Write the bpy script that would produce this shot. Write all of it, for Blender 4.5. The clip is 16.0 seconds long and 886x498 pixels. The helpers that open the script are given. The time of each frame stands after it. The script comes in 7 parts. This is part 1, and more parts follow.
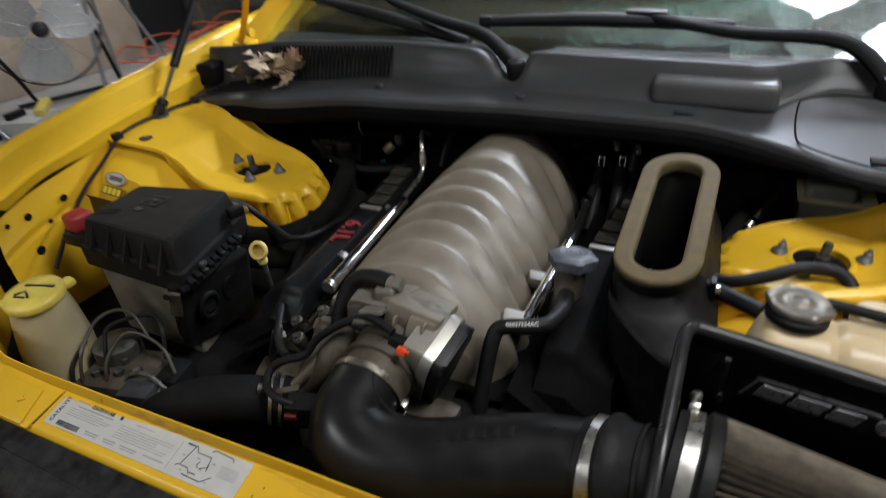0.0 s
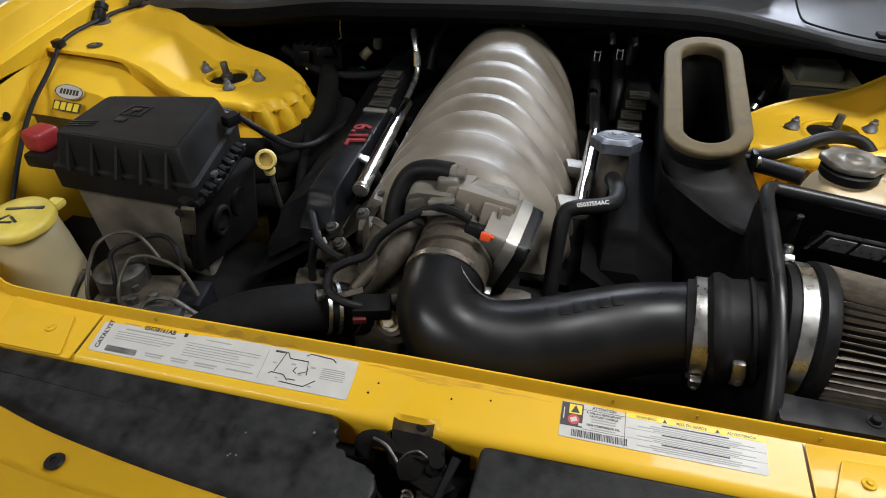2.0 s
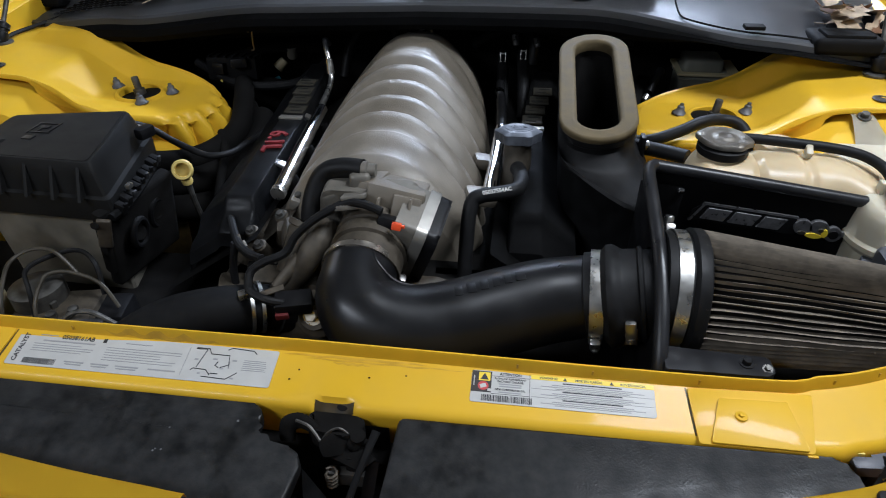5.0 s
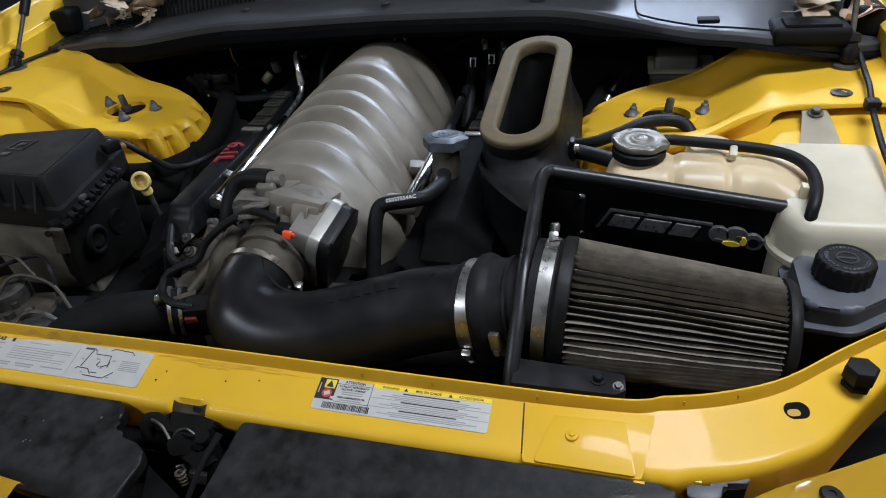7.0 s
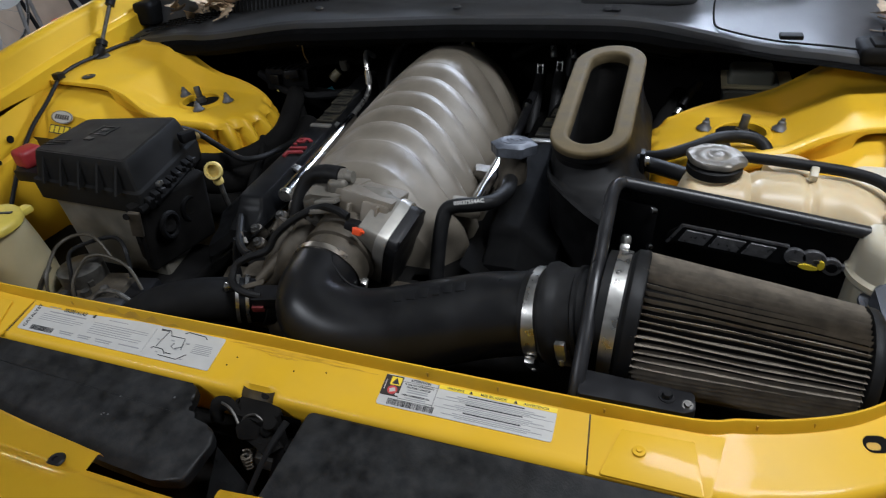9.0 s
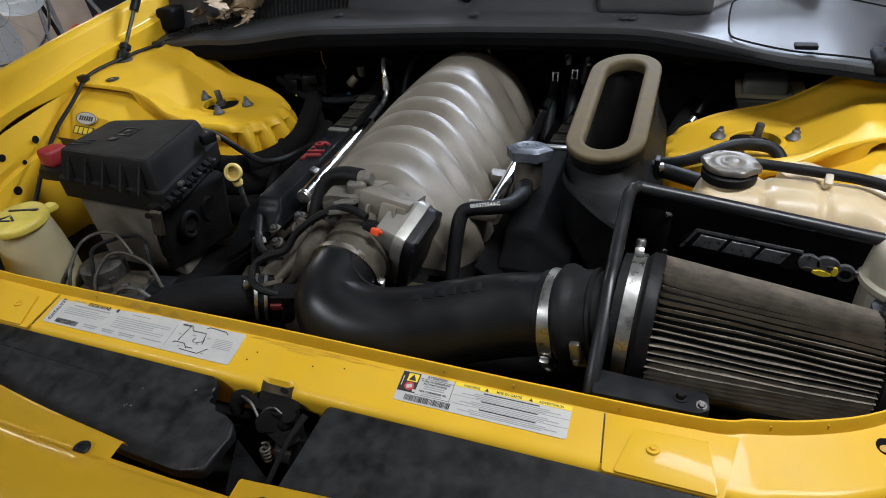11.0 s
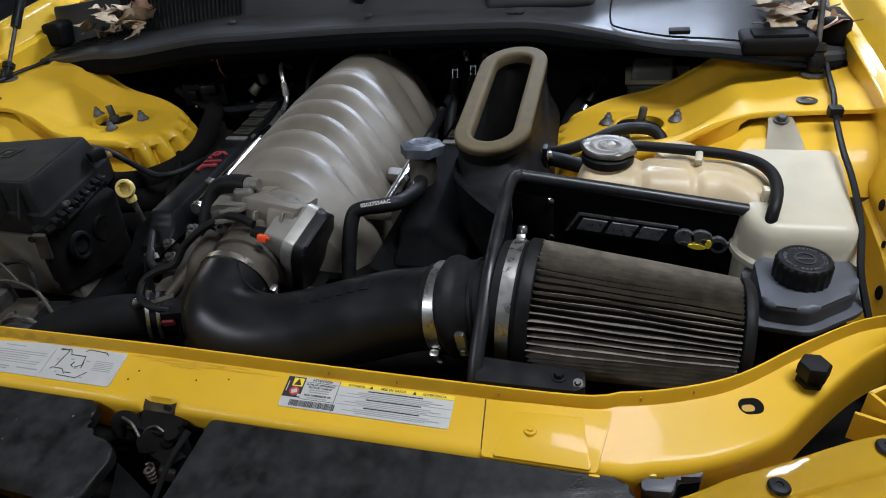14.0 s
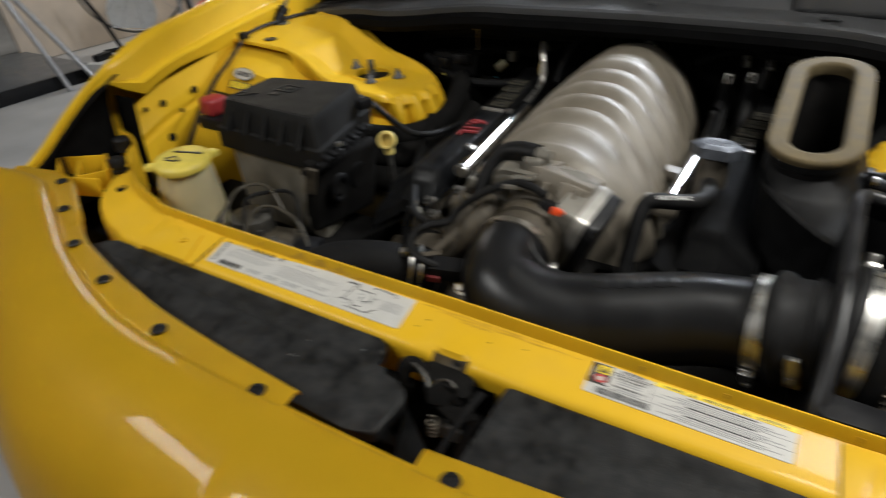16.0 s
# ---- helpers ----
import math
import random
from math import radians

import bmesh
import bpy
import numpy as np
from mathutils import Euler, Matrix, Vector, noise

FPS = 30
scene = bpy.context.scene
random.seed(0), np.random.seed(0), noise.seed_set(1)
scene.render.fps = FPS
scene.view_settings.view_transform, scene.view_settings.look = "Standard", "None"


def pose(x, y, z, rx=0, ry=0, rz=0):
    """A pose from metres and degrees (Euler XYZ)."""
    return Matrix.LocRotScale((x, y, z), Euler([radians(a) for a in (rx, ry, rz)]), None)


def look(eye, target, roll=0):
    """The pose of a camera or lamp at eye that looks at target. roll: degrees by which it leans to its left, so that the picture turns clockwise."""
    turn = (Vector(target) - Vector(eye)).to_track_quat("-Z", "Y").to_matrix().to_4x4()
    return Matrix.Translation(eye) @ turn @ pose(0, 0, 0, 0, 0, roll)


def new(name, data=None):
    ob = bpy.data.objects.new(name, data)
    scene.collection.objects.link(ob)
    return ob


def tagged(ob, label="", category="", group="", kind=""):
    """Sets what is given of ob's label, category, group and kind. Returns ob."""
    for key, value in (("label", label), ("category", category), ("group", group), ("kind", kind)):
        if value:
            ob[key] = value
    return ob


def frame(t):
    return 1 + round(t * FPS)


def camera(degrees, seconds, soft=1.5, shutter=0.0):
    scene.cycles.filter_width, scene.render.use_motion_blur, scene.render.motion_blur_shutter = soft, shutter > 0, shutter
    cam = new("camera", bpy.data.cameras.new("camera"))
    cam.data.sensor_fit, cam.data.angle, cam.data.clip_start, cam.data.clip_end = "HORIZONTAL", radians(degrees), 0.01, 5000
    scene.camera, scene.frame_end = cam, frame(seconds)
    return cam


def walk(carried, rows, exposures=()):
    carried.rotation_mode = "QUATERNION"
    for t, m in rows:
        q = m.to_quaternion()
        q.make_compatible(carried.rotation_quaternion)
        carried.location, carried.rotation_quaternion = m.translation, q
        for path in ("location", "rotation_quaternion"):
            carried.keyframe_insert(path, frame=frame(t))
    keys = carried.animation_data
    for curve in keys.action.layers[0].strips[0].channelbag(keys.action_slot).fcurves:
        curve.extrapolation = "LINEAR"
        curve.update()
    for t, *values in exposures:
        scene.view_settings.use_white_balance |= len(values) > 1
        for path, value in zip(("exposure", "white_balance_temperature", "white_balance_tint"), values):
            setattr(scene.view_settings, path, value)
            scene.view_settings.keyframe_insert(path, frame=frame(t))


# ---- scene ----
cam = camera(71.2, 16.0, 1.0, 0.5)
PATH = [
    (0, (0.379, -0.311, 1.439), (-0.378, 1.223, 0.404), -3.3),
    (0.5, (0.24, -0.352, 1.376), (-0.257, 1.189, 0.203), -1.6),
    (1, (0.168, -0.388, 1.352), (-0.213, 1.132, 0.108), 0.7),
    (1.5, (0.152, -0.39, 1.354), (-0.253, 1.131, 0.12), -0.5),
    (2, (0.157, -0.401, 1.367), (-0.239, 1.147, 0.165), -0.7),
    (2.5, (0.166, -0.412, 1.369), (-0.168, 1.159, 0.178), -0.4),
    (3, (0.172, -0.417, 1.374), (-0.119, 1.184, 0.212), -0.7),
    (5.3, (0.221, -0.446, 1.369), (0.011, 1.159, 0.194), -0.9),
    (5.5, (0.252, -0.439, 1.37), (0.024, 1.169, 0.203), -1.8),
    (6, (0.352, -0.415, 1.371), (0.063, 1.184, 0.206), -2.7),
    (6.5, (0.425, -0.401, 1.36), (-0.008, 1.174, 0.206), -4.9),
    (7, (0.467, -0.393, 1.361), (-0.043, 1.163, 0.211), -6.6),
    (7.5, (0.471, -0.394, 1.357), (-0.07, 1.158, 0.217), -6.7),
    (8, (0.457, -0.398, 1.358), (-0.092, 1.142, 0.206), -5.9),
    (8.5, (0.444, -0.404, 1.36), (-0.137, 1.126, 0.211), -5.3),
    (9, (0.434, -0.406, 1.369), (-0.199, 1.116, 0.236), -5.7),
    (9.2, (0.43, -0.409, 1.378), (-0.217, 1.115, 0.255), -5.5),
    (11.5, (0.43, -0.427, 1.366), (-0.239, 1.1, 0.261), -5.5),
    (12, (0.426, -0.424, 1.365), (-0.249, 1.096, 0.254), -5.9),
    (12.5, (0.425, -0.424, 1.366), (-0.238, 1.099, 0.252), -5.7),
    (13, (0.439, -0.419, 1.362), (-0.171, 1.124, 0.247), -5.7),
    (13.5, (0.476, -0.414, 1.365), (-0.064, 1.17, 0.27), -5.9),
    (14, (0.509, -0.405, 1.353), (-0.004, 1.178, 0.244), -6.5),
    (14.5, (0.498, -0.411, 1.352), (-0.139, 1.123, 0.238), -7.6),
    (15, (0.517, -0.418, 1.353), (-0.102, 1.159, 0.29), -6.8),
    (15.5, (0.439, -0.415, 1.317), (-0.238, 1.106, 0.209), -4.3),
    (16, (0.286, -0.465, 1.315), (-0.58, 0.982, 0.239), -2.0),
]
walk(cam, [(t, look(eye, target, roll)) for t, eye, target, roll in PATH],
     [(0, -1.08, 6150, 10), (0.4, -0.94, 6200, 10), (1.0, -0.66, 6550, 10), (1.5, -0.64, 6400, 10), (2.0, -0.66, 6100, 10), (3.0, -0.74, 5850, 10), (5.3, -0.90, 5500, 10), (6.5, -0.98, 5500, 10), (9.0, -1.00, 5700, 10),
      (11.5, -0.82, 5800, 10), (12.5, -0.85, 5700, 10), (14.0, -1.04, 5600, 10), (14.5, -1.03, 5600, 10), (15.0, -0.92, 5350, 10), (15.5, -0.76, 5950, 9), (16, -0.76, 6400, 8)])

from mathutils.bvhtree import BVHTree

# ---- world, lamps, exposure ----
scene.view_settings.exposure = 0.0
world = bpy.data.worlds.new("garage_dim")
scene.world = world
world.use_nodes = True
world.node_tree.nodes["Background"].inputs[0].default_value = (0.9, 0.95, 1.0, 1)
world.node_tree.nodes["Background"].inputs[1].default_value = 0.02


def area_lamp(name, eye, aim, roll, sx, sy, watts, colour):
    """A tube fitting near the ceiling, or an added fill lamp, facing the point aim."""
    d = bpy.data.lights.new(name, "AREA")
    d.shape, d.size, d.size_y, d.energy, d.color = "RECTANGLE", sx, sy, watts, colour
    ob = new(name, d)
    ob.matrix_world = look(eye, aim, roll)
    return tagged(ob, kind="structure")


LAMPS = [
    ((0.24, 1.77, 2.62), (0.24, 1.78, 0), 24, 1.3, 0.16, 100, (0.90, 0.96, 1.0)),
    ((0.42, 2.75, 2.62), (0.05, 0.70, 0.95), 0, 1.5, 0.30, 185, (0.86, 0.91, 1.0)),
    ((1.15, 0.22, 2.62), (1.05, 0.24, 0), 0, 0.42, 1.2, 82, (1.0, 0.97, 0.92)),
    # added fill for the bumper and front left, no known fitting
    ((-1.10, -1.05, 2.15), (-0.95, -0.85, 0), 0, 1.2, 0.30, 34, (1.0, 0.97, 0.93)),
    # unseen lamp added to brighten the garage behind
    ((-4.4, 3.2, 2.62), (-4.4, 3.21, 0), 0, 1.3, 0.20, 62, (1.0, 0.97, 0.93)),
]
for eye, aim, roll, sx, sy, watts, tone in LAMPS:
    area_lamp("ceiling_and_fill_lamp", eye, aim, roll, sx, sy, watts, tone)


# ---- materials ----
def material(name, colour, rough=0.5, metal=0.0, coat=0.0, spots=0.0, scale=30.0, bump=0.0, bump_scale=200.0,
             dust=None, dust_amount=0.0, rough_var=0.1, trans=0.0, sss=0.0, per_object=0.0, spec=0.5, coat_rough=0.13):
    m = bpy.data.materials.new(name)
    m.use_nodes = True
    nt = m.node_tree
    n, l = nt.nodes, nt.links
    b = n["Principled BSDF"]
    b.inputs["Base Color"].default_value = (*colour, 1)
    b.inputs["Roughness"].default_value = rough
    b.inputs["Metallic"].default_value = metal
    b.inputs["Coat Weight"].default_value = coat
    b.inputs["Coat Roughness"].default_value = coat_rough
    b.inputs["Transmission Weight"].default_value = trans
    b.inputs["Specular IOR Level"].default_value = spec
    if sss:
        b.inputs["Subsurface Weight"].default_value = sss
        b.inputs["Subsurface Radius"].default_value = (0.02, 0.015, 0.01)
        b.inputs["Subsurface Scale"].default_value = 0.5
    co = n.new("ShaderNodeTexCoord")
    big = n.new("ShaderNodeTexNoise")
    big.inputs["Scale"].default_value, big.inputs["Detail"].default_value = scale, 6
    fine = n.new("ShaderNodeTexNoise")
    fine.inputs["Scale"].default_value, fine.inputs["Detail"].default_value = bump_scale, 4
    for t in (big, fine):
        l.new(co.outputs["Object"], t.inputs["Vector"])
    col = None
    if spots or dust:
        ramp = n.new("ShaderNodeValToRGB")
        ramp.color_ramp.elements[0].position, ramp.color_ramp.elements[1].position = 0.35, 0.7
        a = [max(0.0, c * (1 - spots)) for c in colour]
        z = [min(1.0, c * (1 + spots * 0.7)) for c in colour]
        ramp.color_ramp.elements[0].color, ramp.color_ramp.elements[1].color = (*a, 1), (*z, 1)
        l.new(big.outputs["Fac"], ramp.inputs["Fac"])
        col = ramp.outputs["Color"]
    if dust:
        geo = n.new("ShaderNodeNewGeometry")
        sep = n.new("ShaderNodeSeparateXYZ")
        l.new(geo.outputs["Normal"], sep.inputs[0])
        up = n.new("ShaderNodeMapRange")
        up.inputs["From Min"].default_value, up.inputs["From Max"].default_value = 0.2, 1.0
        l.new(sep.outputs["Z"], up.inputs["Value"])
        mid = n.new("ShaderNodeTexNoise")
        mid.inputs["Scale"].default_value, mid.inputs["Detail"].default_value = scale * 2.7, 8
        l.new(co.outputs["Object"], mid.inputs["Vector"])
        mr = n.new("ShaderNodeMapRange")
        mr.inputs["From Min"].default_value, mr.inputs["From Max"].default_value = 0.35, 0.7
        mr.inputs["To Max"].default_value = dust_amount
        l.new(mid.outputs["Fac"], mr.inputs["Value"])
        mul = n.new("ShaderNodeMath")
        mul.operation = "MULTIPLY"
        l.new(up.outputs[0], mul.inputs[0])
        l.new(mr.outputs[0], mul.inputs[1])
        mix = n.new("ShaderNodeMix")
        mix.data_type = "RGBA"
        l.new(mul.outputs[0], mix.inputs["Factor"])
        l.new(col, mix.inputs["A"])
        mix.inputs["B"].default_value = (*dust, 1)
        col = mix.outputs["Result"]
    if per_object:
        info = n.new("ShaderNodeObjectInfo")
        hsv = n.new("ShaderNodeHueSaturation")
        rng = n.new("ShaderNodeMapRange")
        rng.inputs["To Min"].default_value, rng.inputs["To Max"].default_value = 1 - per_object, 1 + per_object
        l.new(info.outputs["Random"], rng.inputs["Value"])
        l.new(rng.outputs[0], hsv.inputs["Value"])
        if col:
            l.new(col, hsv.inputs["Color"])
        else:
            hsv.inputs["Color"].default_value = (*colour, 1)
        col = hsv.outputs["Color"]
    if col:
        l.new(col, b.inputs["Base Color"])
    if rough_var:
        rr = n.new("ShaderNodeMapRange")
        rr.inputs["From Min"].default_value, rr.inputs["From Max"].default_value = 0.3, 0.7
        rr.inputs["To Min"].default_value = max(0.02, rough - rough_var)
        rr.inputs["To Max"].default_value = min(1.0, rough + rough_var)
        l.new(big.outputs["Fac"], rr.inputs["Value"])
        l.new(rr.outputs[0], b.inputs["Roughness"])
    if bump:
        bp = n.new("ShaderNodeBump")
        bp.inputs["Strength"].default_value, bp.inputs["Distance"].default_value = bump, 0.001
        l.new(fine.outputs["Fac"], bp.inputs["Height"])
        l.new(bp.outputs[0], b.inputs["Normal"])
    return m


YELLOW = material("yellow_paint", (0.73, 0.440, 0.018), 0.40, coat=0.16, coat_rough=0.05, spec=0.20, spots=0.06, scale=9, rough_var=0.08, bump=0.02, bump_scale=90,
                  dust=(0.55, 0.45, 0.25), dust_amount=0.06)
BODYPAINT = material("polished_yellow_paint", (0.75, 0.465, 0.020), 0.42, coat=0.50, coat_rough=0.03, spec=0.14, spots=0.05, scale=9, rough_var=0.06, bump=0.015, bump_scale=60)
# dimmer copy of the yellow, standing in for shade in notches and holes
YELLOW_DULL = material("yellow_dimmed_for_recesses", (0.50, 0.28, 0.014), 0.5, coat=0.15, spots=0.15, scale=14, rough_var=0.12,
                       dust=(0.30, 0.22, 0.09), dust_amount=0.12)
BLACK = material("black_plastic", (0.008, 0.008, 0.009), 0.44, spec=0.25, spots=0.3, scale=25, bump=0.12, bump_scale=700, rough_var=0.1,
                 dust=(0.16, 0.15, 0.13), dust_amount=0.025)
COVER = material("scuffed_black_plastic", (0.010, 0.0105, 0.0112), 0.52, spec=0.3, spots=0.4, scale=30, bump=0.35, bump_scale=420, rough_var=0.2,
                 dust=(0.15, 0.145, 0.135), dust_amount=0.09)
GREYBLACK = material("grey_black_plastic", (0.032, 0.033, 0.036), 0.48, spec=0.4, spots=0.15, scale=20, bump=0.1, bump_scale=900,
                     dust=(0.2, 0.19, 0.18), dust_amount=0.08)
COILLID = material("satin_black_cover_plastic", (0.017, 0.0175, 0.019), 0.38, spec=0.32, spots=0.3, scale=22, bump=0.1, bump_scale=700, dust=(0.14, 0.135, 0.125), dust_amount=0.03)
MATTBLACK = material("dull_black_plastic", (0.006, 0.006, 0.0065), 0.7, spec=0.14, spots=0.3, scale=25, bump=0.15, bump_scale=700, dust=(0.12, 0.115, 0.10), dust_amount=0.04)
LIDTOP = material("worn_matt_black_plastic", (0.012, 0.0118, 0.0115), 0.6, spec=0.15, spots=0.3, scale=14, bump=0.2, bump_scale=900, dust=(0.12, 0.12, 0.11), dust_amount=0.05)
COWLMAT = material("grey_weathered_cowl_plastic", (0.092, 0.093, 0.097), 0.45, spec=0.62, coat=0.12, coat_rough=0.20, spots=0.15, scale=8, bump=0.1, bump_scale=800,
                   dust=(0.2, 0.2, 0.2), dust_amount=0.12)
RUBBER = material("black_rubber", (0.008, 0.008, 0.0085), 0.55, spec=0.22, spots=0.3, scale=40, bump=0.08, bump_scale=500,
                  dust=(0.15, 0.14, 0.12), dust_amount=0.03)
TUBE = material("satin_black_moulded_tube", (0.008, 0.008, 0.0088), 0.33, spec=0.48, spots=0.2, scale=18, bump=0.03, bump_scale=500, rough_var=0.07,
                dust=(0.12, 0.12, 0.11), dust_amount=0.03)
SEAL = material("faded_olive_foam_seal", (0.118, 0.090, 0.046), 0.75, spec=0.25, spots=0.22, scale=45, bump=0.25, bump_scale=900)
CAST = material("silver_painted_casting", (0.182, 0.158, 0.122), 0.39, metal=0.05, spec=0.70, spots=0.18, scale=16, bump=0.45, bump_scale=900,
                dust=(0.3, 0.26, 0.2), dust_amount=0.2)
ALU = material("cast_aluminium", (0.18, 0.168, 0.142), 0.5, metal=0.25, spots=0.2, scale=35, bump=0.3, bump_scale=1100,
               dust=(0.22, 0.19, 0.15), dust_amount=0.4)
DIRTYALU = material("oily_aluminium", (0.082, 0.069, 0.051), 0.55, metal=0.3, spots=0.45, scale=40, bump=0.4, bump_scale=600,
                    dust=(0.12, 0.098, 0.068), dust_amount=0.5)
MACHINED = material("machined_aluminium", (0.40, 0.385, 0.35), 0.38, metal=0.6, spots=0.08, scale=60, rough_var=0.08)
CHROME = material("chrome", (0.85, 0.85, 0.86), 0.12, metal=1.0, spots=0.05, scale=60, rough_var=0.05)
STEEL = material("zinc_plated_steel", (0.58, 0.57, 0.54), 0.32, metal=0.95, spots=0.12, scale=80, rough_var=0.1)
ZINC = material("dull_stamped_zinc", (0.23, 0.21, 0.18), 0.42, metal=0.65, spec=0.3, spots=0.2, scale=70, bump=0.1, bump_scale=700, rough_var=0.12)
PIPE = material("dull_tan_coated_pipe", (0.060, 0.052, 0.038), 0.5, metal=0.2, spots=0.25, scale=60)
DULLBAND = material("bronzed_dull_clamp_steel", (0.38, 0.345, 0.29), 0.30, metal=0.85, spots=0.25, scale=70, rough_var=0.1)
DULLNUT = material("dull_grey_phosphate_nut", (0.13, 0.13, 0.135), 0.5, metal=0.3, spots=0.3, scale=90, bump=0.2, bump_scale=900)
DARKSTEEL = material("dark_steel", (0.12, 0.115, 0.105), 0.5, metal=0.7, spots=0.4, scale=70, bump=0.2, bump_scale=600)
# near-black that holds the deep bay's shade as well as grimy black parts
SHADEBLACK = material("near_black_for_shade_and_grime", (0.007, 0.0065, 0.006), 0.9, spots=0.5, scale=30, bump=0.3, bump_scale=300, spec=0.15, rough_var=0.05)
AMBERTANK = material("amber_stained_translucent_plastic", (0.60, 0.475, 0.29), 0.36, spec=0.4, spots=0.16, scale=9, sss=0.35, rough_var=0.08)
TANK = material("yellowed_translucent_plastic", (0.62, 0.565, 0.43), 0.38, spec=0.35, spots=0.16, scale=7, sss=0.35, rough_var=0.08)
BOTTLE = material("cloudy_white_plastic", (0.50, 0.44, 0.27), 0.42, spots=0.15, scale=9, sss=0.3)
CAPYELLOW = material("yellow_moulded_cap", (0.72, 0.58, 0.10), 0.45, spots=0.15, scale=40)
CAPYELLOW_PALE = material("pale_yellow_handle", (0.72, 0.56, 0.17), 0.42, spots=0.12, scale=60)
RED = material("red_plastic", (0.33, 0.028, 0.030), 0.45, spots=0.15, scale=60)
FIGURERED = material("dull_red_figures", (0.20, 0.018, 0.020), 0.5, spots=0.2, scale=80)
DARKRED = material("dirty_red_plastic", (0.16, 0.02, 0.02), 0.55, spots=0.3, scale=60)
ORANGERED = material("orange_red_clip", (0.85, 0.09, 0.02), 0.4)
GREYBOX = material("grey_moulded_plastic", (0.175, 0.162, 0.132), 0.55, spots=0.3, scale=22, dust=(0.22, 0.2, 0.16), dust_amount=0.3)
PAPER = material("white_label_paper", (0.53, 0.522, 0.495), 0.45, spots=0.05, scale=60)
BADGE = material("brushed_badge_metal", (0.30, 0.30, 0.31), 0.34, metal=0.7, spots=0.25, scale=120)
MARK = material("grey_brown_raised_mark", (0.040, 0.036, 0.026), 0.55)
# blue-grey tint that puts a cool sheen into the cap's black plastic
CAPGREY = material("cap_plastic_with_cool_sheen_tint", (0.085, 0.092, 0.108), 0.45, spec=0.4, spots=0.35, scale=60, bump=0.3, bump_scale=500)
SATINGREY = material("satin_dark_grey_moulding", (0.085, 0.090, 0.105), 0.42, spec=0.45, spots=0.2, scale=18, bump=0.08, bump_scale=600, dust=(0.2, 0.2, 0.2), dust_amount=0.08)
INK = material("black_ink", (0.03, 0.03, 0.032), 0.5)
GREYINK = material("grey_ink", (0.32, 0.32, 0.32), 0.5)
LABELYELLOW = material("label_yellow", (0.82, 0.62, 0.03), 0.45)
LABELDARK = material("label_dark_brown", (0.035, 0.028, 0.026), 0.45)
LABELRED = material("label_red", (0.5, 0.06, 0.06), 0.45)
PLEAT = material("grey_brown_filter_cotton", (0.185, 0.157, 0.120), 0.85, spots=0.35, scale=50, bump=0.3, bump_scale=1500)
CONCRETE = material("garage_concrete", (0.42, 0.41, 0.40), 0.6, spots=0.18, scale=2.0, bump=0.15, bump_scale=60)
WALLPAINT = material("garage_wall_paint", (0.45, 0.44, 0.41), 0.7, spots=0.06, scale=1.5)
CEILPAINT = material("garage_ceiling_paint", (0.32, 0.32, 0.315), 0.8, spots=0.05, scale=1.5)
PLYWOOD = material("pale_plywood", (0.60, 0.50, 0.40), 0.6, spots=0.12, scale=5)
LEAF = material("dry_leaf", (0.46, 0.35, 0.23), 0.75, spots=0.35, scale=60, per_object=0.3)
LEAFRED = material("red_brown_leaf", (0.20, 0.10, 0.05), 0.75, spots=0.35, scale=60)
WIREYELLOW = material("tan_wire", (0.5, 0.36, 0.16), 0.5)
ORANGE = material("orange_cord", (0.75, 0.16, 0.07), 0.5)
FANCLEAR = material("milky_fan_plastic", (0.75, 0.77, 0.78), 0.35, trans=0.25, spots=0.05)
GLASS = material("windscreen_glass", (0.70, 0.82, 0.78), 0.02, trans=1.0, rough_var=0.0)
COWLDASH = material("dark_olive_dashboard", (0.006, 0.0058, 0.0045), 0.75, spec=0.15, spots=0.15, scale=12, bump=0.2, bump_scale=600)
CLOTH = material("pale_grey_cabin_cloth", (0.50, 0.51, 0.49), 0.85, spots=0.08, scale=4, bump=0.2, bump_scale=400)
# clamp steel with the warm reflection of the yellow put into its colour
TANBAND = material("clamp_steel_with_warm_reflection", (0.40, 0.32, 0.21), 0.40, metal=0.4, spots=0.2, scale=70, rough_var=0.1)
# dark yellow: painted shade on apron and latch recess, dirt in the seams
SHADEYELLOW = material("dark_yellow_for_shade_and_dirt", (0.055, 0.036, 0.009), 0.55, spots=0.4, scale=60, bump=0.1, bump_scale=400)
RESERVOIR = material("dim_grey_green_plastic", (0.20, 0.20, 0.165), 0.5, spots=0.15, scale=12, sss=0.2)
TRIM = material("satin_rubber_edge_trim", (0.016, 0.016, 0.0175), 0.36, spec=0.5, spots=0.2, scale=30, bump=0.05, bump_scale=500)
STREAK = material("dirt_rubbed_yellow", (0.60, 0.345, 0.015), 0.5, spots=0.18, scale=50)
TEAL = material("teal_connector", (0.05, 0.22, 0.28), 0.5)
COPPER = material("browned_copper", (0.22, 0.10, 0.05), 0.5, metal=0.4, spots=0.3, scale=80)
BRASS = material("brassy_terminal", (0.5, 0.36, 0.14), 0.4, metal=0.8)
TOUCH = material("worn_grey_steel_stand", (0.42, 0.42, 0.43), 0.4, metal=0.6, spots=0.15, scale=30)

# ---- mesh helpers ----
BASE = {}


def thing(name, base, label, category, group="", kind=""):
    ob = new(name)
    ob.empty_display_size = 0.02
    ob.location = base
    BASE[ob.name] = Vector(base)
    return tagged(ob, label, category, group, kind)


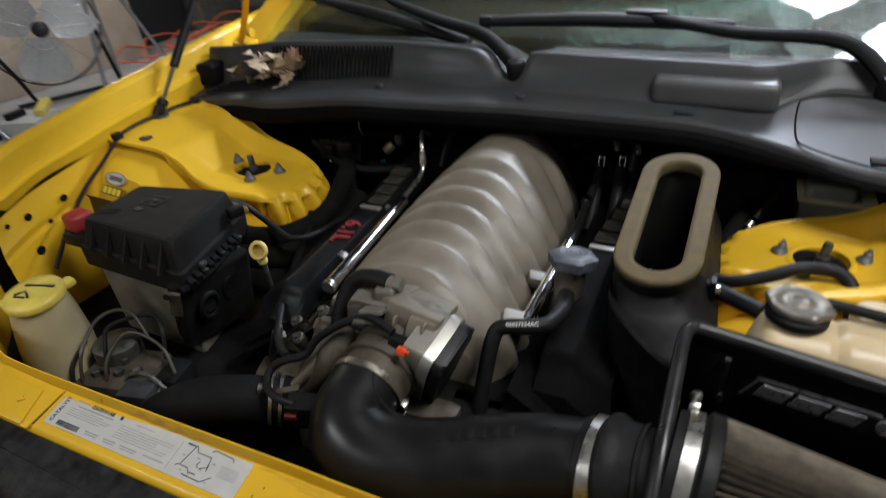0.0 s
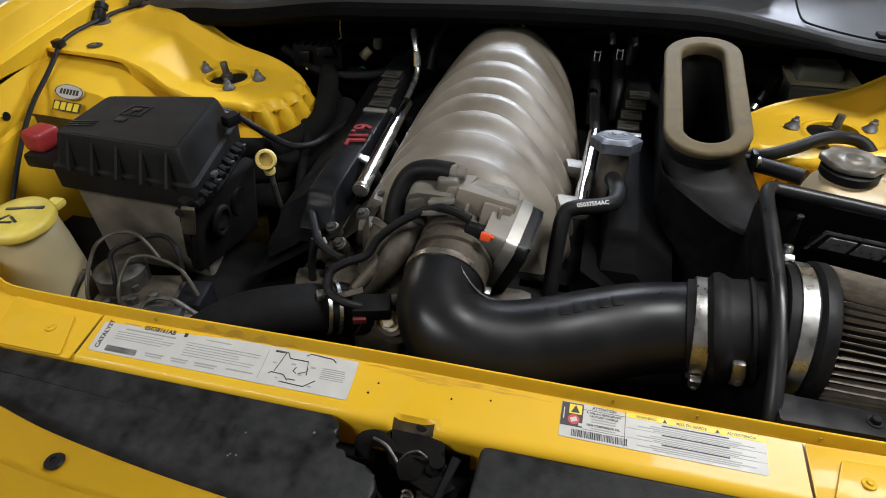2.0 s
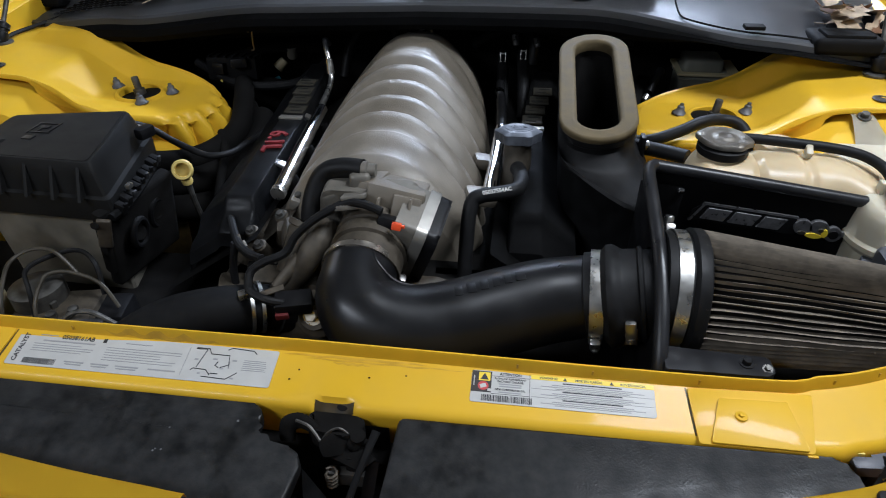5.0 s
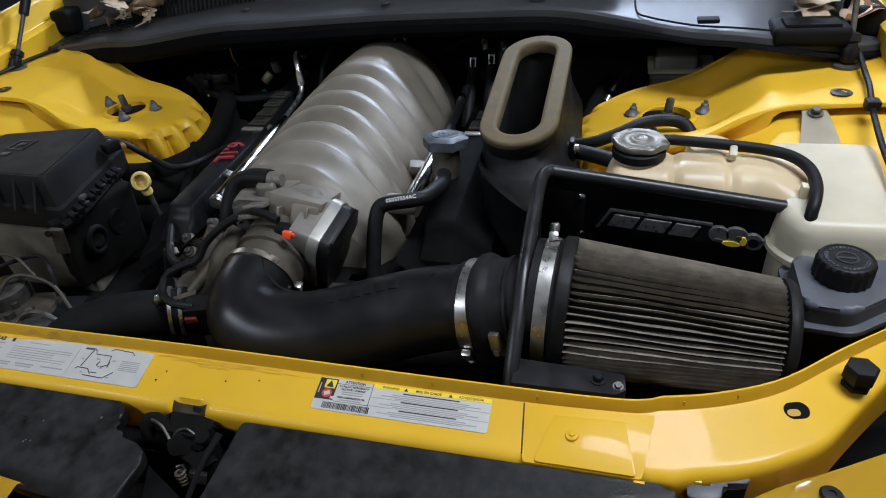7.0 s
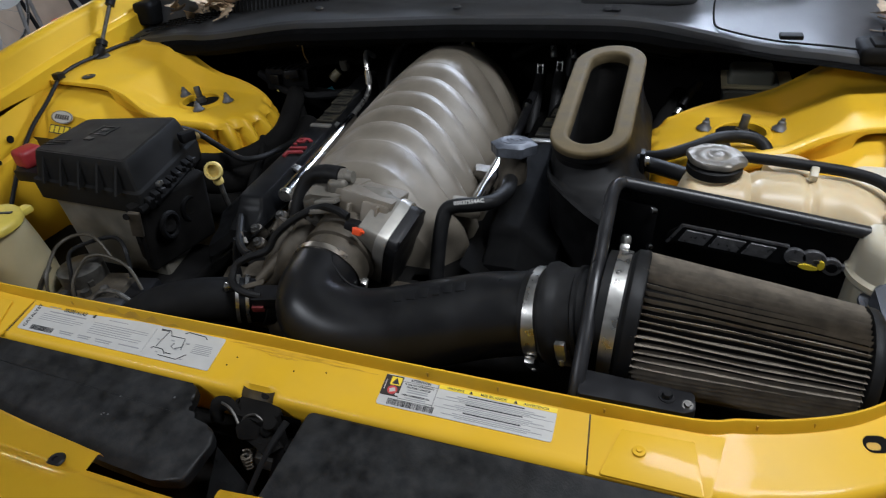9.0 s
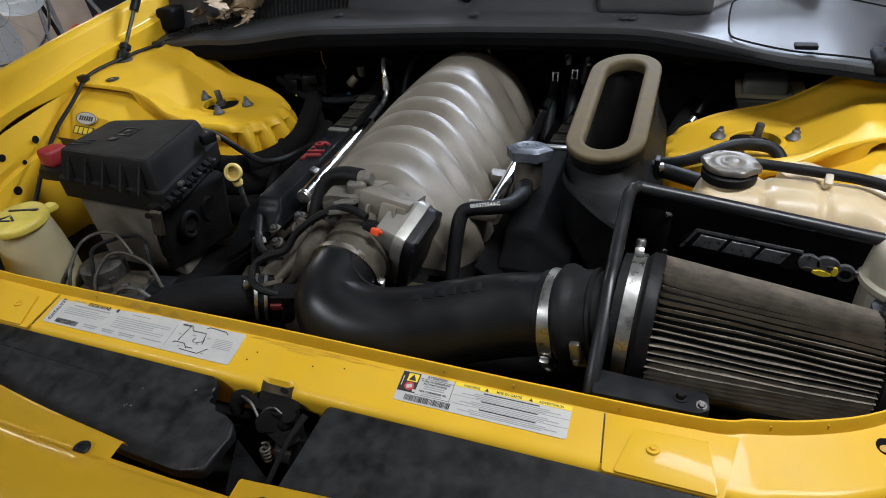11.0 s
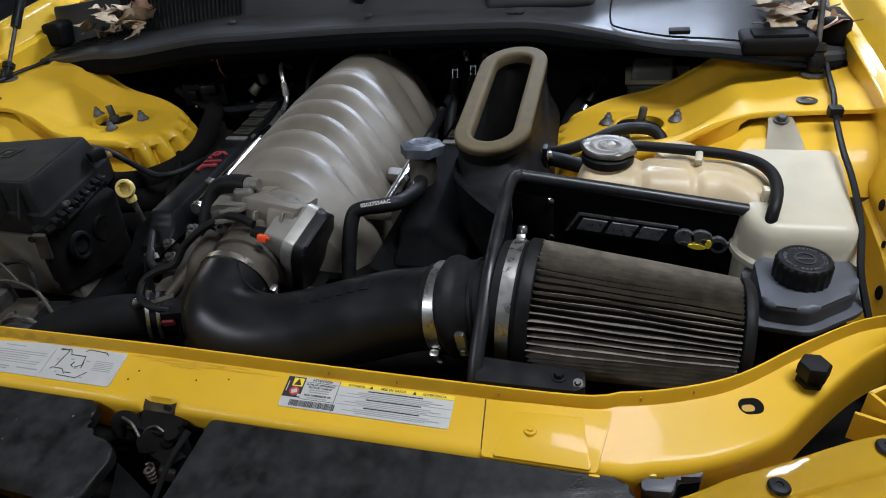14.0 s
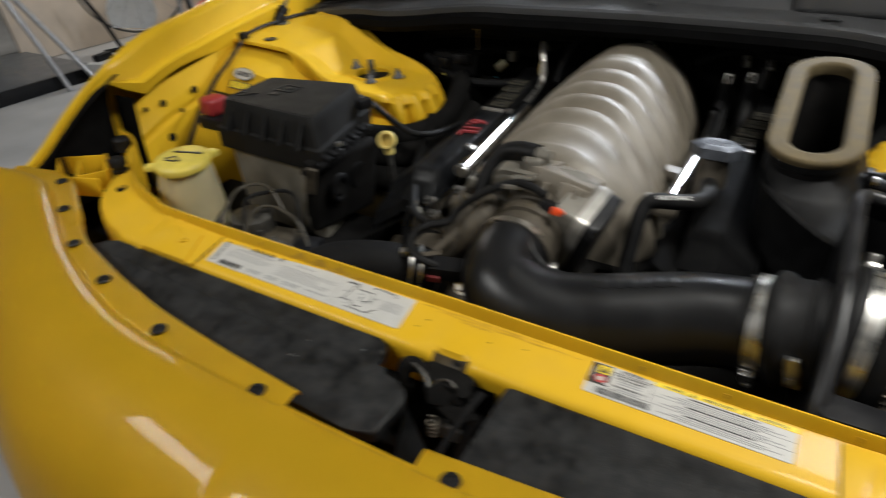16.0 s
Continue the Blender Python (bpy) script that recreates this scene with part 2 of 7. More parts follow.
def part(name, bm, mat, parent=None, label="", smooth=38):
    me = bpy.data.meshes.new(name)
    base = BASE[parent.name] if parent else Vector((0, 0, 0))
    bmesh.ops.recalc_face_normals(bm, faces=bm.faces)
    bm.transform(Matrix.Translation(-base))
    bm.to_mesh(me)
    bm.free()
    me.materials.append(mat)
    if smooth:
        me.shade_smooth()
        me.set_sharp_from_angle(angle=radians(smooth))
    ob = new(name, me)
    if parent:
        ob.parent = parent
        BASE[ob.name] = base
    if label:
        ob["label"] = label
    return ob


def solo(name, bm, mat, label, category, kind="", group="", smooth=38):
    ob = part(name, bm, mat, None, "", smooth)
    return tagged(ob, label, category, group, kind)


def catmull(pts, n=6, closed=False):
    P = [Vector(p) for p in pts]
    out, m = [], len(P)
    for i in range(m if closed else m - 1):
        if closed:
            a, b, c, d = P[i - 1], P[i], P[(i + 1) % m], P[(i + 2) % m]
        else:
            a, b, c, d = P[max(i - 1, 0)], P[i], P[i + 1], P[min(i + 2, m - 1)]
        for k in range(n):
            t = k / n
            out.append(0.5 * (2 * b + (c - a) * t + (2 * a - 5 * b + 4 * c - d) * t * t + (3 * b - a - 3 * c + d) * t ** 3))
    if not closed:
        out.append(P[-1])
    return out


def skin(bm, rings, closed=True, caps=True):
    rows = [[bm.verts.new(p) for p in r] for r in rings]
    for a, b in zip(rows, rows[1:]):
        m = len(a)
        for i in range(m if closed else m - 1):
            j = (i + 1) % m
            bm.faces.new((a[i], a[j], b[j], b[i]))
    if caps and closed:
        bm.faces.new(rows[0])
        bm.faces.new(rows[-1][::-1])
    return bm


def tube_rings(pts, radii, sides=12, flat=1.0):
    P = [Vector(p) for p in pts]
    rings, up = [], None
    for i, p in enumerate(P):
        d = (P[min(i + 1, len(P) - 1)] - P[max(i - 1, 0)]).normalized()
        if up is None:
            up = d.orthogonal().normalized() if abs(d.z) > 0.95 else (Vector((0, 0, 1)) - d * d.z).normalized()
        up = (up - d * up.dot(d)).normalized()
        side = d.cross(up)
        r = radii if isinstance(radii, (int, float)) else radii[i]
        rings.append([p + side * (r * math.cos(a)) + up * (r * flat * math.sin(a))
                      for a in [2 * math.pi * k / sides for k in range(sides)]])
    return rings


def tube(pts, r, sides=12, n=6, bm=None, smooth_path=True, flat=1.0):
    bm = bm or bmesh.new()
    path = catmull(pts, n) if smooth_path and len(pts) > 2 else [Vector(p) for p in pts]
    if not isinstance(r, (int, float)):
        k = len(r) - 1
        rr = []
        for i in range(len(path)):
            f = i / (len(path) - 1) * k
            a = min(int(f), k - 1)
            rr.append(r[a] + (r[a + 1] - r[a]) * (f - a))
        r = rr
    return skin(bm, tube_rings(path, r, sides, flat))


def frame_of(p, axis):
    d = Vector(axis).normalized()
    return Matrix.Translation(p) @ d.to_track_quat("Z", "Y").to_matrix().to_4x4()


def lathe(profile, p, axis=(0, 0, 1), sides=24, bm=None, wob=None):
    bm = bm or bmesh.new()
    m = frame_of(p, axis)
    rings = []
    for r, h in profile:
        r = max(r, 0.0002)
        rings.append([m @ Vector((r * (wob(a, r) if wob else 1) * math.cos(a), r * (wob(a, r) if wob else 1) * math.sin(a), h))
                      for a in [2 * math.pi * k / sides for k in range(sides)]])
    return skin(bm, rings)


def box(c, size, bev=0.002, m=None, bm=None, seg=2):
    """A bevelled box round c; m turns it."""
    own = bmesh.new()
    bmesh.ops.create_cube(own, size=1)
    bmesh.ops.scale(own, vec=size, verts=own.verts)
    if bev:
        bmesh.ops.bevel(own, geom=own.edges[:], offset=min(bev, min(size) * 0.45), segments=seg, affect="EDGES", profile=0.6)
    own.transform(Matrix.Translation(c) @ (m or Matrix()))
    return join(bm, own) if bm else own


def join(bm, own):
    me = bpy.data.meshes.new("tmp")
    own.to_mesh(me)
    own.free()
    bm.from_mesh(me)
    bpy.data.meshes.remove(me)
    return bm


def prism(outline, z0, z1, bev=0.0, m=None, bm=None, seg=2):
    """An outline of (x, y) points, raised from z0 to z1, with rounded upper and lower edges."""
    own = bmesh.new()
    a = [own.verts.new((x, y, z0)) for x, y in outline]
    b = [own.verts.new((x, y, z1)) for x, y in outline]
    k = len(a)
    own.faces.new(a[::-1])
    top = own.faces.new(b)
    for i in range(k):
        own.faces.new((a[i], a[(i + 1) % k], b[(i + 1) % k], b[i]))
    if bev:
        bmesh.ops.bevel(own, geom=list(top.edges), offset=bev, segments=seg, affect="EDGES", profile=0.6)
    if m:
        own.transform(m)
    return join(bm, own) if bm else own


def moulded(outline, levels, lean=0.0, about=0.0):
    """A soft body: one outline drawn in by a distance at each (z, inset) level and closed on top."""
    cx = sum(p[0] for p in outline) / len(outline)
    cy = sum(p[1] for p in outline) / len(outline)
    rings = []
    for z, inset in levels:
        row = []
        for x, y in outline:
            d = Vector((x - cx, y - cy))
            k = max(0.02, 1 - inset / max(d.length, 1e-4))
            q = Vector((cx, cy)) + d * k
            row.append((q.x, q.y, z + (lean * (q.y - about) if z > .85 else 0)))
        rings.append(row)
    return skin(bmesh.new(), rings)


def rounded(pts, r, n=4):
    """Rounds the corners of a closed outline of (x, y) points."""
    out, k = [], len(pts)
    for i in range(k):
        p, a, b = Vector(pts[i]), Vector(pts[i - 1]), Vector(pts[(i + 1) % k])
        ra = min(r, (a - p).length * 0.45, (b - p).length * 0.45)
        s, e = p + (a - p).normalized() * ra, p + (b - p).normalized() * ra
        for j in range(n + 1):
            t = j / n
            q = s * (1 - t) ** 2 + p * 2 * t * (1 - t) + e * t * t
            out.append((q.x, q.y))
    return out


def stadium(cx, cy, half_w, half_l, n=10):
    """A slot outline, long along y."""
    r, s = half_w, half_l - half_w
    return ([(cx + r * math.cos(a), cy + s + r * math.sin(a)) for a in [math.pi * k / n for k in range(n + 1)]]
            + [(cx - r * math.cos(a), cy - s - r * math.sin(a)) for a in [math.pi * k / n for k in range(n + 1)]])


def sheet(grid, thick=0.0, bm=None):
    """A surface through rows of points; with a thickness, laid below it."""
    bm = bm or bmesh.new()
    rows = [[bm.verts.new(p) for p in r] for r in grid]
    faces = []
    for a, b in zip(rows, rows[1:]):
        for i in range(len(a) - 1):
            faces.append(bm.faces.new((a[i], a[i + 1], b[i + 1], b[i])))
    if thick:
        bmesh.ops.solidify(bm, geom=faces, thickness=thick)
    return bm


def letters(text, size, depth=0.0004):
    """A flat text mesh, centred, in the xy plane."""
    c = bpy.data.curves.new("tmp", "FONT")
    c.body, c.size, c.extrude, c.align_x, c.align_y, c.resolution_u = text, size, depth, "CENTER", "CENTER", 2
    c.offset = size * .025
    ob = bpy.data.objects.new("tmp", c)
    scene.collection.objects.link(ob)
    bpy.context.view_layer.update()
    me = bpy.data.meshes.new_from_object(ob.evaluated_get(bpy.context.evaluated_depsgraph_get()))
    bm = bmesh.new()
    bm.from_mesh(me)
    bpy.data.objects.remove(ob)
    bpy.data.curves.remove(c)
    bpy.data.meshes.remove(me)
    return bm


def put(bm, m):
    bm.transform(m)
    return bm


def smoothstep(a, b, x):
    t = min(max((x - a) / (b - a), 0.0), 1.0)
    return t * t * (3 - 2 * t)


def curve_at(table, x):
    """Smooth value between the (x, value) rows of a short table."""
    if x <= table[0][0]:
        return table[0][1]
    for (a, u), (b, v) in zip(table, table[1:]):
        if x <= b:
            return u + (v - u) * (x - a) / (b - a)
    return table[-1][1]


def bolt(parent, p, axis=(0, 0, 1), r=0.006, h=0.006, mat=None, washer=True, name="bolt"):
    bm = bmesh.new()
    if washer:
        lathe([(r * 1.55, 0), (r * 1.55, 0.0012), (0.0001, 0.0012)], p, axis, 18, bm)
    lathe([(r, 0.001), (r, h), (r * 0.85, h + 0.001), (0.0001, h + 0.001)], p, axis, 6, bm)
    return part(name, bm, mat or STEEL, parent)


# ---- the garage ----
def slab(name, lo, hi, mat, label, cat):
    c = [(a + b) / 2 for a, b in zip(lo, hi)]
    s = [b - a for a, b in zip(lo, hi)]
    return solo(name, box(c, s, 0), mat, label, cat, "structure", smooth=0)


slab("floor", (-7.0, -4.0, -0.1), (5.0, 8.0, 0.0), CONCRETE, "pale grey concrete garage floor", "floor")
slab("ceiling", (-7.0, -4.0, 2.7), (5.0, 8.0, 2.8), CEILPAINT, "plain pale painted garage ceiling", "ceiling")
slab("wall_west", (-7.1, -4.0, 0.0), (-7.0, 8.0, 2.7), WALLPAINT, "pale painted garage wall", "wall")
slab("wall_east", (5.0, -4.0, 0.0), (5.1, 8.0, 2.7), WALLPAINT, "pale painted garage wall", "wall")
slab("wall_north", (-7.1, 8.0, 0.0), (5.1, 8.1, 2.7), WALLPAINT, "pale painted garage wall", "wall")
slab("wall_south", (-7.1, -4.1, 0.0), (5.1, -4.0, 2.7), WALLPAINT, "pale painted garage wall", "wall")

# ---- the car's body ----
car = thing("car", (0, 0.6, 0), "bright yellow car with its bonnet open over the engine", "car")

# radiator support: a pressed crossmember with a raised rear lip, curving back at both ends
LIP = [(0, .036), (.45, .034), (.53, .046), (.585, .061), (.64, .089), (.70, .142), (.765, .191), (.815, .208), (.86, .215)]
FRONT = [(0, -.032), (.48, -.031), (.56, -.02), (.61, -.005), (.65, .014), (.69, .040), (.733, .090), (.80, .165), (.86, .213)]


def plate_z(y):
    return 0.855 + 0.25 * max(-0.04, min(y, 0.04))


def support_stations():
    half = [0.08, 0.1, 0.2, 0.3, 0.4, 0.44] + [0.455 + 0.0125 * k for k in range(32)]
    mid = [-0.04, 0.0, 0.006] + [0.010 + 0.004 * k for k in range(14)] + [0.07]
    return [-x for x in half[::-1]] + mid + half


def smooth_table(table):
    pts = catmull([(a, b, 0) for a, b in table], 5)
    return [(p.x, p.y) for p in pts]


LIP_S, FRONT_S = smooth_table(LIP), smooth_table(FRONT)
rings = []
for x in support_stations():
    ax = abs(x)
    sg = 1 if x >= 0 else -1
    yl, yf = curve_at(LIP_S, ax), curve_at(FRONT_S, ax)
    yl = max(yl, yf + 0.012)
    # across the member the section leans with its plan
    dx = 0.055 * smoothstep(0.55, 0.80, ax) * sg
    w = yl - yf
    sec = [(1.0, 0.780), (1.0, 0.876), (0.985, 0.8795), (0.955, 0.8795), (0.94, 0.877), (0.93, 0.869), (0.91, 0.864), (0.88, 0.8634), (0.5, 0.8565)]
    dip = 0.012 * smoothstep(0.0, 0.013, x) * (1 - smoothstep(0.036, 0.057, x))
    sec += [(min(d / w, 0.45), z - dip * k) for d, z, k in ((0.0175, 0.8521, 0), (0.0135, 0.8513, 0.1), (0.010, 0.8505, 0.7), (0.006, 0.8488, 1), (0.003, 0.846, 1), (0.0012, 0.8425, 1), (0.0002, 0.838, 1), (0.0, 0.826, 0.4), (0.0, 0.815, 0), (0.0, 0.780, 0))]
    K = len(sec)
    rings.append([(x - dx * (1 - f) * 0.5 + dx * 0.25, yf + w * f, z) for f, z in sec])
bm = sheet(rings)
support = part("radiator_support", bm, YELLOW, car, "yellow painted radiator support panel")


def support_bracket(side):
    """The doubled plate with a pressed panel and a rivet."""
    sh = .026 if side < 0 else 0.0
    o = [(side * .398 + sh, .026), (side * .524 + sh, .030), (side * .512 + sh, -.033), (side * .403 + sh, -.033)]
    bm = prism(rounded(o, .003), 0, .0028, 0.0010)
    for v in bm.verts:
        v.co.z += plate_z(v.co.y) + 0.0012
    part("bracket_plate", bm, YELLOW, car)
    part("dirty_seam", tube([(side * .3968 + sh, .027, plate_z(.027) + .0012), (side * .3995 + sh, .0, plate_z(0) + .0012), (side * .4018 + sh, -.024, plate_z(-.024) + .0010)], .0011, 6, 2), SHADEYELLOW, car, "dirt-darkened seam")
    o = rounded([(side * .428 + sh, .016), (side * .496 + sh, .018), (side * .507 + sh, -.0325), (side * .414 + sh, -.0325)], .003)
    bm = prism(o, 0, .0030, 0.0012)
    for v in bm.verts:
        v.co.z += plate_z(v.co.y) + 0.0038
    part("pressed_panel", bm, YELLOW, car)
    part("rivet", lathe([(.0065, 0), (.006, .0015), (.003, .0018), (.0025, .0035), (.0001, .004)],
                        (side * .447 + sh, -.003, plate_z(-.003) + .0067)), YELLOW, car)
    # tab of the plate folded over the front edge
    part("tab", box((side * .510 + sh, -.0340, .840), (.010, .003, .018), .001), YELLOW, car)


support_bracket(1)
support_bracket(-1)

support_tree = BVHTree.FromPolygons([q for r in rings for q in r], [(i * K + j, i * K + j + 1, i * K + j + K + 1, i * K + j + K) for i in range(len(rings) - 1) for j in range(K - 1)])


def over(x, y):
    """The support's surface under a point of the plan: place and upward normal."""
    loc, nrm, _, _ = support_tree.ray_cast(Vector((x, y, 1.2)), Vector((0, 0, -1)))
    return loc, (nrm if nrm.z > 0 else -nrm)


# oval holes in the side arms, painted as shade with a lit patch, and the bonnet's rubber stops
for side in (1, -1):
    part("drain_hole", put(prism([(x * 1.0, y) for x, y in stadium(0, 0, .0085, .0125)], 0, .0006),
                           Matrix.Translation(over(side * .655, .066)[0]) @ Vector((0, 0, 1)).rotation_difference(over(side * .655, .066)[1]).to_matrix().to_4x4() @ pose(0, 0, 0, 0, 0, -side * 72)), SHADEBLACK, car, "flat near-black oval standing in for a shaded hole")
    part("hole_light_patch", put(prism([(x * .42 + .0024, y * .52 - side * .0040) for x, y in stadium(0, 0, .0085, .0125)], 0, .0004),
                            Matrix.Translation(over(side * .655, .066)[0] + Vector((0, 0, .0006))) @ Vector((0, 0, 1)).rotation_difference(over(side * .655, .066)[1]).to_matrix().to_4x4() @ pose(0, 0, 0, 0, 0, -side * 72)), YELLOW_DULL, car, "small yellow patch painted as light inside the hole")
    bm = lathe([(.0135, 0), (.014, .005), (.0115, .0065), (.0115, .0105), (.0155, .0115), (.0155, .0235), (.0135, .0265), (.0001, .028)],
               (side * .715, .108, .859), (0, 0, 1), 6)
    part("bonnet_stop", bm, RUBBER, car, "black hexagonal rubber bonnet stop")
# small dimmer boxes imitate the shade of notches in the lip
for x in (-.30, .22, .30, .41, .55, .60, .66):
    part("lip_notch", box((x, curve_at(LIP_S, abs(x)) - .0052, .8715), (.0022, .0010, .006), .0003), YELLOW_DULL, car)

# bumper cover: a flange with push pins, a crease, and the rounded nose
EDGE = [(0, -.156), (.075, -.154), (.11, -.151), (.20, -.143), (.31, -.129), (.38, -.115), (.454, -.097), (.54, -.072), (.59, -.049), (.625, -.026), (.672, -.001), (.745, .039), (.80, .055), (.86, .045), (.92, .035)]
CREASE = [(0, -.187), (.115, -.186), (.20, -.184), (.28, -.179), (.36, -.168), (.458, -.140), (.56, -.100), (.66, -.050), (.76, .0), (.82, .014), (.88, .012), (.95, .0)]
EDGE_S, CREASE_S = smooth_table(EDGE), smooth_table(CREASE)


def nose(ax):
    """Points of the bumper's section at |x|, as (x, y, z)."""
    ye, yc = curve_at(EDGE_S, ax), curve_at(CREASE_S, ax)
    k = smoothstep(0.2, 0.95, ax)
    ox, oy = 0.55 * k, -1.0 + 0.35 * k
    z0 = 0.862
    pts = [(ax, ye + .001, z0 - .007), (ax, ye, z0), (ax, ye - .004, z0 + .002)]
    pts.append((ax - ox * .004, yc + .012, z0 - .0005))
    pts.append((ax, yc + .007, z0 + .001))
    pts.append((ax + ox * .004, yc + .003, z0 + .0065))
    pts.append((ax + ox * .006, yc, z0 + .0085))
    for d, h in ((.018, .0120), (.05, .009), (.09, -.006), (.125, -.032), (.15, -.07), (.165, -.12), (.172, -.2), (.165, -.32), (.13, -.5)):
        pts.append((ax + ox * d, yc + oy * d, z0 + h))
    return pts


for side in (1, -1):
    xs = [.075, .08, .095, .11] + [.125 + .0155 * k for k in range(51)]
    grid = [[(side * x, y, z) for x, y, z in nose(ax)] for ax in xs]
    bm = sheet(grid, 0.003)
    part("bumper_cover", bm, BODYPAINT, car, "yellow bumper cover with black push pins")
# the middle of the nose, where the flange is cut away
grid = []
for x in (-.076, -.04, 0, .04, .076):
    p = nose(abs(x))
    grid.append([(x, y, z) for _, y, z in p[3:]])
part("bumper_cover", sheet(grid, 0.003), BODYPAINT, car)
for side in (1, -1):
    for ax, f in ((.112, .70), (.282, .53), (.43, .45), (.55, .5), (.663, .55), (.76, .35)):
        ye, yc = curve_at(EDGE_S, ax), curve_at(CREASE_S, ax)
        z0 = 0.8645
        part("push_pin", lathe([(.0092, 0), (.0095, .001), (.0078, .0030), (.0034, .0034), (.0030, .0018), (.0001, .0018)],
                               (side * ax, ye + (yc - ye) * f, z0), (0, 0, 1), 18), BLACK, car, "black plastic push pin")

# fenders
FTOP = [(-.14, .775), (-.06, .815), (.02, .845), (.08, .875), (.14, .918), (.22, .965), (.35, 1.020), (.48, 1.042), (.64, 1.066), (.81, 1.086), (1.03, 1.113), (1.5, 1.15)]
FTOP_S = smooth_table(FTOP)


def fender(side):
    grid = []
    y = -0.06
    while y < 1.5:
        zt = curve_at(FTOP_S, y)
        near = 1 - smoothstep(0.08, 0.36, y)
        sx = -.012 * near - .5 * max(0, .03 - y)
        low = curve_at([(.05, zt - .09), (.34, zt - .085), (.5, .955), (1.5, .98)], y)
        low = min(low, zt - .08) if y > .26 else zt - .075
        row = [(.985 + sx, y, .45), (.985 + sx, y, zt - .2), (.975 + sx, y, zt - .09), (.955 + sx, y, zt - .035), (.93 + sx, y, zt - .008),
               (.915 + sx, y, zt), (.902 + sx, y, zt - .001), (.894 + sx, y, zt - .006), (.890 + sx, y, zt - .014), (.884 + sx, y, zt - .050), (.882 + sx, y, zt - .0535), (.867 + sx, y, zt - .0575), (.864 + sx, y, zt - .061), (.8645 + sx, y, zt - .066), (.868 + sx, y, low)]
        # open towards the headlamp at the front end
        gap = 1 - smoothstep(.225, .31, y)
        row = row[:7] + [(a + (.903 + sx - a) * gap, b, c + (max(c, zt - .014) - c) * gap) for a, b, c in row[7:]]
        grid.append([(side * a, b, c) for a, b, c in row])
        y += 0.03
    # near-black sheet inside the fender imitates the shaded headlamp cavity
    liner = []
    for k in range(12):
        y = -.055 + .029 * k
        zt = curve_at(FTOP_S, y)
        sx = -.012 - .5 * max(0, .03 - y) - .007
        liner.append([(side * (a + sx), y, c) for a, c in ((.980, .45), (.979, zt - .2), (.968, zt - .09), (.948, zt - .040), (.926, zt - .018), (.904, zt - .019))])
    part("headlamp_shade_sheet", sheet(liner), SHADEBLACK, car, "near-black sheet standing in for the shaded headlamp cavity")
    part("fender", sheet(grid), BODYPAINT, car, "yellow front fender with its inner flange")


fender(-1)
fender(1)


# strut towers and the inner aprons below them
LIP_H = [(.36, .85), (.403, .858), (.44, .884), (.478, .897), (.54, .907), (.60, .926), (.645, .949), (.71, .963), (.83, .969), (.90, .970)]
MID_H = [(.36, .872), (.403, .882), (.44, .891), (.50, .899), (.55, .902), (.612, .905), (.692, .961), (.80, .974), (.90, .978)]
REAR_H = [(.36, .868), (.403, .880), (.443, .895), (.48, .907), (.52, .915), (.563, .923), (.60, .936), (.692, .989), (.735, .991), (.80, .990), (.815, .979), (.90, .978)]


def pressed(table, x, r):
    """Straight runs of a pressed panel, with bends of a small radius."""
    return sum(curve_at(table, x + r * k) * w for k, w in ((-1, .15), (-.5, .22), (0, .26), (.5, .22), (1, .15)))


def ramp(a, b, x, r=.004):
    return sum(min(1.0, max(0.0, (x + r * k - a) / (b - a))) for k in (-1, -.5, 0, .5, 1)) / 5


def tower_top(ax, y):
    """Height of the tower's pressed top: front lip, strut basin, raised rear rim."""
    lip, mid, rear = pressed(LIP_H, ax, .012), pressed(MID_H, ax, .007), pressed(REAR_H, ax, .008)
    z = lip + (mid - lip) * ramp(.552, .606, y, .006)
    return z + (rear - mid) * ramp(.722, .752, y, .005)


OUT = rounded([(.885, .556), (.72, .556), (.655, .546), (.60, .528), (.54, .528), (.47, .552), (.412, .60), (.398, .67), (.425, .735), (.50, .757),
               (.60, .770), (.70, .790), (.79, .800), (.885, .79)], .03, 3)


